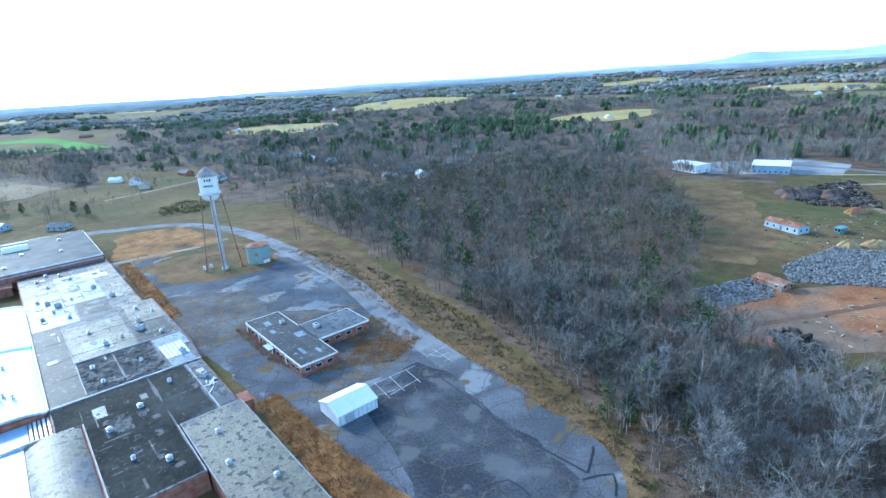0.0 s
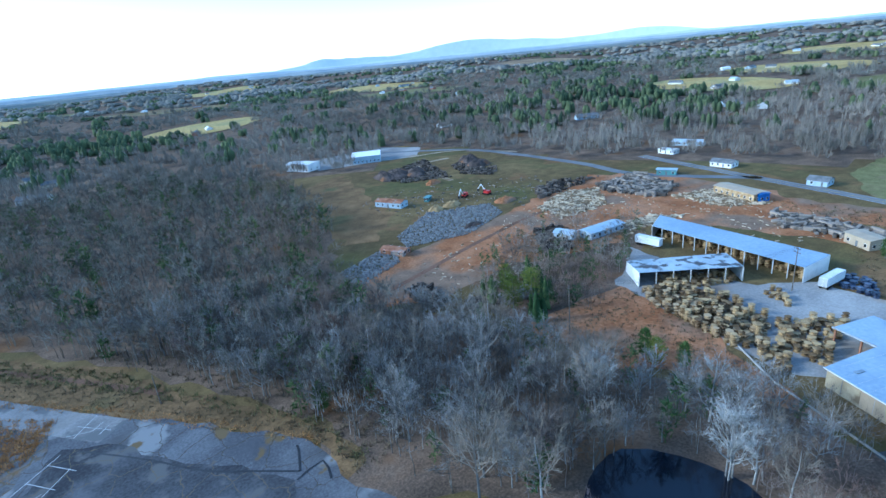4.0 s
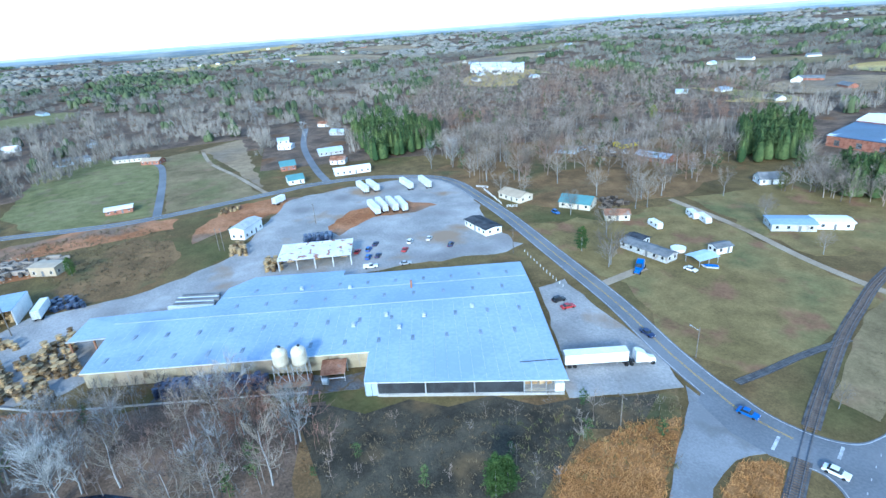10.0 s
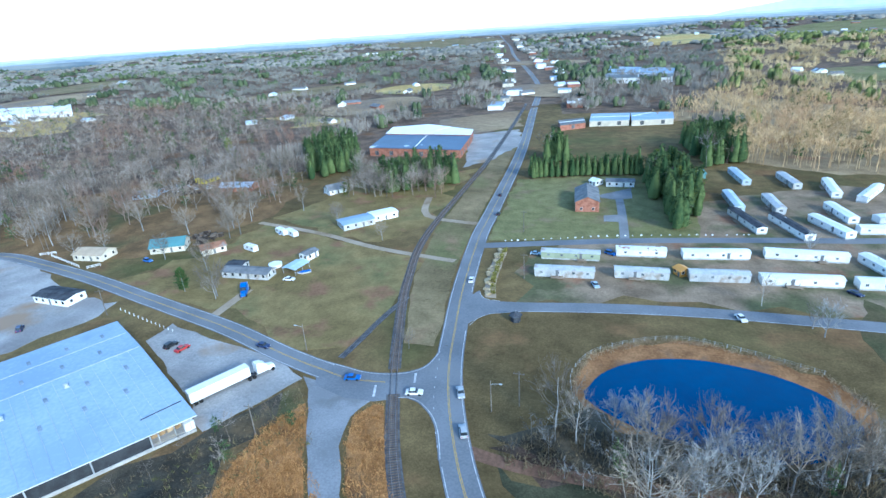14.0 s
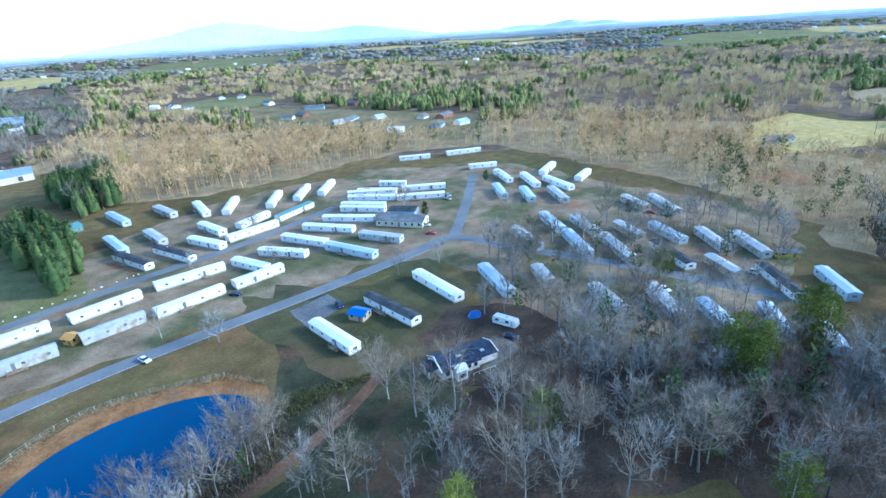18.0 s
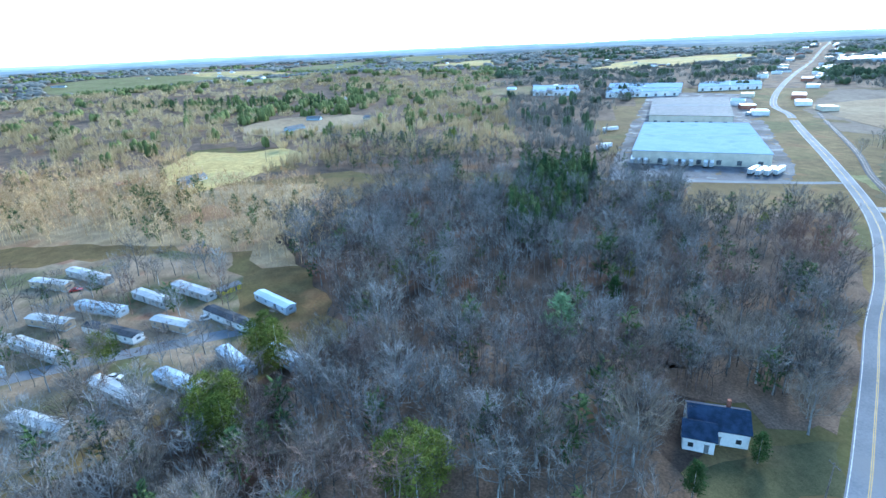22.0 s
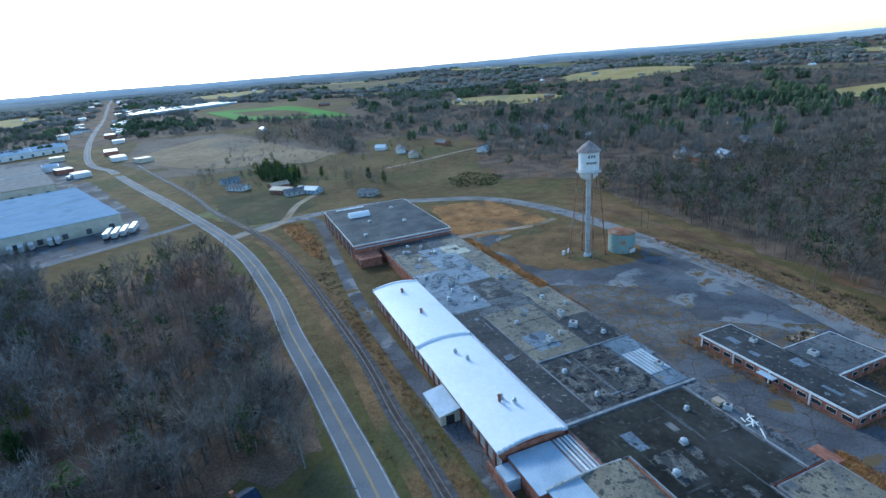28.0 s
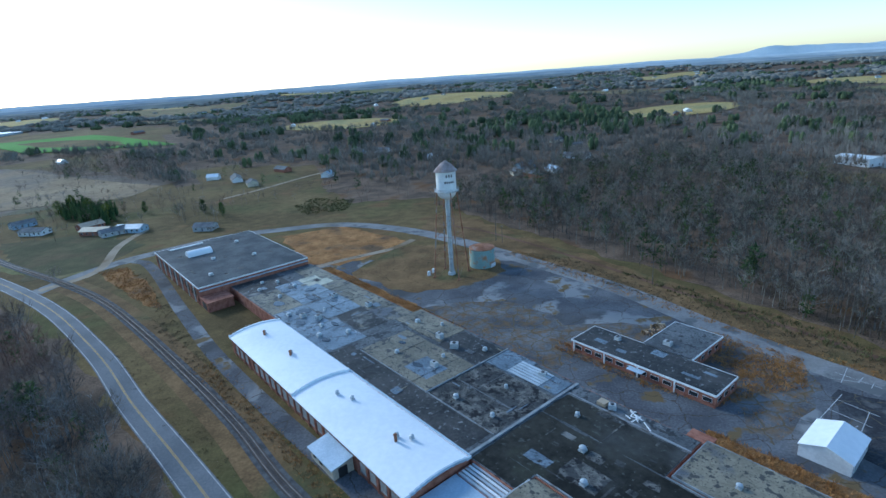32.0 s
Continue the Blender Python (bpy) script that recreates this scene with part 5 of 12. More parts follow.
def reel_mesh():
    """A wooden cable reel lying on its flange."""
    return Shape().lathe(0, 0, [(0.95, 0), (0.95, 0.09), (0.5, 0.09), (0.5, 0.81), (0.95, 0.81), (0.95, 0.9)], 12)


# ---- the mill ----
MILL = pose(-179.5, 184.8, 0, 0, 0, -50.8)  # x runs along the mill, y away from the railway


def mill_thing(name, label, category="building"):
    ob = new(name)
    ob.matrix_basis = MILL
    return tagged(ob, label, category)


def rect(u0, u1, v0, v1):
    return [(u0, v0), (u1, v0), (u1, v1), (u0, v1)]


def walled(ob, u0, u1, v0, v1, tall, wall, roof, rim=None, z0=0.0, lip=0.35):
    """Brick walls, a flat roof set inside a low rim."""
    part("wall", Shape().prism(rect(u0, u1, v0, v1), z0, tall), wall, ob)
    part("roof", Shape().prism(rect(u0 + 0.05, u1 - 0.05, v0 + 0.05, v1 - 0.05), tall, tall + 0.22), roof, ob)
    s = Shape()
    for a, b, c, d in ((u0 - 0.15, u1 + 0.15, v0 - 0.15, v0 + 0.05), (u0 - 0.15, u1 + 0.15, v1 - 0.05, v1 + 0.15), (u0 - 0.15, u0 + 0.05, v0 + 0.05, v1 - 0.05), (u1 - 0.05, u1 + 0.15, v0 + 0.05, v1 - 0.05)):
        s.prism(rect(a, b, c, d), tall - 0.28, tall + min(lip, 0.26))
    part("parapet", s, rim or M_DULLCAP, ob)


M_DULLCAP = tint(material("dull_metal_coping", (0.2, 0.21, 0.22), (0.33, 0.34, 0.35), 0.4, 0.6, 0.05), (0.14, 0.12, 0.1), 0.55, 0.12, 0.3)


# old weave hall, brick, dark roof
gym = mill_thing("brick_hall", "tall red-brick hall with a dark flat roof")
walled(gym, -121, -50, 5, 53, 7.6, M_BRICK, M_TARRED, M_WHITE)
for i in range(15):
    part("pilaster", Shape().box(-118 + i * 4.7, 4.85, 0, 0.9, 0.35, 7.3), M_CONCRETE if i % 2 else M_BRICK, gym)
    if i < 14:
        gap(gym, "window", ("hall_window",), lambda: Shape().box(0, 0, 0, 2.6, 0.1, 3.2), M_GLASS, pose(-115.6 + i * 4.7, 4.94, 3.0))
for i in range(5):
    part("eave_strip", Shape().box(-49.9, 10 + i * 9.6, 6.0, 0.12, 9.4, 0.5), M_BLUEGREY, gym)
arch = Shape()
n = 10
prof = [(-4.5 * math.cos(math.pi * i / n), 2.6 * math.sin(math.pi * i / n)) for i in range(n + 1)]
arch.add([(x, v, 7.72 + z) for v in (-2.8, 2.8) for x, z in prof], [(i, i + 1, n + 2 + i, n + 1 + i) for i in range(n)] + [tuple(range(n + 1)), tuple(range(2 * n + 1, n, -1))])
vault = part("vaulted_skylight", arch, M_WHITEROOF, gym, "white barrel-vaulted roof monitor")
vault.matrix_basis = pose(-99, 20, 0) @ Matrix.Diagonal((0.65, 2.0, 1, 1))
part("canopy_beam", Shape().box(-117, 19, 7.75, 1.4, 16, 0.5), M_WHITE, gym)
for x, y in ((-84, 22), (-75, 38), (-104, 40), (-62, 14)):
    roof_fan(gym, x, y, 7.7, 0.9)
part("loading_porch", Shape().box(-45, 10, 0, 9.5, 10, 3.8).box(-45, 10, 3.8, 10.2, 10.6, 0.3), M_BRICK, gym, "low brick loading porch")
# Near-black panel imitates the shade in the porch recess.
part("porch_opening", Shape().box(-45, 4.98, 0.2, 5, 0.12, 2.8), M_DARK, gym)

# long spinning hall under a white barrel roof
hall = mill_thing("white_roofed_hall", "long brick mill hall under a white-coated barrel roof")
part("wall", Shape().prism(rect(0.2, 97, 0.3, 17), 0, 5.4), M_BRICK, hall)


def barrel(u0, u1, v0, v1, z, up, thick=0.25, n=12):
    s, pts = Shape(), []
    for i in range(n + 1):
        t = i / n
        v, h = v0 + (v1 - v0) * t, z + up * (1 - (2 * t - 1) ** 2)
        pts += [(u0, v, h), (u1, v, h), (u0, v, h - thick), (u1, v, h - thick)]
    faces = []
    for i in range(n):
        a, b = 4 * i, 4 * i + 4
        faces += [(a, a + 1, b + 1, b), (a + 2, b + 2, b + 3, a + 3), (a, b, b + 2, a + 2), (a + 1, a + 3, b + 3, b + 1)]
    return s.add(pts, faces + [(0, 2, 3, 1), (4 * n, 4 * n + 1, 4 * n + 3, 4 * n + 2)])


def lunette(u, v0, v1, z, up, thick, n=12):
    """An arched end wall."""
    top = [(v0 + (v1 - v0) * i / n, z + up * (1 - (2 * i / n - 1) ** 2)) for i in range(n + 1)]
    pts = [(u, v, h) for v, h in top] + [(u + thick, v, h) for v, h in top]
    m = n + 1
    return Shape().add(pts, [tuple(range(m))[::-1], tuple(range(m, 2 * m))] + [(i, i + 1, m + i + 1, m + i) for i in range(n)] + [(n, 0, m, 2 * m - 1)])


part("roof", barrel(0, 47, -0.2, 17.3, 5.7, 1.3), M_WHITEROOF, hall, "white-coated barrel roof")
part("roof", barrel(47, 97.2, -0.2, 17.3, 5.3, 1.3), M_WHITEROOF, hall, "white-coated barrel roof")
part("end_wall", lunette(0.2, 0.3, 17, 5.4, 1.3, 0.4), M_BRICK, hall)
part("end_wall", lunette(96.4, 0.3, 17, 4.95, 1.3, 0.4), M_BRICK, hall)
for k in range(13):
    t = (k + 0.5) / 13
    h = 5.3 + 1.3 * (1 - (2 * t - 1) ** 2)
    for u, lift in ((-0.1, 0.75), (97.25, 0.2), (46.9, 0.6)):
        part("coping_step", Shape().box(u, -0.2 + 17.5 * t, h - 0.3, 0.45, 1.34, 0.45 + lift * 0.8), M_WHITEROOF if u < 90 else M_BLUEGREY, hall)
part("gutter", Shape().box(48, 17.5, 5.0, 97, 0.35, 0.5), M_BLUEGREY, hall)
for i in range(24):
    u = 3 + i * 4.0
    part("pilaster", Shape().box(u, 0.2, 0, 0.6, 0.3, 4.9), M_BRICK, hall)
    if i not in (3, 16, 17, 18):
        gap(hall, "window", ("mill_window",), lambda: Shape().box(0, 0, 0, 2.2, 0.12, 2.4).box(0, -0.05, -0.12, 2.5, 0.2, 0.12), M_CONCRETE if i % 5 == 0 else M_GLASS, pose(u + 2, 0.27, 1.5))
for u, v in ((9, 8.5), (28, 8.8), (57, 8), (62, 9.5), (82, 9), (85, 11)):
    roof_fan(hall, u, v, 7.0 if u < 47 else 6.7, 0.45)
for u, v in ((10, 8), (29, 8.2), (83, 8)):
    part("flue", Shape().tube((u, v, 6.6), (u, v, 8.3), 0.35, 0.35, 10).tube((u, v, 8.35), (u, v, 8.6), 0.5, 0.3, 10), M_RUST, hall)

annex = mill_thing("boiler_annex", "small cream annex with blue metal roof")
part("wall", Shape().prism(rect(66.5, 77, -5.0, 0.1), 0, 3.2), M_OFFWHITE, annex)
part("roof", Shape().add([(66, -5.6, 3.0), (77.5, -5.6, 3.0), (77.5, 0.1, 3.9), (66, 0.1, 3.9), (66, -5.6, 3.2), (77.5, -5.6, 3.2), (77.5, 0.1, 4.1), (66, 0.1, 4.1)], [(3, 2, 1, 0), (4, 5, 6, 7), (0, 1, 5, 4), (1, 2, 6, 5), (2, 3, 7, 6), (3, 0, 4, 7)]), M_BLUEGREY, annex)
part("door", Shape().box(77.05, -2.6, 0.1, 0.1, 2.2, 2.5), M_DARK, annex)
for u in (68.5, 71.5):
    window(annex, u, -5.05, 1.2, 0, 1.6, 1.2)

# flat-roofed body of the mill
mill = mill_thing("mill_building", "sprawling brick mill with patched tar and gravel roofs")
part("wall", Shape().prism([(-49.8, 17.2), (96, 17.2), (110, 17.2), (110, 23), (150, 23), (150, 41), (128, 41), (128, 56), (97, 56), (80, 57.5), (29, 57.5), (29, 54), (-49.8, 54)], 0, 4.6), M_BRICK, mill)
part("roof", Shape().prism([(-49.6, 17.6), (95.8, 17.6), (109.8, 17.6), (109.8, 23.3), (149.7, 23.3), (149.7, 40.8), (127.7, 40.8), (127.7, 55.7), (97, 55.7), (80, 57.2), (29.3, 57.2), (29.3, 53.7), (-49.6, 53.7)], 4.602, 4.75), M_GREYROOF, mill)
M_BLUEPATCH = tint(material("wet_blue_grey_membrane", (0.1, 0.125, 0.15), (0.2, 0.235, 0.27), 0.12, 0.3, 0.03), (0.32, 0.34, 0.35), 0.64, 0.05, 0.15)
M_MOSS = tint(material("mossy_dark_roof", (0.022, 0.022, 0.02), (0.05, 0.048, 0.04), 0.06, 0.85, 0.1), (0.07, 0.07, 0.066), 0.55, 0.12, 0.05)
M_MOTTLE = tint(material("mottled_gravel_roof", (0.05, 0.05, 0.05), (0.2, 0.19, 0.17), 0.5, 0.9, 0.2), (0.07, 0.07, 0.07), 0.5, 0.06, 0.2)


def patch(u0, u1, v0, v1, lift, mat):
    part("roof_patch", Shape().prism(outline([(u0, v0), (u1, v0), (u1, v1), (u0, v1)], 0.25, u0), 4.6, 4.75 + lift), mat, mill)


for m, stain in ((M_TANROOF, (0.07, 0.066, 0.058)), (M_BLUEPATCH, (0.06, 0.07, 0.085)), (M_GREYROOF, (0.045, 0.046, 0.048)), (M_MOTTLE, (0.03, 0.03, 0.032))):
    tint(m, stain, 0.57, 0.035, 0.55)
    tint(m, stain, 0.6, 0.02, 2.2)
for m, stain in ((M_DARKROOF, (0.17, 0.17, 0.165)), (M_MOSS, (0.075, 0.075, 0.068))):
    tint(m, stain, 0.63, 0.025, 0.9)
for m in (M_TANROOF, M_BLUEPATCH, M_GREYROOF, M_DARKROOF, M_MOSS, M_MOTTLE):
    tufted(m, 0.8, 1.2)
M_PALEYELLOW = tint(material("pale_yellow_roof_patch", (0.36, 0.34, 0.24), (0.52, 0.49, 0.36), 0.3, 0.5, 0.03), (0.14, 0.15, 0.15), 0.55, 0.1, 0.2)
M_PUDDLE = material("standing_water", (0.03, 0.034, 0.04), (0.055, 0.06, 0.066), 0.1, 0.06, 0.0)
patch(-49, -32, 18, 37, 0.01, M_DARKROOF)
for u, v, a, b in ((-30, 36, 6, 3), (-20, 39, 4, 5), (-12, 35, 5, 3), (-16, 24, 6, 4), (-2, 27, 5, 6), (6, 22, 5, 3), (-26, 31, 3, 4), (16, 30, 5, 2.5), (24, 22, 4, 3), (58, 33, 5, 3), (44, 38, 3, 2), (-3, 40, 4, 2)):
    part("puddle", Shape().prism(outline(smooth([(u - a / 2, v), (u, v - b / 2), (u + a / 2, v + b * 0.1), (u + a * 0.1, v + b / 2)], 1.0, True), 0.5, u), 4.7, 4.93), M_PUDDLE, mill, "shallow puddle on the flat roof")
M_MOSS = tint(M_MOSS, (0.085, 0.09, 0.06), 0.58, 0.1, 0.03)
patch(-46, 28, 44, 53.5, 0.014, M_TANROOF)
patch(28.5, 52, 46, 57, 0.09, M_TANROOF)
patch(-34, -8, 30, 43.8, 0.02, M_BLUEPATCH)
patch(-31, -8, 18, 29.8, 0.025, M_TANROOF)
patch(-34, -24, 40, 48, 0.034, M_PALEYELLOW)
patch(-27, -21, 44, 50, 0.04, M_PALEYELLOW)
patch(-7.5, 12, 18.2, 30, 0.02, M_BLUEPATCH)
patch(-7, 10, 30.5, 37, 0.03, M_BLUEPATCH)
patch(10.5, 28, 33, 43.5, 0.022, M_DARKROOF)
patch(-7.5, 10, 37.2, 43.9, 0.018, M_BLUEPATCH)
patch(12.5, 32, 18.2, 32.6, 0.016, M_BLUEPATCH)
patch(33, 94, 18, 26, 0.02, M_DARKROOF)
patch(38, 70, 26.5, 44, 0.12, M_TANROOF)
patch(56, 66, 30, 38, 0.13, M_BLUEPATCH)
patch(71, 95, 26.5, 36, 0.03, M_MOTTLE)
patch(71, 95, 36.5, 47, 0.035, M_MOTTLE)
patch(52.5, 70, 44.5, 56, 0.02, M_DARKROOF)
patch(71, 82, 47.5, 56.5, 0.15, M_BLUEPATCH)
patch(83, 95, 48, 55, 0.13, M_BLUEPATCH)
patch(97, 149, 23.6, 40.6, 0.03, M_MOSS)
patch(97, 109.5, 17.8, 23.6, 0.026, M_MOSS)
patch(97, 127.5, 41, 50.5, 0.028, M_MOSS)
patch(97, 127, 51.5, 55.5, 0.05, M_GREYROOF)
patch(112, 121, 27, 33, 0.045, M_MOTTLE)
patch(104, 110, 26, 29, 0.05, M_BLUEPATCH)
s = Shape()
for a in (rect(95.6, 96.3, 18, 56), rect(97, 128, 50.9, 51.3), rect(70.4, 70.7, 26, 57), rect(38, 95, 26.2, 26.4), rect(110, 150, 23.3, 23.6), rect(128, 150, 40.7, 41.0)):
    s.prism(a, 4.6, 5.05)
part("parapet", s, M_DULLCAP, mill, "grey metal-capped fire wall")
for i in range(6):
    part("corrugated_panel", Shape().box(84, 48.5 + i * 1.15, 4.9, 11, 0.9, 0.12), M_GALV, mill)
rng = random.Random(5)
for u, v in ((-42, 28), (-38, 33), (-35, 24), (-28, 36), (-22, 27), (-3, 22), (3, 33), (14, 26), (20, 22), (25, 30), (36, 50), (44, 54), (48, 33), (60, 41), (66, 52), (78, 30), (84, 42), (90, 31), (104, 45), (112, 36), (118, 28), (134, 30), (140, 36)):
    roof_fan(mill, u, v, 4.78, rng.uniform(0.4, 0.75))
for u, v, a in ((-6, 42, 10), (2, 25, 0), (8, 28, 20), (12, 46, 5), (50, 48, 0), (58, 47, 40), (87, 53, 15), (108, 53, 30), (62, 36, 0)):
    air_unit(mill, u, v, 4.8, rng.uniform(1.6, 2.6), rng.uniform(1.3, 1.9), rng.uniform(0.9, 1.5), a)
for i in range(9):
    part("fallen_flashing", Shape().box(115 + rng.uniform(-2.5, 2.5), 53.5 + rng.uniform(-1.2, 1.2), 4.82 + 0.05 * i, rng.uniform(1, 4), 0.25, 0.12, rng.uniform(0, 3)), M_WHITE, mill, "strip of bent white flashing")
crate = part("wooden_crate", Shape().box(105.5, 53, 4.8, 2.2, 2.0, 0.9), P_TAN, mill, "faded orange plywood curb")
part("brick_stair_head", Shape().box(127, 57.5, 0, 5, 3.2, 4.4).box(127, 57.5, 4.4, 5.3, 3.5, 0.2), M_BRICK, mill)

# south-east wings
wing = mill_thing("mill_wing", "brick mill wing with blue ribbed roof", "building")
part("wall", Shape().prism(rect(97.3, 110, 2, 17), 0, 3.9), M_BRICK, wing)
part("roof", Shape().prism(rect(97.6, 110, 2, 12.6), 3.9, 4.1), M_BLUEGREY, wing)
for i in range(5):
    part("skylight_strip", Shape().box(104, 13.2 + i * 0.95, 3.9, 12, 0.55, 0.5), M_WHITE if i % 2 else M_GALV, wing)
part("side_box", Shape().box(100.5, 0.3, 0, 5, 3.2, 3.0), M_BLUEGREY, wing)
part("wall", Shape().prism(rect(110.3, 150, 4, 22.8), 0, 4.4), M_BRICK, wing)
part("roof", barrel(110, 150, 11.5, 22.9, 4.4, 0.9), M_TANROOF, wing)
part("roof", Shape().prism(rect(110, 150, 3.8, 11.4), 4.402, 4.6), M_BLUEGREY, wing)
for i in range(10):
    part("coping_step", Shape().box(109.8, 4.5 + i * 1.8, 4.2, 0.4, 1.7, 0.7 + 0.4 * math.sin(i / 9 * math.pi)), M_AGED, wing)
part("yard_wall", Shape().box(108, -1.6, 0, 26, 0.4, 2.4), M_BRICK, wing)

front = mill_thing("mill_front_wing", "brick wing with a tan gravel roof and dark puddles")
walled(front, 129, 186, 41.4, 56, 5.3, M_BRICK, M_TANROOF, M_DULLCAP)
for a, b, c, d in ((150, 156, 46, 50), (158, 162, 44, 46.5), (161, 166, 50, 54), (170, 178, 44, 50), (143, 147, 47, 49)):
    part("puddle", Shape().prism(outline(smooth([(a, c), (b, c + 0.5), (b - 0.7, d), (a + 0.5, d - 0.6)], 1.0, True), 0.6, a), 5.3, 5.428), M_PUDDLE, front)
for u, v in ((139, 47), (152, 45), (163, 51), (175, 46)):
    roof_fan(front, u, v, 5.4, 0.55)

# office block with its wing
office = mill_thing("office_building", "single-storey brick office with dark flat roofs")
walled(office, 79, 122, 76, 88, 3.5, M_BRICK, M_DARKROOF, M_WHITE, 0, 0.3)
walled(office, 95.5, 110, 88.1, 107, 3.5, M_BRICK, M_GREYROOF, M_WHITE, 0, 0.28)
for i in range(12):
    window(office, 81.5 + i * 3.5, 75.92, 1.3, 0, 2.2, 1.1)
    if i % 3 == 0:
        part("pilaster", Shape().box(80 + i * 3.5, 75.9, 0, 0.4, 0.3, 3.4), M_WHITE, office)
for i in range(3):
    window(office, 122.05, 78 + i * 3.6, 1.3, 90, 1.8, 1.1)
for i in range(4):
    window(office, 110.05, 90.5 + i * 4.2, 1.3, 90, 1.8, 1.1)
part("entrance_canopy", Shape().box(101, 74.9, 2.6, 4.5, 2.0, 0.18), M_BLUEGREY, office)
door(office, 101, 75.93, 0.1, 0, M_DARK, 1.8, 2.2)
for u, v, a, b in ((84, 80, 4, 2), (100, 84, 4, 3), (111, 80, 5, 1.2), (115, 84, 3.5, 1.2), (92, 79, 3, 1.5)):
    part("roof_patch", Shape().prism(outline(rect(u, u + a, v, v + b), 0.2, u), 3.5, 3.73), M_BLUEPATCH, office)
air_unit(office, 101, 92, 3.65, 2.2, 1.6, 1.0)
air_unit(office, 89, 85, 3.65, 1.6, 1.4, 0.9)

shed = new("metal_shed")
shed.matrix_basis = MILL @ pose(146, 77.5, 0, 0, 0, 90)
tagged(shed, "white sheet-metal gabled storage shed on asphalt", "shed")
part("wall", Shape().house(11.5, 9.6, 3.1, 1.8), M_WHITE, shed)
part("roof", Shape().gable(11.5, 9.6, 3.14, 1.8, 0.25, 0.1), M_WHITEROOF, shed)
door(shed, -2.5, -4.84, 0, 0, M_AGED, 2.6, 2.4)
for i in range(9):
    part("wall_rib", Shape().box(-5.2 + i * 1.3, -4.83, 0, 0.08, 0.06, 3.05), M_AGED, shed)


# water tower and tank
tower = thing("water_tower", "white riveted water tower with a conical rusty roof", "water tower", -105, 243.5)
part("riser", Shape().tube((0, 0, 0), (0, 0, 35), 0.95, 0.95, 14).tube((0, 0, 0), (0, 0, 1.2), 1.7, 1.5, 14), M_GALV, tower)
part("tank", Shape().lathe(0, 0, [(0.95, 33.4), (2.4, 34.0), (3.5, 35.1), (4.05, 36.6), (4.1, 37.2), (4.1, 45.3), (4.15, 45.4)], 24), M_WHITE, tower, "white riveted steel tank")
part("roof", Shape().lathe(0, 0, [(4.9, 45.2), (4.85, 45.4), (2.4, 47.9), (0.5, 49.2), (0.2, 49.6)], 24), M_TANK_ROOF, tower, "faded conical tank roof")
walkway = part("walkway", Shape().lathe(0, 0, [(4.15, 36.9), (5.0, 36.9), (5.0, 37.05), (4.15, 37.05)], 24), M_AGED, tower)
rail_ring = Shape()
for i in range(24):
    a, b = i * math.pi / 12, (i + 1) * math.pi / 12
    rail_ring.tube((4.95 * math.cos(a), 4.95 * math.sin(a), 37), (4.95 * math.cos(a), 4.95 * math.sin(a), 38.1), 0.04, 0.04, 5)
    for z in (37.55, 38.1):
        rail_ring.tube((4.95 * math.cos(a), 4.95 * math.sin(a), z), (4.95 * math.cos(b), 4.95 * math.sin(b), z), 0.05, 0.05, 5)
part("railing", rail_ring, M_AGED, walkway)
for i in range(4):
    a = math.radians(20 + 90 * i)
    c, s = math.cos(a), math.sin(a)
    leg = part("leg", Shape().tube((8.0 * c, 8.0 * s, 0), (4.3 * c, 4.3 * s, 37), 0.3, 0.22, 6).box(8 * c, 8 * s, 0, 1.3, 1.3, 0.5), M_RUST, tower, "rust-brown lattice leg")
    b = a + math.pi / 2
    for h in (9, 18, 27):
        r = 8.0 - 3.7 * h / 37
        part("strut", Shape().tube((r * c, r * s, h), (r * math.cos(b), r * math.sin(b), h), 0.09, 0.09, 5), M_RUST, leg)
        r2 = 8.0 - 3.7 * (h - 9) / 37
        part("tie_rod", Shape().tube((r2 * c, r2 * s, h - 9), (r * math.cos(b), r * math.sin(b), h), 0.035, 0.035, 4), M_RUST, leg)
for row, (z, n) in enumerate(((43.0, 3), (40.6, 5))):
    for i in range(n):
        a = math.radians(-72 + (i - (n - 1) / 2) * (15 if row == 0 else 12))
        part("letter_bar", Shape().box(4.13 * math.cos(a), 4.13 * math.sin(a), z, 0.06, 0.55, 1.1 if row == 0 else 0.8, a), M_DARK, tower, "dark unreadable painted letter")
for i in range(60):
    if i == 0:
        ladder = part("ladder", Shape().tube((1.15, -0.25, 0), (1.15, -0.25, 34), 0.035, 0.035, 4).tube((1.15, 0.25, 0), (1.15, 0.25, 34), 0.035, 0.035, 4), M_AGED, tower)
tank = thing("storage_tank", "rust-topped blue-green steel storage tank", "tank", -91, 252.5)
part("shell", Shape().lathe(0, 0, [(5.6, 0), (5.6, 2.9), (5.63, 2.9), (5.6, 3.0), (5.6, 8.4)], 28), tint(paint("streaked_teal_steel", (0.3, 0.42, 0.4), 0.55), (0.36, 0.19, 0.1), 0.52, 0.12, 0.3), tank)
part("roof", Shape().lathe(0, 0, [(5.75, 8.35), (5.75, 8.6), (0.3, 9.5)], 28), M_RUST, tank, "rusty conical tank roof")
part("access_patch", Shape().box(4.55, -3.55, 0.2, 3.6, 0.12, 1.7, math.radians(52)), M_WHITE, tank)
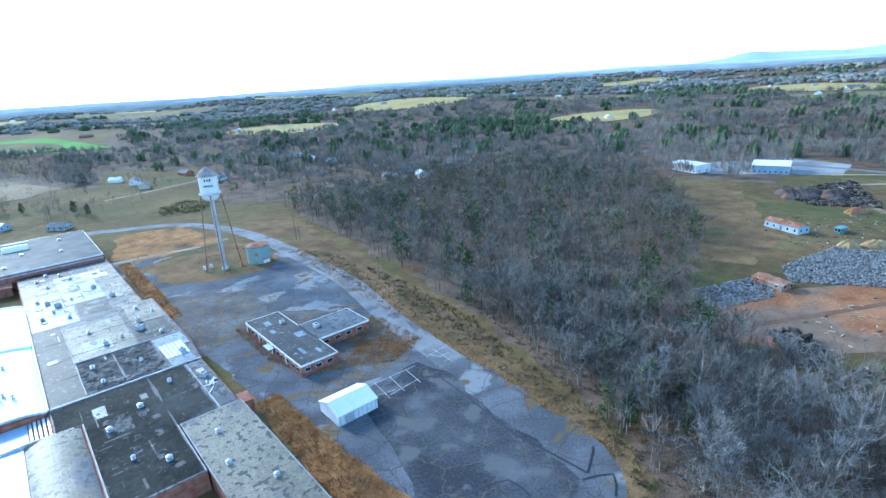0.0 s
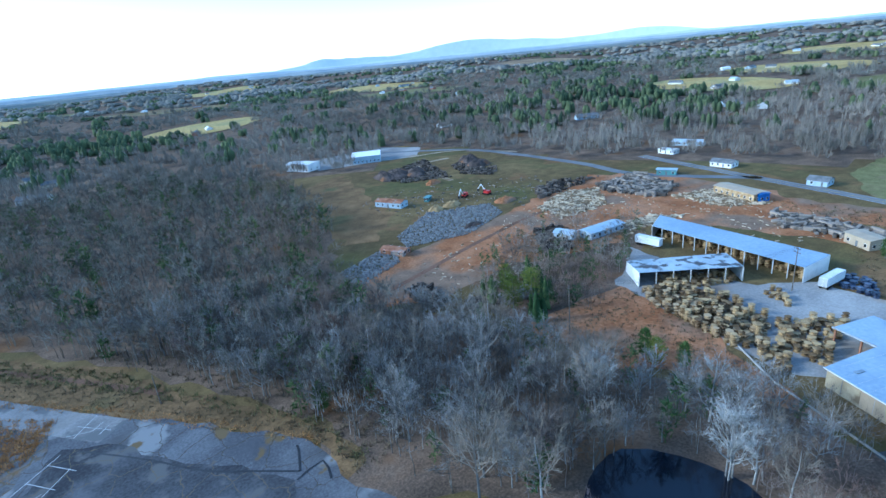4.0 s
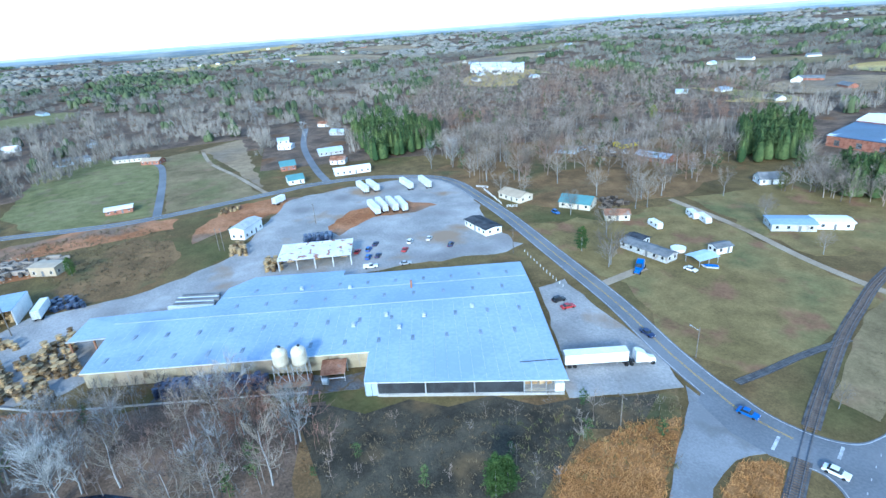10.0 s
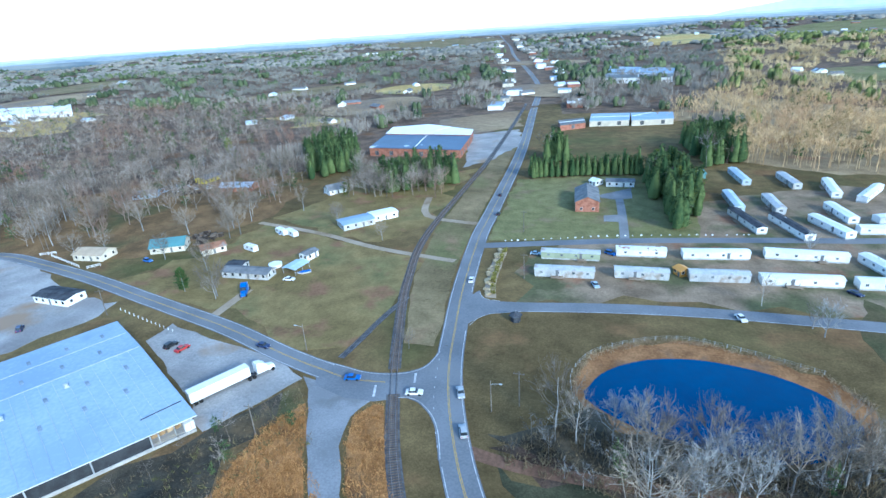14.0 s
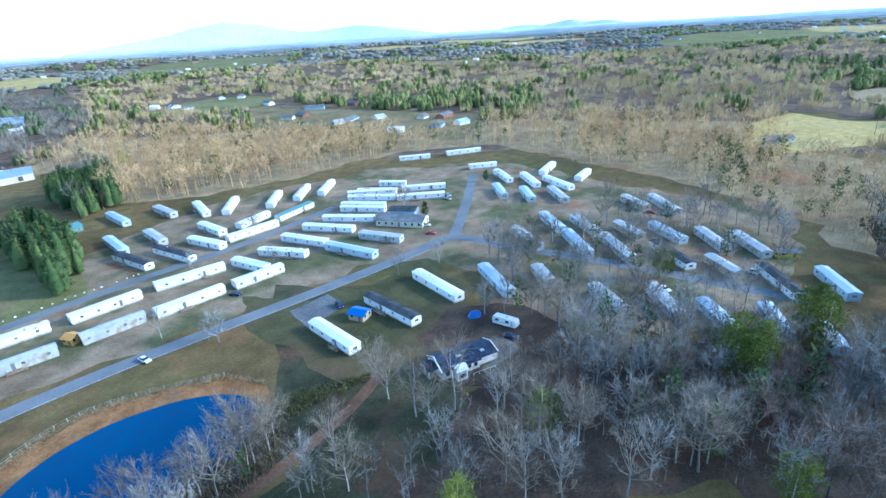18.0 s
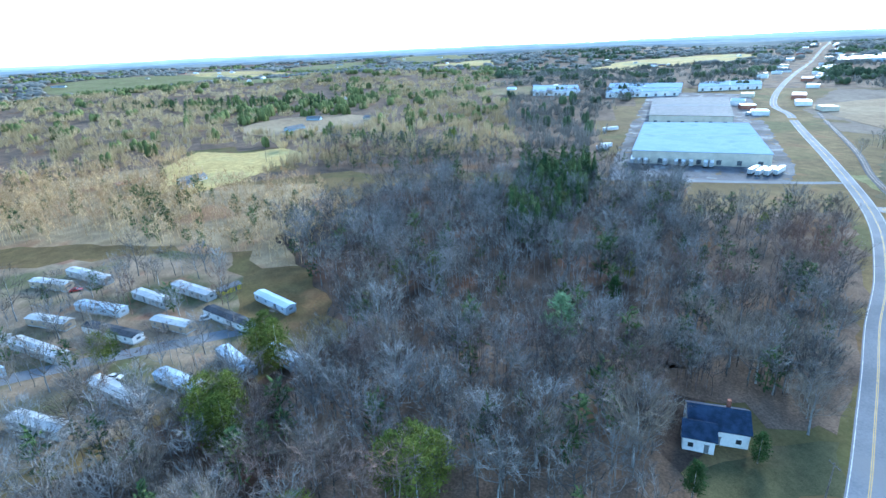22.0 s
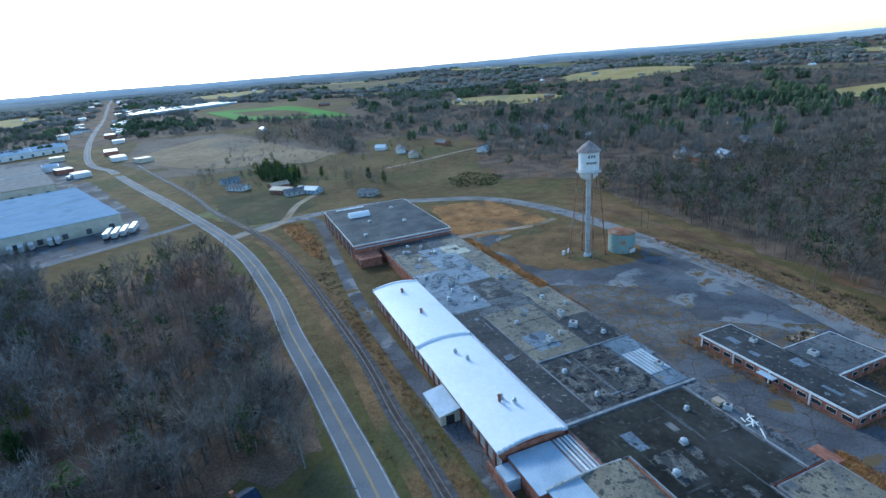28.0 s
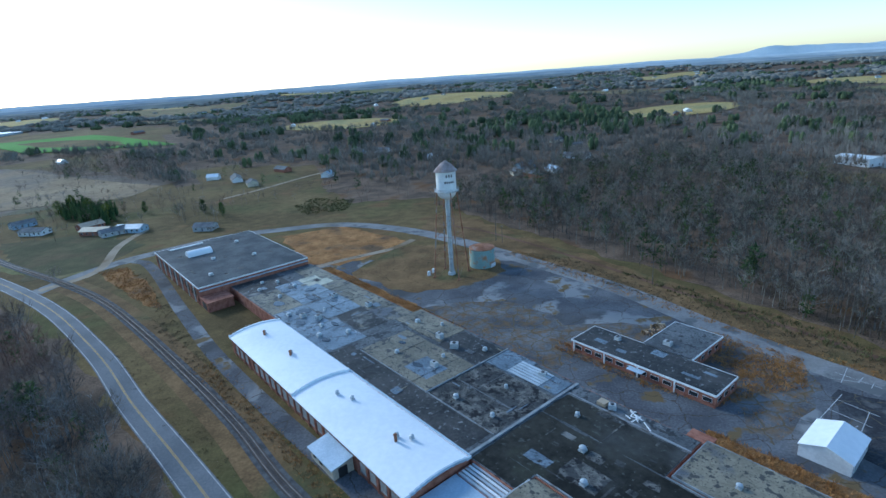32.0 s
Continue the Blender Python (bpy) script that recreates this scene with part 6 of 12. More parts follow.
for x, y in ((-113, 247), (-115, 244)):
    pod = thing("pump_box", "small white pump box under the tower", "pump", x, y)
    part("body", Shape().lathe(0, 0, [(0.7, 0), (0.7, 1.7), (0.3, 2.0)], 10), M_WHITE, pod)
    part("base", Shape().box(0, 0, 0, 1.8, 1.8, 0.2), M_CONCRETE, pod)


def roof_mends(ob, areas, n, seed, mats, z, label):
    """Strips of torn felt, tar and coating laid on a flat roof over the years."""
    rg = random.Random(seed)
    for k, mat in enumerate(mats):
        s = Shape()
        for _ in range(n):
            u0, u1, v0, v1 = rg.choice(areas)
            a, b = rg.choice(((rg.uniform(0.3, 0.9), rg.uniform(0.2, 0.7)), (rg.uniform(1.5, 4), rg.uniform(0.15, 0.4)), (rg.uniform(0.15, 0.35), rg.uniform(1.2, 3.5)), (rg.uniform(0.8, 2.0), rg.uniform(0.6, 1.5))))
            u, v = rg.uniform(u0 + a, u1 - a), rg.uniform(v0 + b, v1 - b)
            h = z + 0.004 * (k + 1) + rg.uniform(0, 0.003)
            m = 6
            ring = [(u + a * p * rg.uniform(0.8, 1.1), v + b * q * rg.uniform(0.8, 1.1)) for p, q in ((-1, -1), (0.1, -1), (1, -0.9), (1, 1), (-0.2, 0.95), (-1, 0.8))]
            s.add([(x, y, h) for x, y in ring], [tuple(range(m))])
        tagged(part("roof_mend", s, mat, ob, label), kind="stuff")


roof_mends(mill, [(-49, 28, 18, 53)] * 3 + [(33, 95, 18, 56)], 26, 5, (M_DARKROOF, M_BLUEPATCH, M_TANROOF, M_GREYROOF), 4.905, "torn felt and tar patches")
roof_mends(mill, [(98, 148, 24, 40), (98, 127, 41, 55)], 16, 6, (M_DARKROOF, M_MOTTLE), 4.81, "tar patches on dark roof")
roof_mends(gym, [(-119, -52, 7, 51)], 14, 7, (M_DARKROOF, M_MOTTLE), 7.83, "tar patches on grey roof")
seams = Shape()
for i in range(9):
    seams.box(-44 + i * 15.4, 36, 4.9, 0.08, 36 if i < 6 else 32, 0.05)
tagged(part("roof_seam", seams, M_GREYROOF, mill, "raised felt seams"), kind="stuff")


# ---- the warehouse and its yard ----
YARD = pose(127, 23, 0, 0, 0, -119)  # x runs along the front, y away from the pond


def yard_thing(name, label, category="building", x=0.0, y=0.0, turn=0.0, group=""):
    ob = new(name)
    ob.matrix_basis = YARD @ pose(x, y, 0, 0, 0, turn)
    return tagged(ob, label, category, group)


M_SKYLIGHT = material("dull_skylight_sheet", (0.14, 0.18, 0.22), (0.24, 0.29, 0.34), 0.5, 0.5, 0.0, vary=0.3)
M_PLANKRAIL = material("pale_plank", (0.3, 0.25, 0.17), (0.5, 0.42, 0.3), 0.6, 0.8, 0.05)
M_TANCLAD = tint(material("tan_cladding", (0.33, 0.27, 0.17), (0.47, 0.4, 0.27), 0.3, 0.7, 0.05), (0.2, 0.15, 0.09), 0.56, 0.1, 0.2)
depot = yard_thing("warehouse", "huge low warehouse with a pale blue metal roof")
# walls stop short of the open canopy and the open loading front
part("wall", Shape().prism([(0, 0.3), (75, 0.3), (75, 4), (123, 4), (123, 48), (62, 48), (62, 52), (31, 52), (24, 44), (24, 31), (0, 29)], 0, 4.9), M_TANCLAD, depot, "cream metal-clad wall")
part("roof", Shape().add([(-0.4, -0.4, 5.0), (75.4, -0.4, 5.0), (75.4, 23, 6.4), (-2, 23, 6.4), (-13, 15.5, 5.7), (-2, 16.5, 5.9), (-13.4, 28.4, 6.2), (24, 31.5, 5.9), (24, 23, 6.4)], [(0, 1, 2, 8, 3, 5), (5, 3, 6, 4), (3, 8, 7, 6)]), M_BLUEROOF, depot, "pale blue sheet-metal roof")
part("roof", Shape().add([(24, 31.5, 5.9), (24, 44.3, 5.3), (30.8, 52.4, 5.0), (62.3, 52.4, 5.0), (62.3, 48.4, 5.15), (123.5, 48.4, 5.15), (123.5, 23, 6.42), (24, 23, 6.42)], [(7, 6, 5, 4, 3, 2, 1, 0)]), M_BLUEROOF, depot, "pale blue sheet-metal roof")
part("roof", Shape().add([(75.3, -12.4, 4.3), (123.6, -17.4, 4.1), (123.5, 23, 6.41), (75.3, 23, 6.41)], [(0, 1, 2, 3)]), M_BLUEROOF, depot, "pale blue sheet-metal roof")
part("eave", Shape().box(37.5, -0.4, 4.8, 76, 0.14, 0.22).box(99.4, -14.95, 4.02, 48.6, 0.12, 0.16, math.radians(-5.9)), M_WHITE, depot)
part("ridge_cap", Shape().box(60, 23, 6.42, 126, 0.35, 0.08), M_GALV, depot)
part("roof_seam", Shape().box(74, 36, 5.82, 98, 0.2, 0.09), M_GALV, depot)
for i in range(40):
    part("roof_rib", Shape().add([(i * 3.05 + 1, -0.3 if i < 25 else -11.5 - (i - 24) * 0.32, 5.02 if i < 25 else 4.4), (i * 3.05 + 1.06, -0.3 if i < 25 else -11.5 - (i - 24) * 0.32, 5.02 if i < 25 else 4.4), (i * 3.05 + 1.06, 22.9, 6.43), (i * 3.05 + 1, 22.9, 6.43)], [(0, 1, 2, 3)]), M_GALV, depot)
for row, (q, z0) in enumerate(((4.5, 5.34), (15, 6.0), (29, 6.14), (40, 5.6))):
    for i in range(13):
        p = 4 + i * 9.2 + (row % 2) * 3
        if (row == 2 and p < 25) or (row == 3 and p < 31) or p > 121:
            continue
        gap(depot, "skylight", ("roof_skylight",), lambda: Shape().box(0, 0, 0, 0.9, 2.4, 0.1), M_SKYLIGHT, pose(p, q, z0))
for p, q, z in ((83, 9, 5.8), (90, 14, 6.1), (79, 16, 6.1), (70, 12, 5.8), (104, 17, 6.2), (66, 36, 5.9), (50, 38, 5.8)):
    roof_fan(depot, p, q, z, 0.55)
part("stack", Shape().tube((86, 33, 5.6), (86, 33, 8.6), 0.3, 0.3, 10), M_RUST, depot)
# open loading front under the south bay
M_MESH = material("black_mesh_curtain", (0.014, 0.016, 0.02), (0.04, 0.044, 0.05), 0.4, 0.7, 0.05)
FRONT = math.radians(-5.9)


def front_q(p):
    return -12.25 - (p - 75.3) * 0.1036


for i in range(4):
    p0 = 78.2 + i * 11.7
    part("column", Shape().box(p0, front_q(p0) - 0.05, 0, 0.24, 0.24, 4.1), M_GALV, depot)
    if i < 3:
        part("curtain", Shape().box(p0 + 5.85, front_q(p0 + 5.85), 0.75 - 0.12 * (i == 0), 11.4, 0.1, 3.25, FRONT), M_MESH, depot, "black mesh curtain across the loading bay")
        part("curtain_hem", Shape().box(p0 + 5.85, front_q(p0 + 5.85) - 0.12, 0.7, 11.4, 0.08, 0.1, FRONT), M_AGED, depot)
part("base_wall", Shape().box(100.5, front_q(100.5) - 0.16, 0, 44.6, 0.3, 0.68, FRONT), M_CONCRETE, depot, "low stained concrete base wall")
part("side_panel", Shape().box(75.2, -4, 0, 0.25, 16, 4.5), M_BLUEGREY, depot)
for i in range(2):
    part("end_panel", Shape().box(76.1 + i * 1.35, front_q(76), 0.1, 1.25, 0.12, 4.0), M_BLUEGREY, depot, "grey-blue translucent end panel")
part("dock", Shape().prism([(78, -11.6), (122.9, -16.4), (122.9, 3.9), (78, 3.9)], 0, 0.66), M_CONCRETE, depot)
# Dark panel added to stand for the unlit inside of the open bay.
part("inner_wall", Shape().box(118.2, -9.5, 0.66, 9.4, 0.2, 4.0), M_DARK, depot)
for i in range(3):
    part("dock_post", Shape().box(115 + i * 3.4, front_q(115 + i * 3.4), 0.66, 0.16, 0.16, 3.5), M_GALV, depot)
for i in range(2):
    part("dock_rail", Shape().box(116.3, front_q(116.3) - 0.05, 1.1 + 0.5 * i, 4.6, 0.07, 0.1, FRONT), M_PLANKRAIL, depot)
for i in range(4):
    part("crate", Shape().box(114.6 + i * 1.7, -12.6 - 0.2 * i, 0.66, 1.3, 1.2, 0.9 + 0.5 * (i % 3), 0.1 * i), M_WOOD, depot, "tall wooden crate on the dock")
part("dock_box", Shape().box(121.6, front_q(121.6) + 0.9, 0.66, 2.2, 1.6, 2.3).box(121.6, front_q(121.6) + 0.05, 1.9, 0.5, 0.06, 0.6), M_WHITE, depot)
part("side_wall", Shape().box(123.2, 22, 0, 0.3, 52, 4.2), M_AGED, depot)
# canopy of the north end
for p, q in ((-12.6, 16), (-12.6, 27.8), (-6, 16.6)):
    part("column", Shape().box(p, q, 0, 0.4, 0.4, 5.7), M_RUST, depot)
part("eave", Shape().box(-7.2, 15.9, 5.4, 12.2, 0.2, 0.4, math.radians(5)), M_GALV, depot)
for i in range(10):
    part("wall_seam", Shape().box(4 + i * 7.6, 0.22, 0.05, 0.12, 0.12, 4.7), M_CONCRETE, depot)
for p in (12, 31, 49):
    part("wall_panel", Shape().box(p, 0.24, 0.1, 7, 0.1, 4.4), P_TAN, depot)

# two feed silos on legs
for p in (53.5, 58.3):
    silo = yard_thing("silo", "cream fibreglass silo on a steel frame", "silo", p, -4.2, 0, "pair of silos")
    part("hopper", Shape().lathe(0, 0, [(0.25, 3.2), (1.9, 6.2), (1.95, 6.4), (1.95, 9.2), (1.6, 10.1), (0.7, 10.7), (0.4, 10.9)], 20), material("cream_shell" if p < 55 else "cream_shell_old", (0.48, 0.42, 0.31), (0.64, 0.58, 0.45), 0.5, 0.6, 0.03), silo)
    part("hatch", Shape().lathe(0.3, 0, [(0.4, 10.85), (0.4, 11.1), (0.1, 11.2)], 10), M_DARK, silo)
    for a in (-1, 1):
        for b in (-1, 1):
            leg = part("leg", Shape().tube((a * 1.9, b * 1.9, 0), (a * 1.7, b * 1.7, 6.6), 0.12, 0.12, 6), M_AGED, silo)
    part("brace", Shape().tube((-1.9, -1.9, 0.5), (1.7, -1.7, 5.5), 0.06, 0.06, 5).tube((1.9, -1.9, 0.5), (-1.7, -1.7, 5.5), 0.06, 0.06, 5).tube((-1.7, -1.75, 5.6), (1.7, -1.75, 5.6), 0.08, 0.08, 5), M_AGED, silo)
    part("base_wall", Shape().box(0, -0.6, 0, 4.6, 3.2, 1.6), M_RUST, silo)
    part("ladder", Shape().tube((1.98, 0.3, 2), (1.98, 0.3, 10), 0.04, 0.04, 4).tube((1.98, -0.3, 2), (1.98, -0.3, 10), 0.04, 0.04, 4), M_GALV, silo)
binbox = yard_thing("hopper_shed", "rusty red lean-to beside the silos", "shed", 66, -3)
part("roof", Shape().add([(-3, -2.6, 2.4), (3.4, -2.6, 2.4), (3.4, 2.4, 3.6), (-3, 2.4, 3.6), (-3, -2.6, 2.5), (3.4, -2.6, 2.5), (3.4, 2.4, 3.7), (-3, 2.4, 3.7)], [(3, 2, 1, 0), (4, 5, 6, 7), (0, 1, 5, 4), (1, 2, 6, 5), (2, 3, 7, 6), (3, 0, 4, 7)]), M_RUST, binbox)
for a in (-2.8, 3.2):
    for b in (-2.4, 2.2):
        part("post", Shape().box(a, b, 0, 0.18, 0.18, 2.5 if b < 0 else 3.5), M_AGED, binbox)
part("rail", Shape().box(0.2, -2.5, 1.2, 6, 0.1, 0.12), M_WHITE, binbox)
part("duct", Shape().tube((-2.4, -2.9, 0.9), (-1.0, -3.1, 0.9), 0.9, 0.9, 14), M_AGED, binbox)
fence = yard_thing("low_wall", "low concrete kerb wall above the pond", "wall", 20, -9)
part("wall", Shape().box(7.5, 0, 0, 65, 0.25, 0.5), M_CONCRETE, fence)
part("wall", Shape().box(-38.6, 3.2, 0, 28, 0.25, 0.5, math.radians(-13)), M_CONCRETE, fence)


for i in range(6):
    bundle = yard_thing("sheet_bundle", "bundle of long " + ("white" if i % 2 == 0 else "dark grey") + " metal sheets on blocks", "metal sheets", 11 + 0.7 * (i % 2), 41.8 + i * 1.55, -4, "bundles of long sheets")
    part("sheets", Shape().box(0, 0, 0.3, 15.5 - 1.1 * (i % 3), 1.25, 0.9 + 0.25 * (i % 2)), M_WHITE if i % 2 == 0 else M_GREYSHINGLE, bundle)
    for a in (-5.5, 0, 5.5):
        part("block", Shape().box(a, 0, 0, 0.3, 1.3, 0.31), M_POLE, bundle)


M_STREAKED = tint(material("streaked_grey_metal", (0.3, 0.36, 0.42), (0.46, 0.52, 0.58), 0.15, 0.7, 0.05), (0.06, 0.06, 0.065), 0.53, 0.08, 0.25)


def open_shed(name, corners, tall_a, tall_b, label, posts, roof):
    """A long open-fronted shed; corners: back ends a, b, then front b, a. The roof falls to the back."""
    (ax, ay), (bx, by), (cx, cy), (dx, dy) = corners
    ob = thing(name, label, "shed")
    pts = [(ax, ay, tall_a), (bx, by, tall_a), (cx, cy, tall_b), (dx, dy, tall_b)]
    part("roof", Shape().add(pts + [(x, y, z + 0.14) for x, y, z in pts], [(3, 2, 1, 0), (4, 5, 6, 7), (0, 1, 5, 4), (1, 2, 6, 5), (2, 3, 7, 6), (3, 0, 4, 7)]), roof, ob)
    back = Shape().add([(ax, ay, 0), (bx, by, 0), (bx, by, tall_a), (ax, ay, tall_a)], [(0, 1, 2, 3)])
    d = Vector((dx - ax, dy - ay)).normalized() * 0.2
    part("back_wall", Shape().add([(ax, ay, 0), (bx, by, 0), (bx, by, tall_a), (ax, ay, tall_a), (ax + d.x, ay + d.y, 0), (bx + d.x, by + d.y, 0), (bx + d.x, by + d.y, tall_a), (ax + d.x, ay + d.y, tall_a)], [(0, 1, 2, 3), (7, 6, 5, 4), (0, 4, 5, 1), (3, 2, 6, 7), (0, 3, 7, 4), (1, 5, 6, 2)]), M_WHITE, ob)
    for (px, py), (qx, qy) in (((ax, ay), (dx, dy)), ((bx, by), (cx, cy))):
        w = Vector((bx - ax, by - ay)).normalized() * 0.15
        part("end_wall", Shape().add([(px - w.x, py - w.y, 0), (qx - w.x, qy - w.y, 0), (qx - w.x, qy - w.y, tall_b), (px - w.x, py - w.y, tall_a), (px + w.x, py + w.y, 0), (qx + w.x, qy + w.y, 0), (qx + w.x, qy + w.y, tall_b), (px + w.x, py + w.y, tall_a)], [(0, 1, 2, 3), (7, 6, 5, 4), (3, 2, 6, 7), (0, 4, 5, 1), (0, 3, 7, 4), (1, 5, 6, 2)]), M_WHITE, ob)
    for i in range(posts + 1):
        t = i / posts
        part("post", Shape().box(dx + (cx - dx) * t, dy + (cy - dy) * t, 0, 0.3, 0.3, tall_b), M_AGED, ob)
    return ob


open_shed("reel_shed", [(211, 107), (199, 41), (184, 44), (197, 103)], 5.6, 5.4, "long open reel shed with a pale metal roof", 12, M_BLUEROOF)
open_shed("reel_shed", [(186, 69), (160, 93), (151, 83), (175, 59)], 4.2, 5.2, "open-fronted reel shed with streaked roof", 6, M_STREAKED)
pallet = yard_thing("pallet_shed", "open pallet shed under rust-streaked white roofing", "shed", 48, 74, 3)
part("roof", Shape().add([(-14, -7, 4.4), (14, -7, 4.4), (14, 7, 5.6), (-14, 7, 5.6), (-14, -7, 4.55), (14, -7, 4.55), (14, 7, 5.75), (-14, 7, 5.75)], [(3, 2, 1, 0), (4, 5, 6, 7), (0, 1, 5, 4), (1, 2, 6, 5), (2, 3, 7, 6), (3, 0, 4, 7)]), M_RUSTWHITE, pallet)
for i in range(5):
    part("post", Shape().box(-13.6 + i * 6.8, -6.6, 0, 0.4, 0.4, 4.4), M_AGED, pallet)
    part("post", Shape().box(-13.6 + i * 6.8, 6.6, 0, 0.4, 0.4, 5.5), M_AGED, pallet)
part("back_wall", Shape().box(0, 6.8, 0, 27, 0.2, 5.3), M_OFFWHITE, pallet)
for i in range(7):
    part("crate", Shape().box(-11 + i * 3.5, 3 + (i % 3), 0, 2.4, 2.4, 1.6 + (i % 2)), M_WOOD, pallet, "large wooden crate")

# cable reels, in piles; the front ones stand singly
REEL = reel_mesh()


def reel_pile(name, poly, count, seed, mat, label, tiers=3, single=0):
    """Reels strewn over an outline and stacked up to some tiers; single: how many are things of their own."""
    rg = random.Random(seed)
    xs, ys = [p[0] for p in poly], [p[1] for p in poly]
    rest, made, tries = Shape(), [], 0
    while len(made) < count and tries < count * 60:
        tries += 1
        x, y = rg.uniform(min(xs), max(xs)), rg.uniform(min(ys), max(ys))
        if not inside(np.array([x]), np.array([y]), poly)[0] or any((x - a) ** 2 + (y - b) ** 2 < 3.4 for a, b in made):
            continue
        made.append((x, y))
        for k in range(rg.randint(1, tiers)):
            size = rg.uniform(0.85, 1.15)
            m = pose(x + rg.uniform(-0.15, 0.15), y + rg.uniform(-0.15, 0.15), 0.07 + k * 0.92, 0, 0, rg.uniform(0, 90)) @ Matrix.Diagonal((size, size, 1, 1))
            if single > 0:
                single -= 1
                ob = part("cable_reel", kept(("cable_reel", mat.name), reel_mesh), mat)
                ob.matrix_basis = m
                tagged(ob, "empty wooden cable reel in a stack", "cable reel", "reels in the yard")
            else:
                rest.add([m @ Vector(v) for v in REEL.v], REEL.f)
    if rest.v:
        tagged(part(name, rest, mat), label, "cable reels", kind="stuff")


M_REEL = material("reel_wood", (0.14, 0.09, 0.045), (0.46, 0.33, 0.17), 0.4, 0.85, 0.05, island=0.5)
M_REEL_ONE = material("single_reel_wood", (0.15, 0.1, 0.055), (0.45, 0.33, 0.19), 0.4, 0.85, 0.05, vary=0.5)
M_DRUM = material("dark_blue_reel", (0.012, 0.02, 0.05), (0.1, 0.12, 0.18), 0.5, 0.5, 0.0, island=0.5)

M_FACTORY = tint(material("patched_blue_roof", (0.035, 0.06, 0.115), (0.06, 0.095, 0.165), 0.05, 0.5, 0.05), (0.6, 0.62, 0.64), 0.64, 0.02, 0.05)


def flat_hall(name, poly, tall, wall, roof, label):
    """A large plain hall: walls with dock doors, a low roof and vents."""
    poly = outline(poly)
    base = float(rise(*poly[0]))
    ob = thing(name, label, "industrial building", z=base)
    part("wall", Shape().prism(poly, -2, tall), wall, ob)
    cx, cy = sum(p[0] for p in poly) / len(poly), sum(p[1] for p in poly) / len(poly)
    big = [(cx + (x - cx) * 1.01, cy + (y - cy) * 1.01) for x, y in poly]
    part("roof", Shape().prism(big, tall, tall + 0.35), roof, ob)
    a, c = Vector(poly[0]), Vector(poly[2 if len(poly) > 2 else 1])
    mids = [((Vector(p) + Vector(q)) / 2, Vector(q) - Vector(p)) for p, q in zip(poly, poly[1:] + poly[:1])]
    mids.sort(key=lambda e: -e[1].length)
    (m0, d0), (m1, d1) = mids[0], mids[1]
    line = m1 - m0
    part("ridge_cap", Shape().tube((m0.x, m0.y, tall + 0.36), (m1.x, m1.y, tall + 0.36), 0.35, 0.35, 4), M_WHITE, ob)
    for p, q in zip(poly, poly[1:] + poly[:1]):
        p, q = Vector(p), Vector(q)
        n = int((q - p).length / 12)
        for i in range(min(n, 10)):
            e = p + (q - p) * ((i + 0.5) / n)
            s = Vector(((q - p).y, -(q - p).x)).normalized() * 0.06
            part("dock_door", Shape().box(e.x + s.x, e.y + s.y, 0.8, 3.0, 0.25, 3.2, math.atan2((q - p).y, (q - p).x)), M_GREYROOF, ob)
    return ob


# trailer park
mobile_home(-25.7, -191.9, -178, 22.1, "green")
mobile_home(-24.8, -176.0, -177, 21.4, "aged")
mobile_home(-51.5, -198.5, -177, 17.5, "rusty")
mobile_home(-51.0, -179.0, -178, 18.5, "aged")
mobile_home(-77.5, -200.0, -173, 23.2, "white")
mobile_home(-75.8, -180.8, -175, 19.1, "aged")
mobile_home(-107.5, -203.3, 178, 26.0, "white")
mobile_home(-100.3, -181.2, -176, 23.5, "white")
mobile_home(-128.7, -195.5, 108, 19.1, "white")
mobile_home(-126.2, -182.6, -176, 19.9, "white")
mobile_home(-143.9, -197.5, 123, 22.1, "rusty")
mobile_home(-157.4, -203.8, 112, 24.5, "white")
mobile_home(-172.9, -209.2, 122, 26.0, "white")
mobile_home(-164.7, -177.3, 107, 25.6, "blue")
mobile_home(-187.0, -213.7, 129, 25.6, "white")
mobile_home(-200.3, -220.7, 126, 23.7, "white")
mobile_home(-182.5, -180.4, 114, 20.6, "aged")
mobile_home(-214.8, -233.9, 132, 26.0, "rusty")
mobile_home(-224.6, -242.2, 128, 22.8, "rusty")
mobile_home(-240.1, -248.3, 128, 16.0, "white")
mobile_home(-94.9, -267.2, 93, 26.0, "blue")
mobile_home(-95.4, -239.7, 105, 26.0, "dark")
mobile_home(-111.1, -264.4, 93, 21.6, "aged")
mobile_home(-110.6, -234.2, 106, 26.0, "dark")
mobile_home(-125.4, -236.3, 109, 22.0, "white")
mobile_home(-134.3, -254.2, 98, 21.0, "white")
mobile_home(-146.7, -234.8, -174, 26.0, "white")
mobile_home(-153.7, -250.3, -159, 19.6, "white")
mobile_home(-174.9, -246.8, -161, 24.6, "teal")
mobile_home(-105.5, -312.4, 96, 26.0, "blue")
mobile_home(-127.3, -305.5, 96, 22.9, "aged")
mobile_home(-142.5, -292.8, 83, 26.0, "white")
mobile_home(-156.0, -285.3, -123, 25.9, "white")
mobile_home(-177.7, -276.5, -127, 26.0, "white")
mobile_home(-194.8, -276.1, -132, 26.0, "rusty")
mobile_home(-209.7, -273.7, -135, 26.0, "white")
mobile_home(-123.2, -122.4, 92, 22.2, "white")
mobile_home(-145.4, -123.1, 92, 24.6, "dark")
mobile_home(-166.9, -124.8, 84, 26.0, "white")
mobile_home(-222.4, -130.5, 66, 24.5, "white")
mobile_home(-183.8, -112.3, 66, 24.5, "blue")
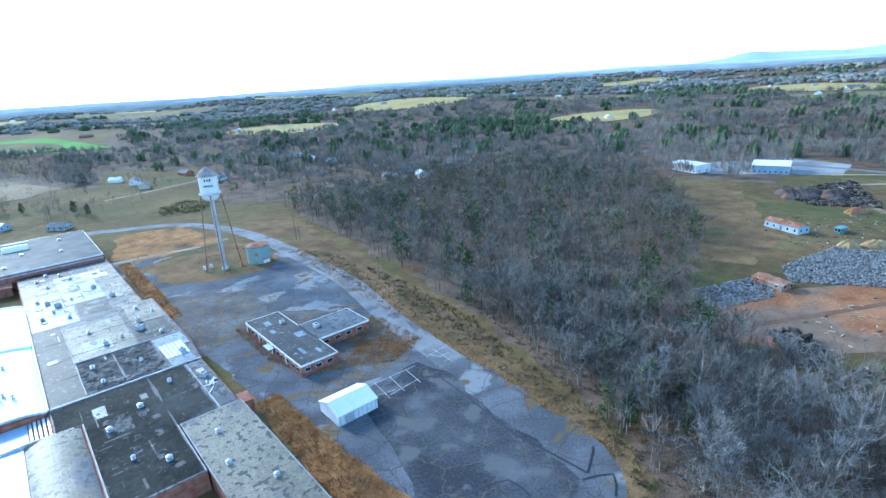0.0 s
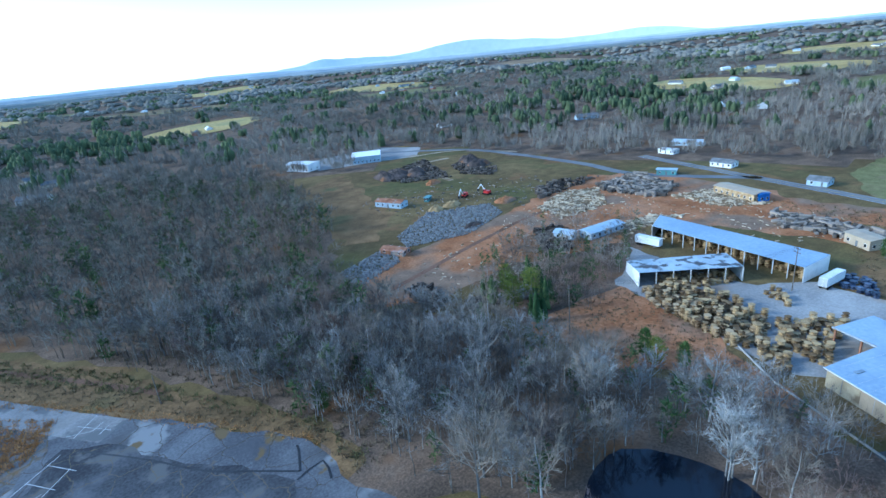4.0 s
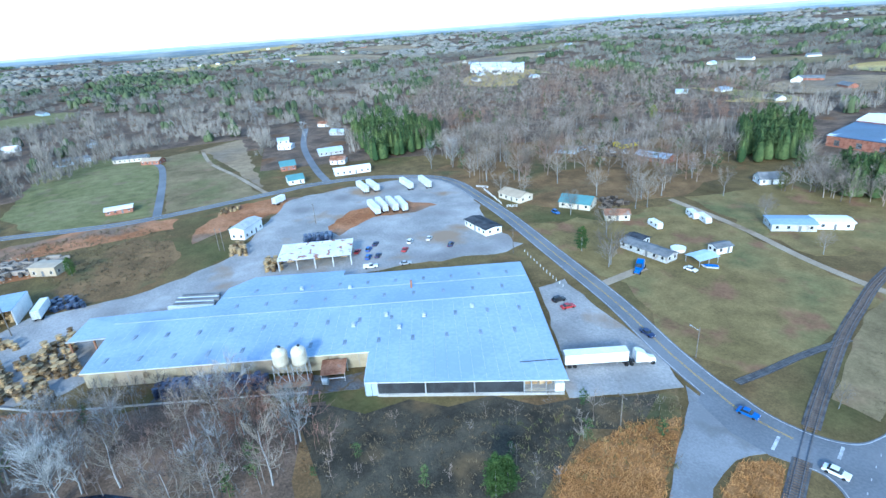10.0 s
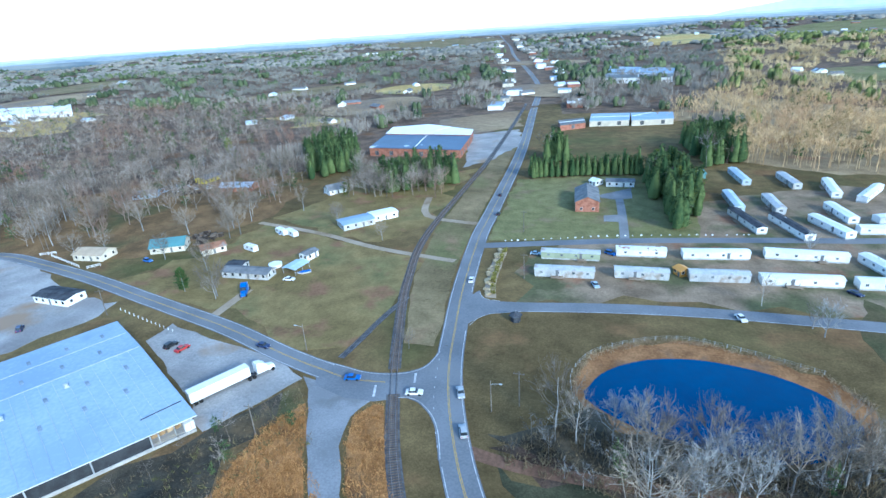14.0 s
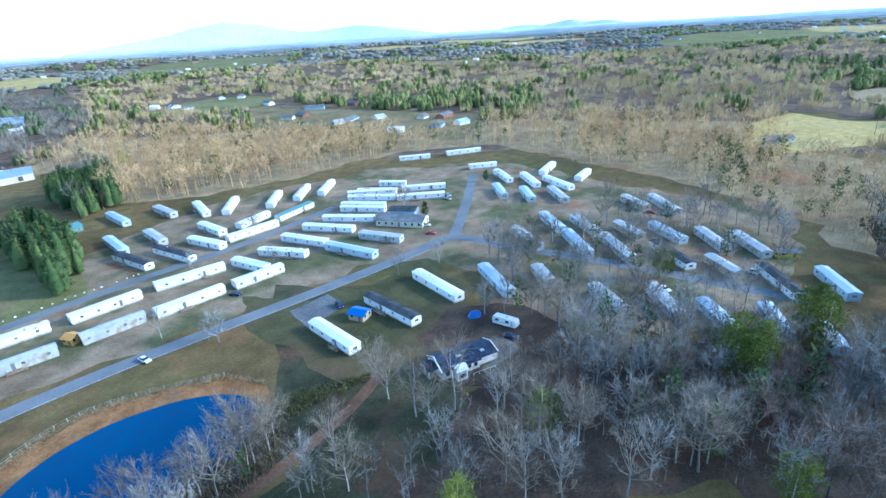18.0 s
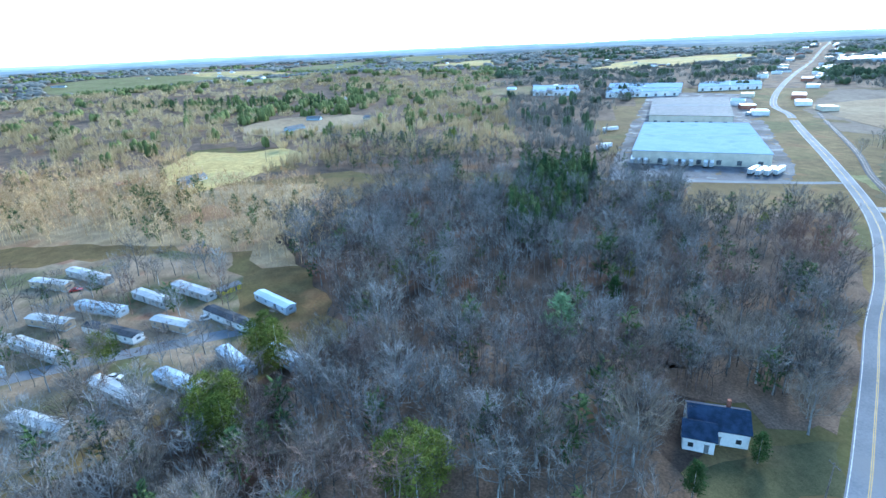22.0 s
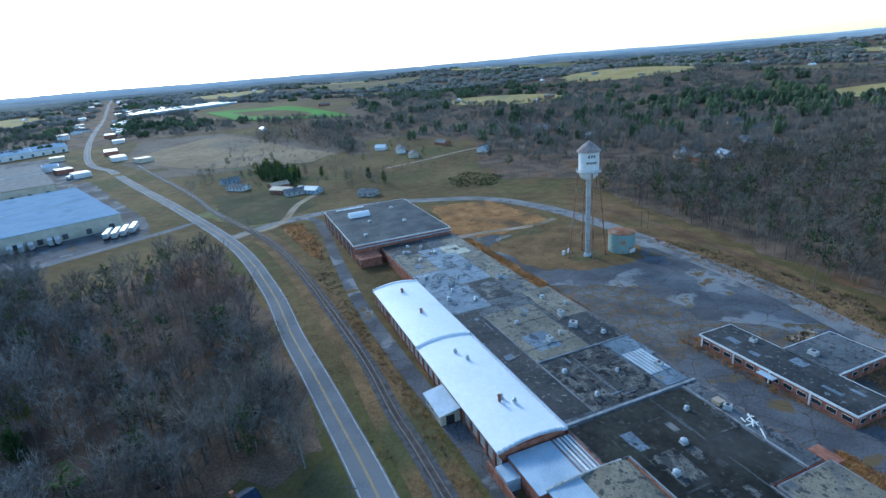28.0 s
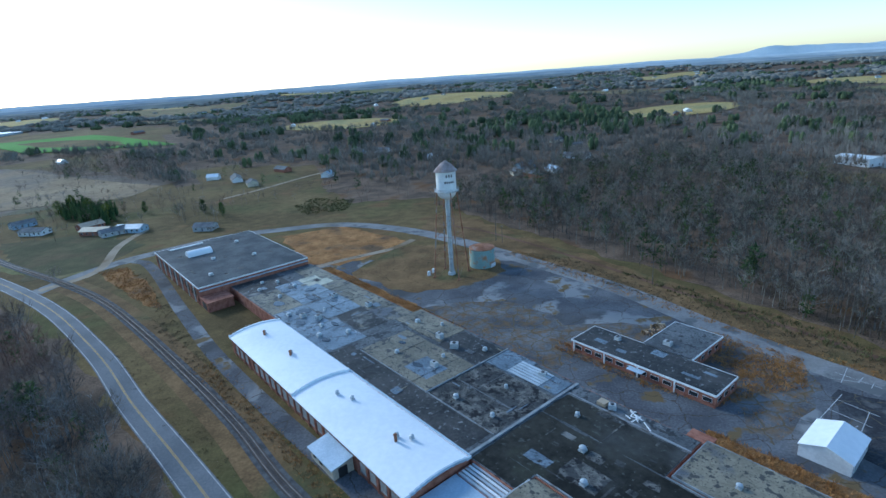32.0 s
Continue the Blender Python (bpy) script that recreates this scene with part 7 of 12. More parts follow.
mobile_home(-197.6, -102.1, 58, 14.3, "aged")
mobile_home(-244.7, -134.2, 59, 21.7, "blue")
mobile_home(-251.0, -120.7, 62, 22.4, "aged")
mobile_home(-231.2, -111.1, 56, 24.6, "blue")
mobile_home(-237.2, -96.6, 56, 26.0, "white")
mobile_home(-256.9, -103.0, 64, 18.0, "tan")
mobile_home(-264.2, -89.6, 63, 21.0, "white")
mobile_home(-244.0, -77.6, 59, 23.6, "dark")
mobile_home(-268.6, -73.3, 51, 21.3, "aged")
mobile_home(-272.4, -60.2, 50, 22.4, "aged")
mobile_home(-245.6, -59.3, 59, 16.1, "tan")
mobile_home(-245.8, -41.4, 47, 23.1, "dark")
mobile_home(-197.4, -75.7, 63, 17.5, "aged")
mobile_home(-209.7, -46.5, 52, 17.3, "blue")
mobile_home(-292.2, -206.8, 62, 24.2, "rusty")
mobile_home(-294.6, -188.0, 58, 26.0, "white")
mobile_home(-267.4, -186.7, 55, 22.5, "blue")
mobile_home(-271.6, -170.9, 53, 21.1, "blue")
mobile_home(-299.2, -171.6, 71, 26.0, "white")
mobile_home(-281.3, -158.3, 56, 23.9, "white")
mobile_home(-292.7, -120.4, 65, 18.7, "tan")
mobile_home(-298.4, -108.6, 55, 25.6, "aged")
mobile_home(-321.7, -196.3, -158, 23.8, "white")
mobile_home(-321.2, -170.0, -163, 19.3, "white")
mobile_home(-304.1, -235.5, 149, 18.5, "white")
mobile_home(-246.3, -226.8, 143, 24.7, "white")
mobile_home(-234.0, -214.6, 142, 26.0, "white")
mobile_home(-220.2, -243.3, 143, 25.1, "white")
mobile_home(-204.0, -225.9, 126, 24.3, "white")
mobile_home(-293.1, -292.4, 148, 22.0, "white")
mobile_home(-326.7, -277.1, 155, 26.0, "white")
mobile_home(-255.3, -27.6, 41, 20.0, "white")
mobile_home(-217.1, -33.0, 37, 18.4, "blue")
mobile_home(-217.1, -19.5, 38, 13.5, "blue")
mobile_home(-208.3, -62.5, 52, 20.9, "aged")


# piles of reels
reel_pile("reel_pile", [(149, 80), (158, 72), (149, 42), (135, 39), (132, 45), (142, 74)], 100, 1, M_REEL_ONE, "heap of wooden cable reels", 3, 150)
reel_pile("reel_pile", [(149, 80), (158, 72), (160, 64), (151, 43), (135, 39), (132, 45), (138, 63)], 120, 2, M_REEL, "crowded stacks of bare wooden cable reels", 4, 0)
reel_pile("reel_pile", [(153, 41), (160, 32), (164, 27), (145, 26), (135, 24), (140, 37)], 70, 3, M_REEL, "stacks of wooden reels by the canopy", 3, 0)
reel_pile("reel_pile", [(131, 39), (138, 39), (138, 35), (128, 30), (125, 32)], 25, 4, M_REEL, "stacks of wooden reels by the kerb", 3, 0)
reel_pile("reel_pile", [(168, 50), (173, 49), (169, 43), (164, 41)], 16, 5, M_REEL, "small stack of wooden reels", 2, 0)
reel_pile("reel_pile", [(209, 103), (192, 44), (187, 44), (201, 101)], 90, 6, M_REEL, "reels stored along the long shed", 4, 0)
reel_pile("reel_pile", [(159, 81), (177, 64), (173, 60), (154, 74)], 50, 7, M_REEL, "reels stored under the short shed", 3, 0)


def reel_rows(m, count, rows, tiers, mat, label, seed):
    """Steel reels in straight rows, on end; m: where the first stands."""
    rg = random.Random(seed)
    s = Shape()
    for i in range(count):
        for j in range(rows):
            for k in range(tiers - (1 if rg.random() < 0.12 else 0)):
                n = m @ pose(i * 1.78 + rg.uniform(-0.1, 0.1), j * 1.8 + rg.uniform(-0.08, 0.08), 0.08 + k * 0.93) @ Matrix.Diagonal((0.93, 0.93, 1, 1))
                s.add([n @ Vector(v) for v in REEL.v], REEL.f)
    tagged(part("reel_rows", s, mat), label, "cable reels", kind="stuff")


reel_rows(YARD @ pose(21.5, -6.2, 0), 16, 3, 3, M_DRUM, "rows of dark blue steel reels against the wall", 8)
reel_rows(pose(189.5, -56.5, 0, 0, 0, -112), 7, 4, 3, M_DRUM, "rows of dark blue reels in the lot", 9)
reel_pile("reel_pile", [(172, -35), (168, -41), (180, -44), (183, -39)], 25, 10, M_REEL, "reels beside the pallet shed", 3, 0)
reel_pile("reel_pile", [(197, -27), (194, -33), (208, -35), (210, -30)], 18, 11, M_REEL, "reels beside the white trailer", 3, 0)
reel_pile("reel_pile", [(188, 36), (184, 24), (195, 28), (196, 36)], 22, 12, M_DRUM, "dark reels near the white container", 2, 0)
reel_pile("reel_pile", [(260, -34), (262, -44), (270, -45), (270, -36)], 18, 13, M_REEL, "reels at the end of the lot", 2, 0)

# vehicles
box_trailer(248.7, -108.3, -6, 16.2, None, "white box trailer parked on gravel", "trailers in the gravel lot")
box_trailer(247.3, -114.0, -5, 16.2, None, "white box trailer parked on gravel", "trailers in the gravel lot")
box_trailer(237.2, -130.0, -7, 16.2, None, "white box trailer parked on gravel", "trailers in the gravel lot")
box_trailer(232.5, -139.3, -11, 16.2, None, "white box trailer parked on gravel", "trailers in the gravel lot")
box_trailer(210.3, -98.0, -9, 16.2, None, "white box trailer parked on gravel", "trailers in the gravel lot")
box_trailer(211.4, -102.7, -10, 16.2, None, "white box trailer parked on gravel", "trailers in the gravel lot")
box_trailer(208.8, -107.2, -11, 16.2, None, "white box trailer parked on gravel", "trailers in the gravel lot")
box_trailer(205.8, -110.9, -12, 16.2, None, "white box trailer parked on gravel", "trailers in the gravel lot")
box_trailer(56.8, -90.4, -120, 16.0, None, "long white box trailer backed to the dock", "docked trailer")
tractor(50.5, -99.8, -120, M_WHITE, "white highway tractor coupled to a trailer")
tractor(86.3, -141.6, 116, P_BLUE, "bright blue highway tractor parked on grass")
house(221.5, -39.2, -44, 15, 7.2, 5.0, M_WHITE, M_AGED, "white metal workshop beside reels and red clay", 0.25, False, "workshop", "workshop")
box_trailer(258.2, -63.9, -54, 8.0, None, "short white trailer at the lot edge", "container by the lot")
box_trailer(187.1, 37.0, -11, 11.0, None, "pale blue container near the reel shed", "container by the sheds")
box_trailer(188.0, 99.7, -93, 10.7, None, "white flat trailer by the reel shed", "container by the sheds")
box_trailer(-381.3, 252.0, 126, 16.2, None, "white trailer parked beside the depot", "trailers of the depot")
box_trailer(-377.0, 253.9, 127, 16.2, None, "white trailer parked beside the depot", "trailers of the depot")
box_trailer(-375.3, 258.5, 127, 16.2, None, "white trailer parked beside the depot", "trailers of the depot")
box_trailer(-374.8, 264.7, 126, 16.2, None, "white trailer parked beside the depot", "trailers of the depot")
box_trailer(-434.7, 197.0, 152, 16.2, None, "white trailer backed to a depot dock", "trailers of the depot")
box_trailer(-432.2, 200.9, 151, 16.2, None, "white trailer backed to a depot dock", "trailers of the depot")
box_trailer(-430.0, 204.4, 150, 16.2, None, "white trailer backed to a depot dock", "trailers of the depot")
box_trailer(-423.1, 215.2, 149, 16.2, None, "white trailer backed to a depot dock", "trailers of the depot")
box_trailer(-419.3, 221.1, 148, 16.2, None, "white trailer backed to a depot dock", "trailers of the depot")
box_trailer(-416.7, 225.2, 147, 16.2, None, "white trailer backed to a depot dock", "trailers of the depot")
box_trailer(-414.1, 229.3, 147, 16.2, None, "white trailer backed to a depot dock", "trailers of the depot")
box_trailer(-409.1, 237.1, 145, 16.2, None, "white trailer backed to a depot dock", "trailers of the depot")
box_trailer(-407.2, 240.1, 145, 16.2, None, "white trailer backed to a depot dock", "trailers of the depot")
box_trailer(-604.8, 313.0, 149, 16.2, None, "white trailer backed to a depot dock", "trailers of the depot")
box_trailer(-601.3, 317.4, 149, 16.2, None, "white trailer backed to a depot dock", "trailers of the depot")
box_trailer(-597.8, 321.7, 148, 16.2, None, "white trailer backed to a depot dock", "trailers of the depot")
box_trailer(-594.0, 326.4, 148, 16.2, None, "white trailer backed to a depot dock", "trailers of the depot")
box_trailer(-583.8, 339.1, 146, 16.2, None, "white trailer backed to a depot dock", "trailers of the depot")
box_trailer(-579.0, 345.1, 146, 16.2, None, "white trailer backed to a depot dock", "trailers of the depot")
box_trailer(-574.6, 350.6, 145, 16.2, None, "white trailer backed to a depot dock", "trailers of the depot")
box_trailer(-571.9, 242.7, 99, 16.2, None, "white trailer parked beside the depot", "trailers of the depot")
box_trailer(-485.4, 196.3, 89, 9.2, None, "white trailer parked beside the depot", "trailers of the depot")
box_trailer(-493.3, 203.1, 90, 9.5, None, "white trailer parked beside the depot", "trailers of the depot")
box_trailer(-661.3, 452.9, 113, 16.2, None, "white trailer parked beside the depot", "trailers of the depot")
box_trailer(-612.8, 420.6, 111, 16.2, None, "white trailer parked beside the depot", "trailers of the depot")
car(58.1, -111.6, 172, P_NAVY, "dark blue sedan on the side road", 0)
car(5.8, -100.2, -169, M_WHITE, "white and blue sedan at the crossing", 0)
car(-5.7, -102.6, 112, P_SILVER, "silver sedan on the highway", 0)
car(-9.9, -89.3, -68, P_SILVER, "silver hatchback on the highway", 1)
car(7.2, -165.8, -81, M_WHITE, "white sedan on the highway", 0)
car(12.0, -239.2, -85, P_BLACK, "black sedan on the highway", 0)
car(17.2, -270.1, -86, P_BLACK, "black sedan on the highway", 0)
car(24.2, -102.6, -169, P_BLUE, "blue sedan on the side road", 0)
car(87.2, -105.9, -102, P_BLACK, "black pickup-like car beside the warehouse", 1)
car(82.3, -105.1, -105, P_RED, "red sedan beside the warehouse", 0)
car(169.1, -79.9, -40, P_NAVY, "parked dark car on the gravel lot", 0)
car(165.5, -75.3, -40, P_BLUE, "parked blue car on the gravel lot", 1)
car(157.2, -75.6, -41, P_NAVY, "parked dark car on the gravel lot", 0)
car(158.1, -71.9, -40, P_BLUE, "parked blue car on the gravel lot", 1)
car(155.6, -86.7, -43, P_RED, "parked red car on the gravel lot", 0)
car(161.9, -92.4, -43, M_WHITE, "parked white car on the gravel lot", 1)
car(159.8, -100.4, -45, M_WHITE, "parked white car on the gravel lot", 0)
car(148.2, -103.8, -47, P_NAVY, "parked dark car on the gravel lot", 1)
car(166.4, -70.7, -39, P_RED, "parked red car on the gravel lot", 0)
pickup(149.3, -68.9, -112, M_WHITE, "white pickup truck beside the warehouse")
car(143.6, -80.7, -104, P_SILVER, "silver sedan beside the warehouse", 0)
car(-78.0, -153.8, 108, M_WHITE, "white sedan parked by the trailers", 0)
car(-48.3, -179.0, 87, P_BLUE, "blue sedan by the trailers", 0)
car(-135.8, -139.9, 78, P_NAVY, "dark car on the concrete pad", 1)
car(-114.2, -176.3, 125, P_NAVY, "dark blue car beside a trailer", 0)
car(-207.2, -178.6, 120, M_WHITE, "white car beside a trailer", 0)
car(-246.8, -206.4, 82, P_SILVER, "silver car by the park lane", 0)
car(-242.2, -201.3, 89, P_SILVER, "silver car by the park lane", 0)
car(-249.7, -49.8, 107, M_WHITE, "white car beside a dark trailer", 1)
car(-286.9, -108.9, 101, P_RED, "red car beside a trailer", 0)
car(-217.8, -66.7, 75, M_WHITE, "white car under the trees", 0)
car(-201.7, -168.5, 120, P_RED, "red car by the lane", 0)
car(-12.3, -193.3, 175, P_PALEBLUE, "pale blue car beside the lane", 0)
car(-40.5, -197.6, 148, P_BLUE, "blue pickup beside a trailer", 1)
car(-35.9, -169.0, 110, P_PALEBLUE, "pale blue car beside a trailer", 0)
car(76.0, -154.8, -174, M_WHITE, "white car beside the farmhouse", 0)
car(149.4, -160.8, 171, P_BLUE, "blue car by the cottage", 1)
camper(110.0, -179.0, -20, 7.5, M_WHITE, "white camper trailer under bare trees")
camper(107.5, -199.5, 150, 8.0, M_WHITE, "white camper trailer parked on grass")
camper(101.5, -198.5, 150, 8.5, M_WHITE, "white camper trailer parked on grass")

JUNK = random.Random(4)
for k in range(13):
    mat, word = ((M_WHITE, "white"), (P_SILVER, "silver"), (P_PALEBLUE, "pale blue"), (M_RUST, "rusty"), (M_AGED, "grey"))[k % 5]
    car(round(222 + 3.4 * (k % 5) + JUNK.uniform(-1, 1), 1), round(-258 - 5.2 * (k // 5) + JUNK.uniform(-1, 1), 1), JUNK.uniform(0, 360), mat, word + " junked car in a yard under trees", k % 2)
for x, y in ((204, -268), (207, -272), (211, -264)):
    car(x, y, 30 + x, P_SILVER if x > 205 else M_WHITE, "old car beside the yellow workshop", 1)
# houses and barns
house(-28.4, -259.6, -86, 23.6, 11.0, 5.2, M_BRICK, M_GREYSHINGLE, "two-storey red-brick house with grey gable roof", 0.45, False, "house", "house")
house(-44.3, -295.1, 180, 14.5, 7.0, 3.0, M_WHITE, M_GREYSHINGLE, "long white garage behind the brick house", 0.25, False, "garage", "garage")
house(-31.7, -295.8, 140, 4.6, 6.0, 2.6, M_WHITE, M_WHITE, "small white carport beside the brick house", 0.4, False, "carport", "carport")
house(150.5, -175.4, -153, 14.6, 10.0, 3.0, M_OFFWHITE, P_TEAL, "cream cottage with a teal metal roof", 0.5, False, "house", "house")
house(179.2, -161.3, -175, 15.0, 9.0, 3.0, M_OFFWHITE, P_TAN, "cream cottage with a tan roof by the road", 0.4, False, "house", "house")
house(127.9, -176.2, -131, 10.1, 8.0, 2.8, M_OFFWHITE, M_RUST, "low shed with a rusty roof", 0.3, False, "shed", "shed")
house(94.6, -155.8, -178, 20.2, 6.0, 2.7, M_AGED, M_GREYSHINGLE, "long grey trailer house with additions", 0.3, False, "house", "house")
open_carport(78.0, -163.5, -100, 8.5, 6.5, 2.6, M_BLUEGREY, "open blue-grey carport beside the trailer house")
house(79.5, -176.0, -105, 6.5, 4.5, 2.8, M_WHITE, M_GREYSHINGLE, "white garden shed behind the carport", 0.3, False, "garden_shed", "shed")
house(103.5, -161.0, -178, 7.0, 5.0, 2.7, M_AGED, M_SHINGLE, "dark-roofed addition behind the trailer house", 0.2, False, "shed", "shed")
house(114.8, -267.8, -127, 11.0, 8.0, 3.0, M_WHITE, M_GREYSHINGLE, "white house with a dark gable roof", 0.6, False, "house", "house")
house(77.1, -216.6, -134, 15.7, 10.0, 3.0, M_AGED, M_BLUEROOF, "low farmhouse with a pale blue flat roof", 0.08, False, "house", "house")
house(67.9, -228.4, -135, 12.6, 8.0, 3.0, M_WHITE, M_WHITEROOF, "white flat-roofed garage wing", 0.08, False, "house", "house")
house(181.7, -267.6, -171, 20.9, 10.0, 3.0, M_BRICK, M_BLUEGREY, "brick house with a blue-grey roof", 0.4, False, "house", "house")
house(218.8, -285.0, -93, 14.6, 9.0, 3.0, P_YELLOW, M_GREYSHINGLE, "yellow workshop among the trees", 0.4, False, "house", "house")
house(233.9, -246.8, -151, 14.2, 8.0, 3.0, P_PALEBLUE, M_GREYSHINGLE, "pale blue house among bare trees", 0.4, False, "house", "house")
house(155.1, -124.5, 178, 16.9, 8.0, 3.0, M_WHITE, M_SHINGLE, "small white office with a dark roof", 0.15, False, "house", "house")
kiosk = thing("kiosk", "small six-sided kiosk with a dark shingle roof", "kiosk", -13.1, -140.8, 20)
part("wall", Shape().lathe(0, 0, [(1.55, 0), (1.5, 2.1)], 6), M_SHINGLE, kiosk)
part("roof", Shape().lathe(0, 0, [(2.2, 2.05), (2.2, 2.16), (0.25, 3.3), (0.05, 3.32)], 6), M_SHINGLE, kiosk, "dark shingle cone roof")
part("finial", Shape().tube((0, 0, 3.2), (0, 0, 3.7), 0.09, 0.03, 6), M_AGED, kiosk)
house(334.1, -90.5, -99, 9.7, 10.0, 3.4, M_BRICK, P_TEAL, "brick house with a green roof", 0.5, False, "house", "house")
house(295.0, -83.9, -96, 9.2, 9.0, 3.0, M_WHITE, P_TEAL, "white house with a blue-green roof", 0.5, False, "house", "house")
house(292.2, -119.7, -103, 22.4, 9.0, 3.0, M_WHITE, M_WHITEROOF, "long white house with a pale roof", 0.3, False, "house", "house")
house(357.1, -128.8, -101, 17.4, 10.0, 3.0, M_AGED, M_BLUEGREY, "grey house with a blue-grey roof", 0.4, False, "house", "house")
house(323.9, -123.0, -124, 10.1, 9.0, 3.0, M_WHITE, M_RUST, "white house with a brown roof", 0.4, False, "house", "house")
house(430.1, -114.3, -106, 9.2, 9.0, 3.0, M_WHITE, M_BLUEGREY, "white house by the lane", 0.4, False, "house", "house")
house(405.2, -109.7, -129, 10.7, 9.0, 3.0, M_WHITE, M_WHITE, "white house by the lane", 0.3, False, "house", "house")
house(482.0, -170.1, -138, 13.2, 9.0, 3.0, M_WHITE, M_RUST, "white house with a red roof", 0.4, False, "house", "house")
house(429.2, -163.1, -140, 13.6, 9.0, 3.0, M_AGED, M_BLUEGREY, "grey house under trees", 0.4, False, "house", "house")
house(306.9, 10.3, -96, 13.2, 8.0, 2.7, M_BRICK, M_WHITE, "low brick house on the pasture", 0.2, False, "house", "house")
house(458.9, -2.2, -112, 24.8, 9.0, 3.0, M_OFFWHITE, M_GREYSHINGLE, "cream farmhouse on the pasture", 0.35, False, "house", "house")
house(434.8, -15.8, -125, 14.4, 9.0, 3.0, M_BRICK, P_TAN, "brick farmhouse on the pasture", 0.35, False, "house", "house")
house(489.3, 38.6, -68, 23.9, 9.0, 3.0, P_PALEBLUE, M_GREYSHINGLE, "pale blue house by the pasture", 0.4, False, "house", "house")
house(312.9, 74.1, -96, 9.4, 8.0, 3.0, P_PALEBLUE, M_GREYSHINGLE, "pale blue house among trees", 0.4, False, "house", "house")
house(392.6, 178.8, -82, 21.4, 9.0, 3.0, P_PALEBLUE, M_BLUEGREY, "long pale house behind the yard", 0.3, False, "house", "house")
house(360.3, 178.1, -98, 12.2, 7.0, 3.0, M_WHITE, M_WHITE, "white trailer behind the yard", 0.2, False, "house", "house")
house(335.6, 130.5, -97, 13.3, 8.0, 3.0, M_WHITE, M_GREYSHINGLE, "white house behind the yard", 0.4, False, "house", "house")
house(275.0, 98.2, -112, 24.3, 9.0, 4.0, M_WOOD, P_TAN, "open timber shed of the lumber yard", 0.15, False, "shed", "shed")
house(273.2, 91.2, -116, 13.2, 6.0, 4.0, P_BLUE, P_BLUE, "blue container at the lumber yard", 0.1, False, "container", "container")
house(191.5, 123.4, -11, 19.9, 7.0, 3.2, P_PALEBLUE, P_PALEBLUE, "pale blue sheet-metal shed in the yard", 0.2, False, "shed", "shed")
house(178.0, 133.0, -79, 8.4, 6.0, 3.0, M_BLUEGREY, M_BLUEGREY, "blue-grey shack in the brush", 0.3, False, "shed", "shed")
house(167.9, 248.0, -73, 18.4, 7.0, 3.4, P_PALEBLUE, M_RUST, "pale blue shed under a rusty roof", 0.35, False, "shed", "shed")
house(121.4, 182.4, -73, 12.2, 6.0, 2.2, M_RUST, M_RUST, "low rusty shed beside rubble", 0.3, False, "shed", "shed")
house(230.5, 37.6, -125, 11.2, 7.0, 4.0, P_TAN, P_TAN, "cream container shed of the lumber yard", 0.1, False, "shed", "shed")
house(302.3, 149.9, -72, 11.0, 5.0, 3.4, P_TEAL, P_PALEBLUE, "pale blue container by the lane", 0.1, False, "container", "container")
house(245.9, 388.2, -36, 23.2, 22.0, 6.0, P_PALEBLUE, M_WHITEROOF, "white metal workshop behind the wood", 0.2, False, "workshop", "workshop")
house(196.8, 411.1, -72, 24.8, 14.0, 6.0, M_WHITE, M_WHITE, "white stacked storage units behind the wood", 0.1, False, "storage_unit", "storage")
house(-165.9, 82.8, 64, 12.1, 9.0, 4.2, M_WHITE, M_NAVY, "white cottage with blue-black roof and brick chimney", 0.6, True, "house", "house")
house(-163.3, 76.9, 61, 6.3, 6.0, 3.8, M_WHITE, M_NAVY, "front gable of the white cottage", 0.7, False, "house", "house")


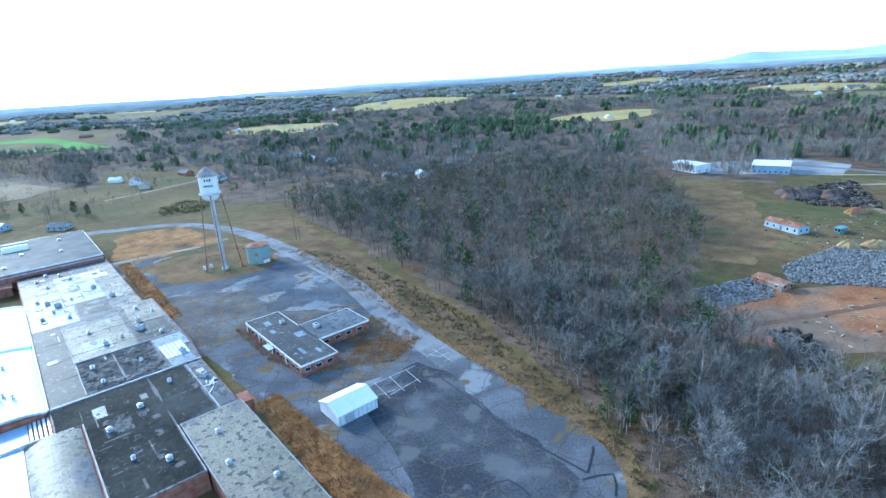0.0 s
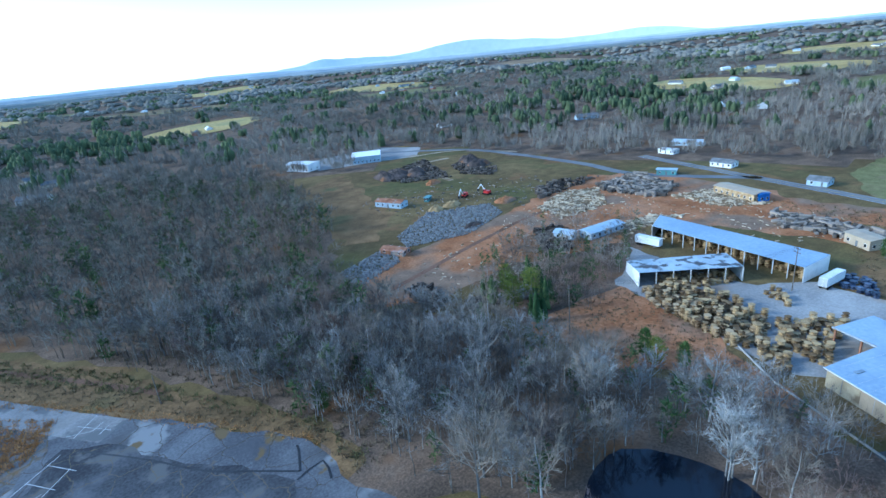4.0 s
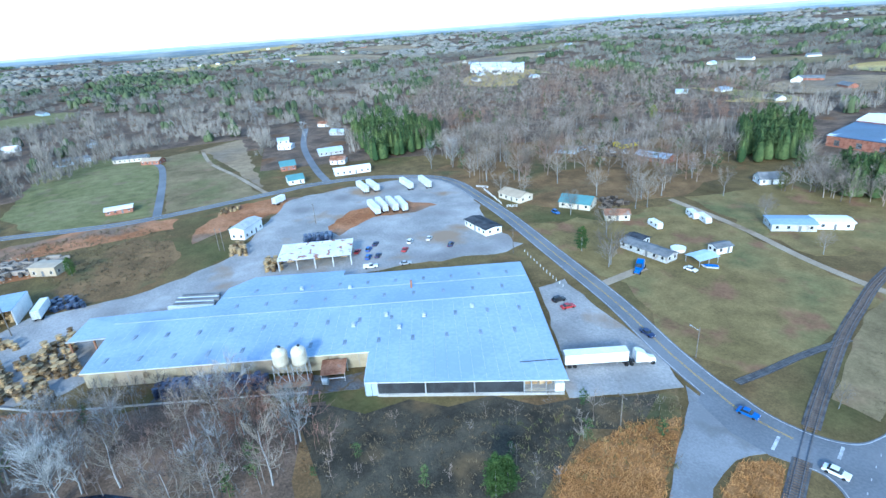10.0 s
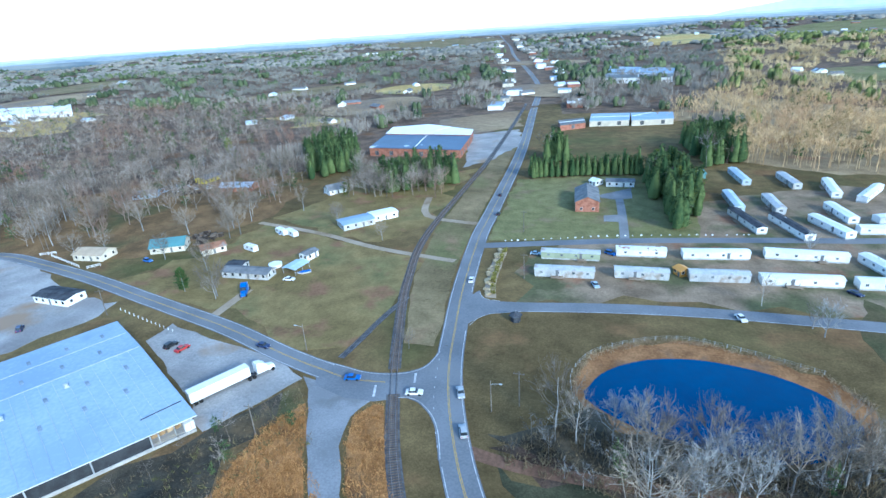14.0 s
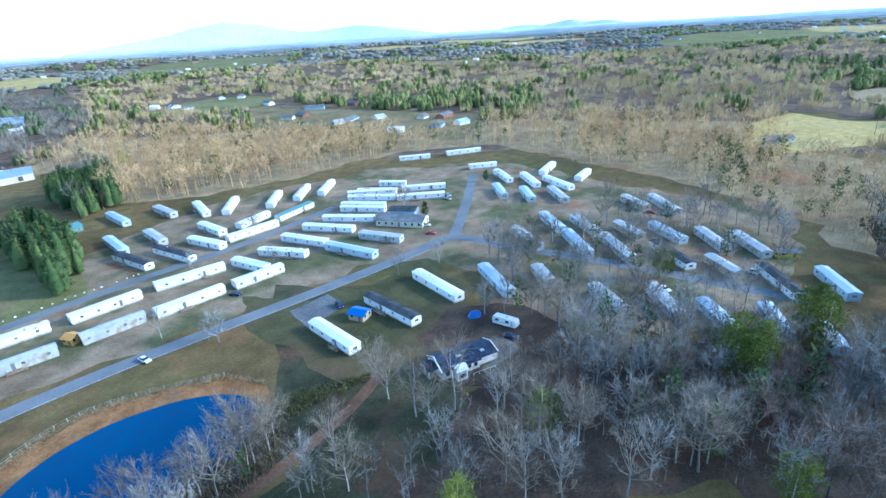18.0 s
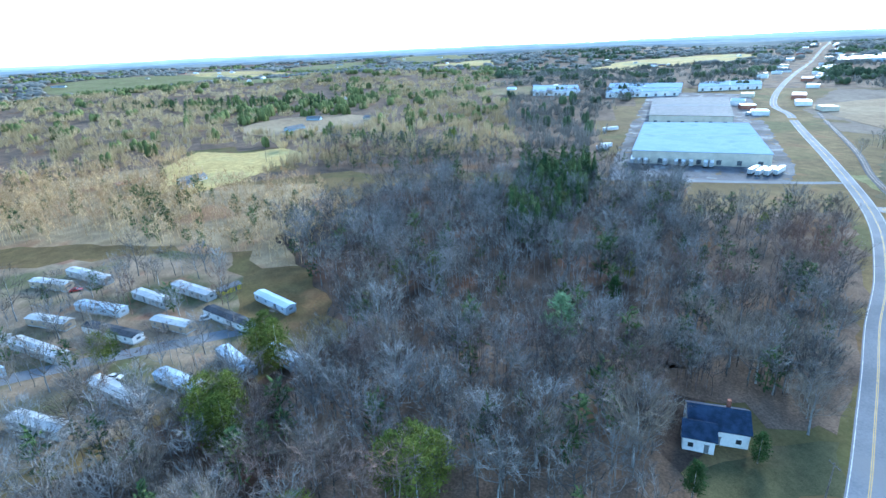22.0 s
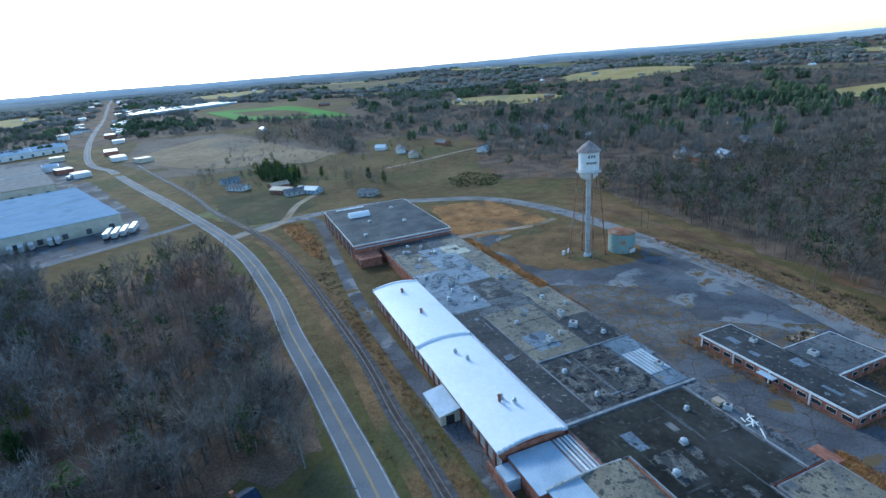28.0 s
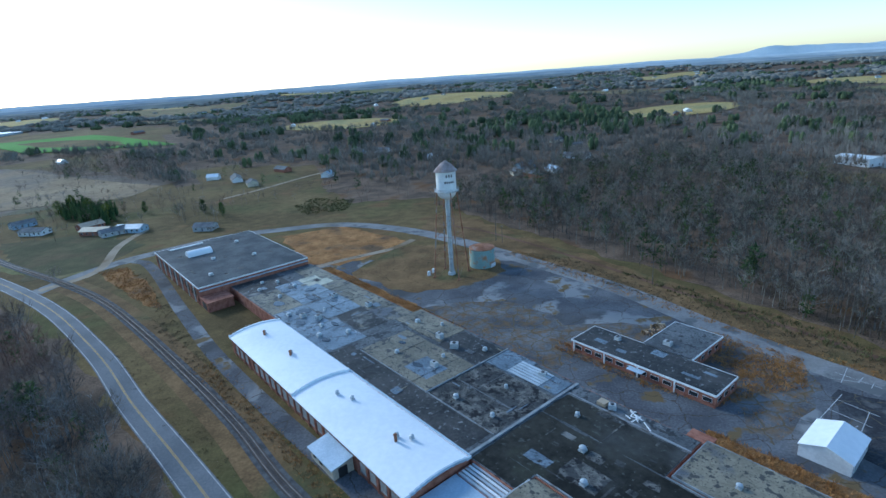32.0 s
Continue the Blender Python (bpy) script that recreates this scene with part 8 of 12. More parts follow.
def bungalow(x, y, turn):
    """A main gable, a lower wing, a columned porch, a front bay and roof lights."""
    ob = thing("house", "white bungalow with navy roof, porch and front bay", "house", x, y, turn)

    def put(name, shape, mat, px, py, pz=0.0, label=""):
        piece = part(name, shape, mat, ob, label)
        piece.matrix_basis = pose(px, py, pz)
        return piece

    put("wall", Shape().house(11.4, 8.6, 2.9, 2.1), M_WHITE, 0, 0)
    put("roof", Shape().gable(11.4, 8.6, 2.92, 2.1, 0.45, 0.16), M_NAVY, 0, 0, 0, "navy shingle roof")
    put("rake_board", Shape().gable(-0.56, 8.6, 3.1, 2.1, 0.45, 0.06), M_WHITE, -6.0, 0)
    put("wing", Shape().house(6.2, 7.4, 2.6, 1.2), M_WHITE, 8.8, 0.3)
    put("wing_roof", Shape().gable(6.2, 7.4, 2.62, 1.2, 0.35, 0.14), M_NAVY, 8.8, 0.3, 0, "navy shingle roof")
    put("wing_rake", Shape().gable(-0.4, 7.4, 2.78, 1.2, 0.35, 0.06), M_WHITE, 12.0, 0.3)
    put("porch_floor", Shape().box(0, 0, 0, 3.0, 4.6, 0.45), M_DECK, -7.2, 0.4)
    put("porch_roof", Shape().gable(3.0, 4.8, 2.6, 0.9, 0.25, 0.12), M_NAVY, -7.1, 0.4, 0, "navy porch roof")
    put("porch_fascia", Shape().box(0, 0, 2.4, 0.14, 4.9, 0.25), M_WHITE, -8.6, 0.4)
    for py in (-2.1, 0.4, 2.9):
        put("column", Shape().box(0, 0, 0.45, 0.26, 0.26, 2.1), M_WHITE, -8.5, py)
    put("bay", Shape().house(3.0, 3.2, 3.1, 0.9), M_WHITE, -1.1, -5.4)
    put("bay_roof", Shape().gable(3.0, 3.2, 3.12, 0.9, 0.25, 0.1), M_WHITE, -1.1, -5.4, 0, "white metal bay roof")
    for px, py, wide in ((-1.1, -7.03, 1.7), (-4.2, -4.33, 1.2), (2.4, -4.33, 1.2), (4.4, -4.33, 1.0)):
        window(ob, px, py, 0.9, 0, wide, 1.2)
    for px, z, wide in ((0.6, 4.1, 1.5), (8.0, 3.2, 1.1)):
        put("roof_light", Shape().box(0, 0, 0, wide, 1.0, 0.22), M_PALELIGHT, px, -1.8, z, "pale roof light")
    for px in range(5):
        put("fence_post", Shape().box(0, 0, 0, 0.12, 0.12, 1.1), M_WHITE, 2.2 + 1.7 * px, -7.0)
    put("fence_rail", Shape().box(0, 0, 0.85, 7.2, 0.08, 0.14), M_WHITE, 5.6, -7.0)


M_PALELIGHT = material("pale_roof_light", (0.3, 0.36, 0.4), (0.42, 0.48, 0.52), 1.0, 0.4, 0.0)
bungalow(-139.0, -86.3, 166)
house(-84.0, -313.6, -157, 8.2, 7.0, 3.0, P_TEAL, P_TEAL, "teal metal shed by the pines", 0.4, False, "shed", "shed")
house(-64.6, -183.3, 121, 3.9, 4.0, 2.4, P_ORANGE, P_ORANGE, "orange garden shed between trailers", 0.4, False, "garden_shed", "shed")
house(-136.4, -128.2, 113, 5.6, 5.0, 2.4, P_TAN, P_BLUE, "small shed with a blue tarp roof", 0.3, False, "garden_shed", "shed")
house(-202.1, -190.0, 122, 23.3, 10.0, 3.2, M_OFFWHITE, M_GREYSHINGLE, "cream park office with a grey roof", 0.3, False, "house", "house")
house(-208.0, -196.2, 126, 13.1, 8.0, 5.0, P_PALEBLUE, M_SHINGLE, "two-storey pale blue park house", 0.2, False, "house", "house")
house(-272.5, -47.5, 133, 8.2, 3.5, 2.2, P_YELLOW, M_GREYSHINGLE, "small yellow garden shed", 0.4, False, "garden_shed", "shed")
house(-343.7, 375.3, 57, 14.1, 10.0, 3.0, M_BRICK, P_TAN, "brick house with a tan roof under dark trees", 0.4, False, "house", "house")
house(-316.7, 355.4, 45, 15.3, 9.0, 3.0, M_AGED, M_GREYSHINGLE, "grey house beside the lawn", 0.4, False, "house", "house")
house(-403.7, 394.7, 55, 14.5, 9.0, 3.0, P_PALEBLUE, M_GREYSHINGLE, "pale house by the field", 0.4, False, "house", "house")
house(-460.6, -117.1, 108, 9.9, 9.0, 3.0, M_WHITE, M_GREYSHINGLE, "white farmhouse in the hay field", 0.4, False, "house", "house")
house(-477.7, -118.1, 141, 18.3, 9.0, 3.0, M_WHITE, M_GREYSHINGLE, "white farmhouse in sunlight", 0.4, False, "house", "house")
house(-477.5, -159.7, 132, 20.8, 8.0, 3.0, P_TAN, M_RUST, "old tan barn in sunlight", 0.4, False, "barn", "barn")
house(-377.2, 369.9, -8, 17.2, 9.0, 3.0, M_WHITE, M_GREYSHINGLE, "white farm house with a grey roof", 0.4, False, "house", "house")
house(-329.3, 359.4, -8, 19.0, 9.0, 3.0, M_BRICK, P_TAN, "brick farm house with a tan roof", 0.4, False, "house", "house")
house(-307.9, 360.3, -8, 17.7, 9.0, 3.0, P_PALEBLUE, M_BLUEGREY, "pale blue farm house", 0.4, False, "house", "house")
house(-256.3, 351.4, -6, 12.2, 9.0, 3.0, M_AGED, M_GREYSHINGLE, "weathered farm barn with a grey roof", 0.4, False, "house", "house")
camper(-164.7, -90.4, 104, 8.2, M_WHITE, "white motor camper parked by the bungalow")
car(-160.4, -84.6, 110, P_NAVY, "dark blue car parked beside the camper", 0)

# industrial halls
flat_hall("distribution_depot", [(-434, 196), (-390, 271), (-513, 343), (-553, 267)], 9, M_OFFWHITE, M_BLUEROOF, "broad depot with a pale blue roof")
flat_hall("distribution_depot", [(-599, 296), (-554, 358), (-708, 458), (-746, 380)], 9, M_OFFWHITE, M_GREYSHINGLE, "grey-roofed depot behind the blue one")
flat_hall("long_shed", [(-824, 350), (-796, 445), (-873, 486), (-908, 390)], 7, M_WHITE, M_BLUEROOF, "long white industrial shed")
flat_hall("long_shed", [(-906, 268), (-868, 329), (-967, 364), (-1007, 300)], 7, M_WHITE, M_BLUEROOF, "long white industrial shed")
flat_hall("long_shed", [(-887, 383), (-819, 462), (-889, 505), (-959, 418)], 7, M_WHITE, M_BLUEROOF, "long white industrial shed")
flat_hall("long_shed", [(-824, 491), (-806, 578), (-876, 627), (-893, 538)], 7, M_WHITE, M_BLUEROOF, "long white industrial shed")
flat_hall("long_shed", [(-1184, 1045), (-1095, 1339), (-1377, 1694), (-1442, 1289)], 8, M_BLUEGREY, M_BLUEGREY, "long blue factory on the horizon")
flat_hall("factory", [(134, -361), (62, -354.5), (67, -404), (141, -411)], 6, M_BRICK, M_FACTORY, "brick factory with a patched blue roof")
flat_hall("factory", [(141, -411.4), (67, -404.4), (70, -425), (117, -453), (146, -440)], 7, M_BRICK, M_WHITEROOF, "white-roofed rear hall of the brick factory")
flat_hall("long_shed", [(-20, -474), (-52, -477), (-53, -514), (-20, -512)], 4.6, M_OFFWHITE, M_BLUEROOF, "long pale metal shed by the highway")
flat_hall("long_shed", [(-54, -475), (-87, -482), (-89, -516), (-54, -514)], 4.6, M_OFFWHITE, M_BLUEROOF, "long pale metal shed by the highway")
flat_hall("long_shed", [(2.6, -455), (-17, -468), (-14, -492), (7, -480)], 4.4, M_BRICK, M_GREYROOF, "low brick store by the highway")
flat_hall("long_shed", [(-26, -781), (-110, -771), (-115, -836), (-26, -838)], 7, M_WHITE, M_GREYROOF, "long industrial hall in the distance")
flat_hall("long_shed", [(741, -511), (641, -542), (737, -620), (847, -587)], 7, M_WHITE, M_WHITEROOF, "long white hall among far woods")
flat_hall("long_shed", [(-29, -864), (-114, -811), (-122, -889), (-30, -962)], 6, M_WHITE, M_BLUEROOF, "long pale hall beyond the park")
flat_hall("long_shed", [(-26, -777), (-106, -759), (-115, -858), (-29, -878)], 7, M_WHITE, M_GREYROOF, "long hall by the far highway")

# poles and cables
pole(12.9, 143.7, 9, 40, 0, False)
pole(42.0, 92.2, 10, 40, 0, False)
pole(110.3, 82.2, 16, 30, 2, False)
pole(14.1, 174.3, 16, 30, 2, False)
pole(14.0, 171.7, 15, 30, 2, False)
pole(-81.1, 286.5, 15, 30, 2, False)
pole(176.0, 44.6, 15, 60, 2, False)
pole(43.8, -112.4, 9, 0, 0, True)
pole(-14.6, -97.7, 9, 180, 0, True)
pole(-20.7, -101.2, 10, 0, 1, False)
pole(126.0, -118.2, 10, 30, 1, False)
pole(214.1, -164.0, 9, 30, 1, False)
pole(-3.8, -217.1, 10, 0, 1, False)
pole(-11.1, -170.6, 10, 0, 1, False)
pole(37.2, -77.7, 9, 0, 1, False)
pole(212.8, -165.2, 10, 0, 1, False)
pole(-140.8, 87.3, 13, 0, 1, False)
pole(-426.5, 74.9, 16, 0, 1, False)
pole(-440.0, 51.4, 14, 0, 1, False)
pole(-623.5, -150.6, 14, 0, 1, False)
pole(-532.3, -74.6, 14, 0, 1, False)
pole(-28.3, 217.2, 10, 30, 1, False)
pole(-78.3, 283.4, 9, 30, 1, False)
pole(-279.1, 372.8, 11, 0, 0, False)
pole(-72.0, -235.6, 9, 0, 1, False)
pole(-176.6, -290.5, 9, 0, 1, False)
pole(-282.1, 380.7, 12, 0, 0, False)
pole(212.4, -68.8, 10, 0, 1, False)
pole(208.1, -24.6, 10, 0, 1, False)
pole(206.9, -26.4, 10, 0, 1, False)
wire([(-81.9, 286.0, 14.6), (13.1, 171.2, 14.6), (13.2, 173.8, 15.6), (109.5, 81.7, 15.6), (175.1, 44.1, 14.6)], 2.5)
wire([(-81.1, 286.5, 14.6), (14.0, 171.7, 14.6), (14.1, 174.3, 15.6), (110.3, 82.2, 15.6), (176.0, 44.6, 14.6)], 2.5)
wire([(-80.2, 287.0, 14.6), (14.8, 172.2, 14.6), (14.9, 174.8, 15.6), (111.2, 82.7, 15.6), (176.8, 45.1, 14.6)], 2.5)


# open land that the far woods keep off
OPEN_LAND = []
OPEN_LAND.append([(88, 168), (297, 438), (318, 323), (316, 102), (487, -5), (480, -96), (276, -62), (274, -100), (137, -58), (153, 22), (100, 68)])
OPEN_LAND.append([(233, -39), (253, -165), (189, -217), (131, -210), (121, -271), (68, -265), (68, -542), (40, -622), (-2, -551), (-111, -565), (-74, -215), (4, -118), (75, -83)])
OPEN_LAND.append([(-13, -95), (5, -209), (-68, -210), (-119, -333), (-244, -300), (-281, -277), (-139, -92), (-93, -96)])
OPEN_LAND.append([(-106, -148), (-206, -329), (-335, -252), (-350, -183), (-321, -125), (-316, -61), (-235, -34), (-167, -95), (-137, -88), (-96, -123)])
OPEN_LAND.append([(-383, 150), (-682, 287), (-900, 459), (-817, 599), (-568, 820), (-230, 282), (-245, 217), (-352, 279)])
OPEN_LAND.append([(-533, -158), (-627, -156), (-588, -71), (-509, -52), (-457, -89), (-433, -126)])
OPEN_LAND.append([(-822, 840), (-501, 843), (-669, 1204), (-1295, 1400)])
OPEN_LAND.append([(-201, 406), (-281, 410), (-389, 631), (-233, 597), (-196, 468)])
OPEN_LAND.append([(-630, 493), (-674, 731), (-369, 533), (-189, 507), (-120, 414), (-108, 308), (-282, 265), (-410, 338)])
SETTLED = [(-328, 546), (-300, 530), (-275, 499), (-266, 567), (-211, 518), (-204, 668), (-146, 622), (-174, 663), (-44, 464), (-31, 449), (-14, 463), (-33, 492), (-115, 582), (21, 526)]
SETTLED += [(-333, -567), (-355, -574), (-348, -486), (-368, -493), (-354, -394), (-379, -714), (-419, -434), (-438, -421), (-416, -372), (-394, -381), (-267, -838), (-284, -815), (-291, -774), (-442, -598), (-393, -475), (-392, -612)]
land = bpy.data.objects["ground"].data
mid = np.array([p.center[:2] for p in land.polygons])
open_face = np.zeros(len(mid), bool)
for poly in OPEN_LAND:
    open_face |= inside(mid[:, 0], mid[:, 1], poly)
for i in np.nonzero(open_face)[0].tolist():
    land.polygons[i].material_index = 0
KEEP_OFF = []
KEEP_OFF.append([(182, 21), (197, -28), (273, -75), (280, -112), (262, -157), (193, -151), (131, -126), (142, -81), (116, -20), (128, 34), (188, 40)])
KEEP_OFF.append([(-131, -169), (-139, -107), (-136, -88), (-122, -81), (-105, -67), (-90, -88)])
KEEP_OFF.append([(-270, -527), (-370, -299), (-469, -395), (-380, -784)])
KEEP_OFF.append([(104, -286), (174, -425), (137, -554), (46, -600), (26, -409), (45, -333)])
KEEP_OFF.append([(301, -70), (492, -125), (538, -180), (386, -150), (318, -129), (260, -124), (272, -88)])


# ---- trees ----
def strips(a, b, w0, w1, side=None):
    """Thin tapered slivers from a to b (arrays): two triangles that cross each other."""
    n = len(a)
    d = b - a
    ref = np.where(np.abs(d[:, 2:3]) > 0.8 * np.linalg.norm(d, axis=1, keepdims=True), np.array([[1.0, 0, 0]]), np.array([[0, 0, 1.0]]))
    s = np.cross(d, ref)
    s /= np.linalg.norm(s, axis=1, keepdims=True) + 1e-9
    t = np.cross(d, s)
    t /= np.linalg.norm(t, axis=1, keepdims=True) + 1e-9
    return s, t


def limbs(a, b, r0, r1):
    """Three-sided tapered limbs."""
    s, t = strips(a, b, r0, r1)
    out = []
    for base, r in ((a, r0), (b, r1)):
        for k in range(3):
            c, q = math.cos(k * 2.0944), math.sin(k * 2.0944)
            out.append(base + (s * c + t * q) * r[:, None])
    v = np.stack(out, 1).reshape(-1, 3)
    f = np.array([(0, 1, 4), (0, 4, 3), (1, 2, 5), (1, 5, 4), (2, 0, 3), (2, 3, 5)])
    return v, (np.arange(len(a))[:, None, None] * 6 + f).reshape(-1, 3)


def blades(a, b, w, face=None):
    """One flat sliver each; face: the way that each sliver's broad side looks, if it matters."""
    s, t = strips(a, b, w, w)
    if face is None:
        k = np.random.rand(len(a), 1) * 6.28
        side = s * np.cos(k) + t * np.sin(k)
    else:
        side = np.cross(b - a, face)
        side /= np.linalg.norm(side, axis=1, keepdims=True) + 1e-6
    off = side * w[:, None] / 2
    v = np.stack([a - off, a + off, b], 1).reshape(-1, 3)
    return v, np.arange(len(a) * 3).reshape(-1, 3)


def outward(p, centre, up, rs, loose=0.5):
    """The way out of a crown at the points p, with some disorder."""
    d = (p - centre) * np.array([1.0, 1.0, 0.6])
    d /= np.linalg.norm(d, axis=1, keepdims=True) + 1e-6
    return d + np.array([0, 0, up]) + rs.randn(len(p), 3) * loose


def joined(parts):
    vs, fs, k = [], [], 0
    for v, f in parts:
        vs.append(v)
        fs.append(f + k)
        k += len(v)
    return np.concatenate(vs), np.concatenate(fs)


def bare_tree(seed, tall, spread, n1, n2, n3, width, trunk_r=0.28, fork=None):
    """A leafless tree: trunk, limbs that curve upwards, branches, and fine twigs that round off the crown."""
    rs = np.random.RandomState(seed)
    fork = tall * (rs.uniform(0.25, 0.4) if fork is None else fork)
    lean = rs.uniform(-0.04, 0.04, 2)
    levels = np.linspace(0, 1, 5)
    bend = np.array([0, 0.6, 1, 1, 1.0])
    axis = np.stack([lean[0] * tall * levels + 0.22 * rs.randn(5) * bend, lean[1] * tall * levels + 0.22 * rs.randn(5) * bend, tall * 0.84 * levels], 1)
    rr = trunk_r * (1 - 0.85 * levels)
    trunk = limbs(axis[:-1], axis[1:], rr[:-1], rr[1:])
    # limbs from the trunk
    t = np.sort(rs.uniform(fork / tall, 0.8, n1))
    base = np.stack([np.interp(t * tall, axis[:, 2], axis[:, k]) for k in range(3)], 1)
    az = np.arange(n1) * 2.4 + rs.uniform(-0.5, 0.5, n1)
    low = fork / tall
    q = ((t - low) / (0.8 - low)).clip(0, 1)
    reach = spread * (0.55 + 0.6 * np.sqrt((1 - (q - 0.25) ** 2 / 0.72).clip(0, 1))) * rs.uniform(0.65, 1.0, n1) * (1 - 0.45 * q)
    top = tall * (0.72 + 0.28 * (1 - (reach / (spread * 1.15)) ** 2)).clip(0.5, 1) * rs.uniform(0.9, 1.0, n1)
    up = np.minimum(np.maximum(top - base[:, 2], reach * 0.35), reach * 1.9)
    out = np.stack([np.cos(az), np.sin(az), 0 * az], 1)
    tip = base + out * reach[:, None] + np.array([0, 0, 1.0]) * up[:, None]
    mid = base + out * (reach * 0.62)[:, None] + np.array([0, 0, 1.0]) * (up * 0.36)[:, None] + rs.randn(n1, 3) * 0.12 * reach[:, None] * 0.5
    r = trunk_r * (1 - t) * 0.55 + 0.025
    crown = [limbs(base, mid, r, r * 0.7), limbs(mid, tip, r * 0.7, r * 0.2)]
    centre = np.array([axis[2, 0], axis[2, 1], tall * 0.55])
    # branches from the limbs
    i = rs.randint(0, n1, n2)
    q = rs.uniform(0.3, 1.0, n2)[:, None]
    b0 = np.where(q < 0.5, base[i] + (mid[i] - base[i]) * q * 2, mid[i] + (tip[i] - mid[i]) * (q * 2 - 1))
    d = out[i] * 0.55 + np.array([0, 0, 0.75]) + rs.randn(n2, 3) * 0.5
    d /= np.linalg.norm(d, axis=1, keepdims=True)
    b1 = b0 + d * (spread * rs.uniform(0.28, 0.55, n2))[:, None]
    b1[:, 2] = np.minimum(b1[:, 2], tall * 1.02)
    crown.append(blades(b0, b1, np.full(n2, width * 2.0), outward(b1, centre, 0.6, rs)))
    # twigs
    j = rs.randint(0, n2, n3)
    c0 = b0[j] + (b1[j] - b0[j]) * rs.uniform(0.15, 1, n3)[:, None]
    e = d[j] * 0.8 + rs.randn(n3, 3) * 0.55 + np.array([0, 0, 0.25])
    e /= np.linalg.norm(e, axis=1, keepdims=True)
    c1 = c0 + e * (spread * rs.uniform(0.18, 0.42, n3))[:, None]
    crown.append(blades(c0, c1, np.full(n3, width), outward(c1, centre, 0.6, rs)))
    return trunk, joined(crown)


def pine_tree(seed, tall, spread, n, width, cone=0.6, low=0.2):
    """An evergreen: trunk and a crown of needle tufts massed on uneven boughs."""
    rs = np.random.RandomState(seed)
    trunk = limbs(np.array([[0, 0, 0.0]]), np.array([[0, 0, tall * 0.95]]), np.array([0.24]), np.array([0.04]))
    boughs = max(30, n // 14)
    h = rs.uniform(low, 1.0, boughs) ** 0.85
    az = np.arange(boughs) * 2.4 + rs.rand(boughs)
    env = spread * np.where(h < 0.42, 0.72 + 0.28 * (h - 0.22) / 0.2, 1 - cone * ((h - 0.42).clip(0) / 0.58) ** 1.2) * rs.uniform(0.55, 1.1, boughs)
    env = np.where(h > 0.93, env * 0.5, env)
    i = rs.randint(0, boughs, n)
    q = rs.uniform(0.2, 1.0, n) ** 0.7
    a = np.stack([np.cos(az[i]) * env[i] * q, np.sin(az[i]) * env[i] * q, h[i] * tall * 0.96 + env[i] * q * 0.16 + rs.randn(n) * 0.22], 1)
    a[:, :2] += rs.randn(n, 2) * 0.09 * spread
    d = np.stack([np.cos(az[i]), np.sin(az[i]), 0.5 + 0 * h[i]], 1) + rs.randn(n, 3) * 0.6
    d /= np.linalg.norm(d, axis=1, keepdims=True)
    return trunk, blades(a, a + d * (width * 2.6 * rs.uniform(0.7, 1.3, n))[:, None], np.full(n, width), outward(a, np.array([0, 0, tall * 0.4]), 0.5, rs, 0.7))


def fast_mesh(name, v, f, mat):
    me = bpy.data.meshes.new(name)
    me.vertices.add(len(v))
    me.vertices.foreach_set("co", np.ascontiguousarray(v, np.float32).ravel())
    me.loops.add(len(f) * 3)
    me.loops.foreach_set("vertex_index", np.ascontiguousarray(f, np.int32).ravel())
    me.polygons.add(len(f))
    me.polygons.foreach_set("loop_start", np.arange(len(f), dtype=np.int32) * 3)
    me.update(calc_edges=True)
    me.materials.append(mat)
    return me


def strewn(templates, x, y, z, size, wide, seed):
    """Many copies of a few templates joined into one set of faces."""
    rs = np.random.RandomState(seed)
    pick = rs.randint(0, len(templates), len(x))
    turn = rs.uniform(0, 6.283, len(x))
    out = []
    for k, (v, f) in enumerate(templates):
        m = np.where(pick == k)[0]
        if not len(m):
            continue
        c, s = np.cos(turn[m])[:, None], np.sin(turn[m])[:, None]
        w, h = (size[m] * wide[m])[:, None], size[m][:, None]
        vx = (v[None, :, 0] * c - v[None, :, 1] * s) * w + x[m][:, None]
        vy = (v[None, :, 0] * s + v[None, :, 1] * c) * w + y[m][:, None]
        vz = v[None, :, 2] * h + z[m][:, None]
        out.append((np.stack([vx, vy, vz], -1).reshape(-1, 3), (f[None] + (np.arange(len(m)) * len(v))[:, None, None]).reshape(-1, 3)))
    return joined(out)


def spots(poly, each, seed, keep_off=True):
    """Points strewn over an outline, one for so many square metres, off roads, water and roofs."""
    rs = np.random.RandomState(seed)
    p = np.array(poly, float)
    lo, hi = p.min(0), p.max(0)
    n = int((hi - lo).prod() / each)
    x, y = rs.uniform(lo[0], hi[0], n), rs.uniform(lo[1], hi[1], n)
    ok = inside(x, y, [tuple(q) for q in poly])
    if keep_off:
        ok &= clear(x, y)
    return x[ok], y[ok]


BLOCKED = []  # rectangles of things that trees keep off: x, y, turn, half length, half width
for ob in scene.objects:
    if ob.name.startswith(("mobile_home", "house", "box_trailer", "shed", "garage", "semi_tractor", "barn", "workshop")) and ob.parent is None and ob.type == "EMPTY":
        walls = [c for c in ob.children if c.name.startswith(("wall", "box"))]
        if walls:
            b = np.array(walls[0].bound_box)
            BLOCKED.append((ob.location.x, ob.location.y, ob.rotation_euler.z, np.abs(b[:, 0]).max() + 2.5, np.abs(b[:, 1]).max() + 3))


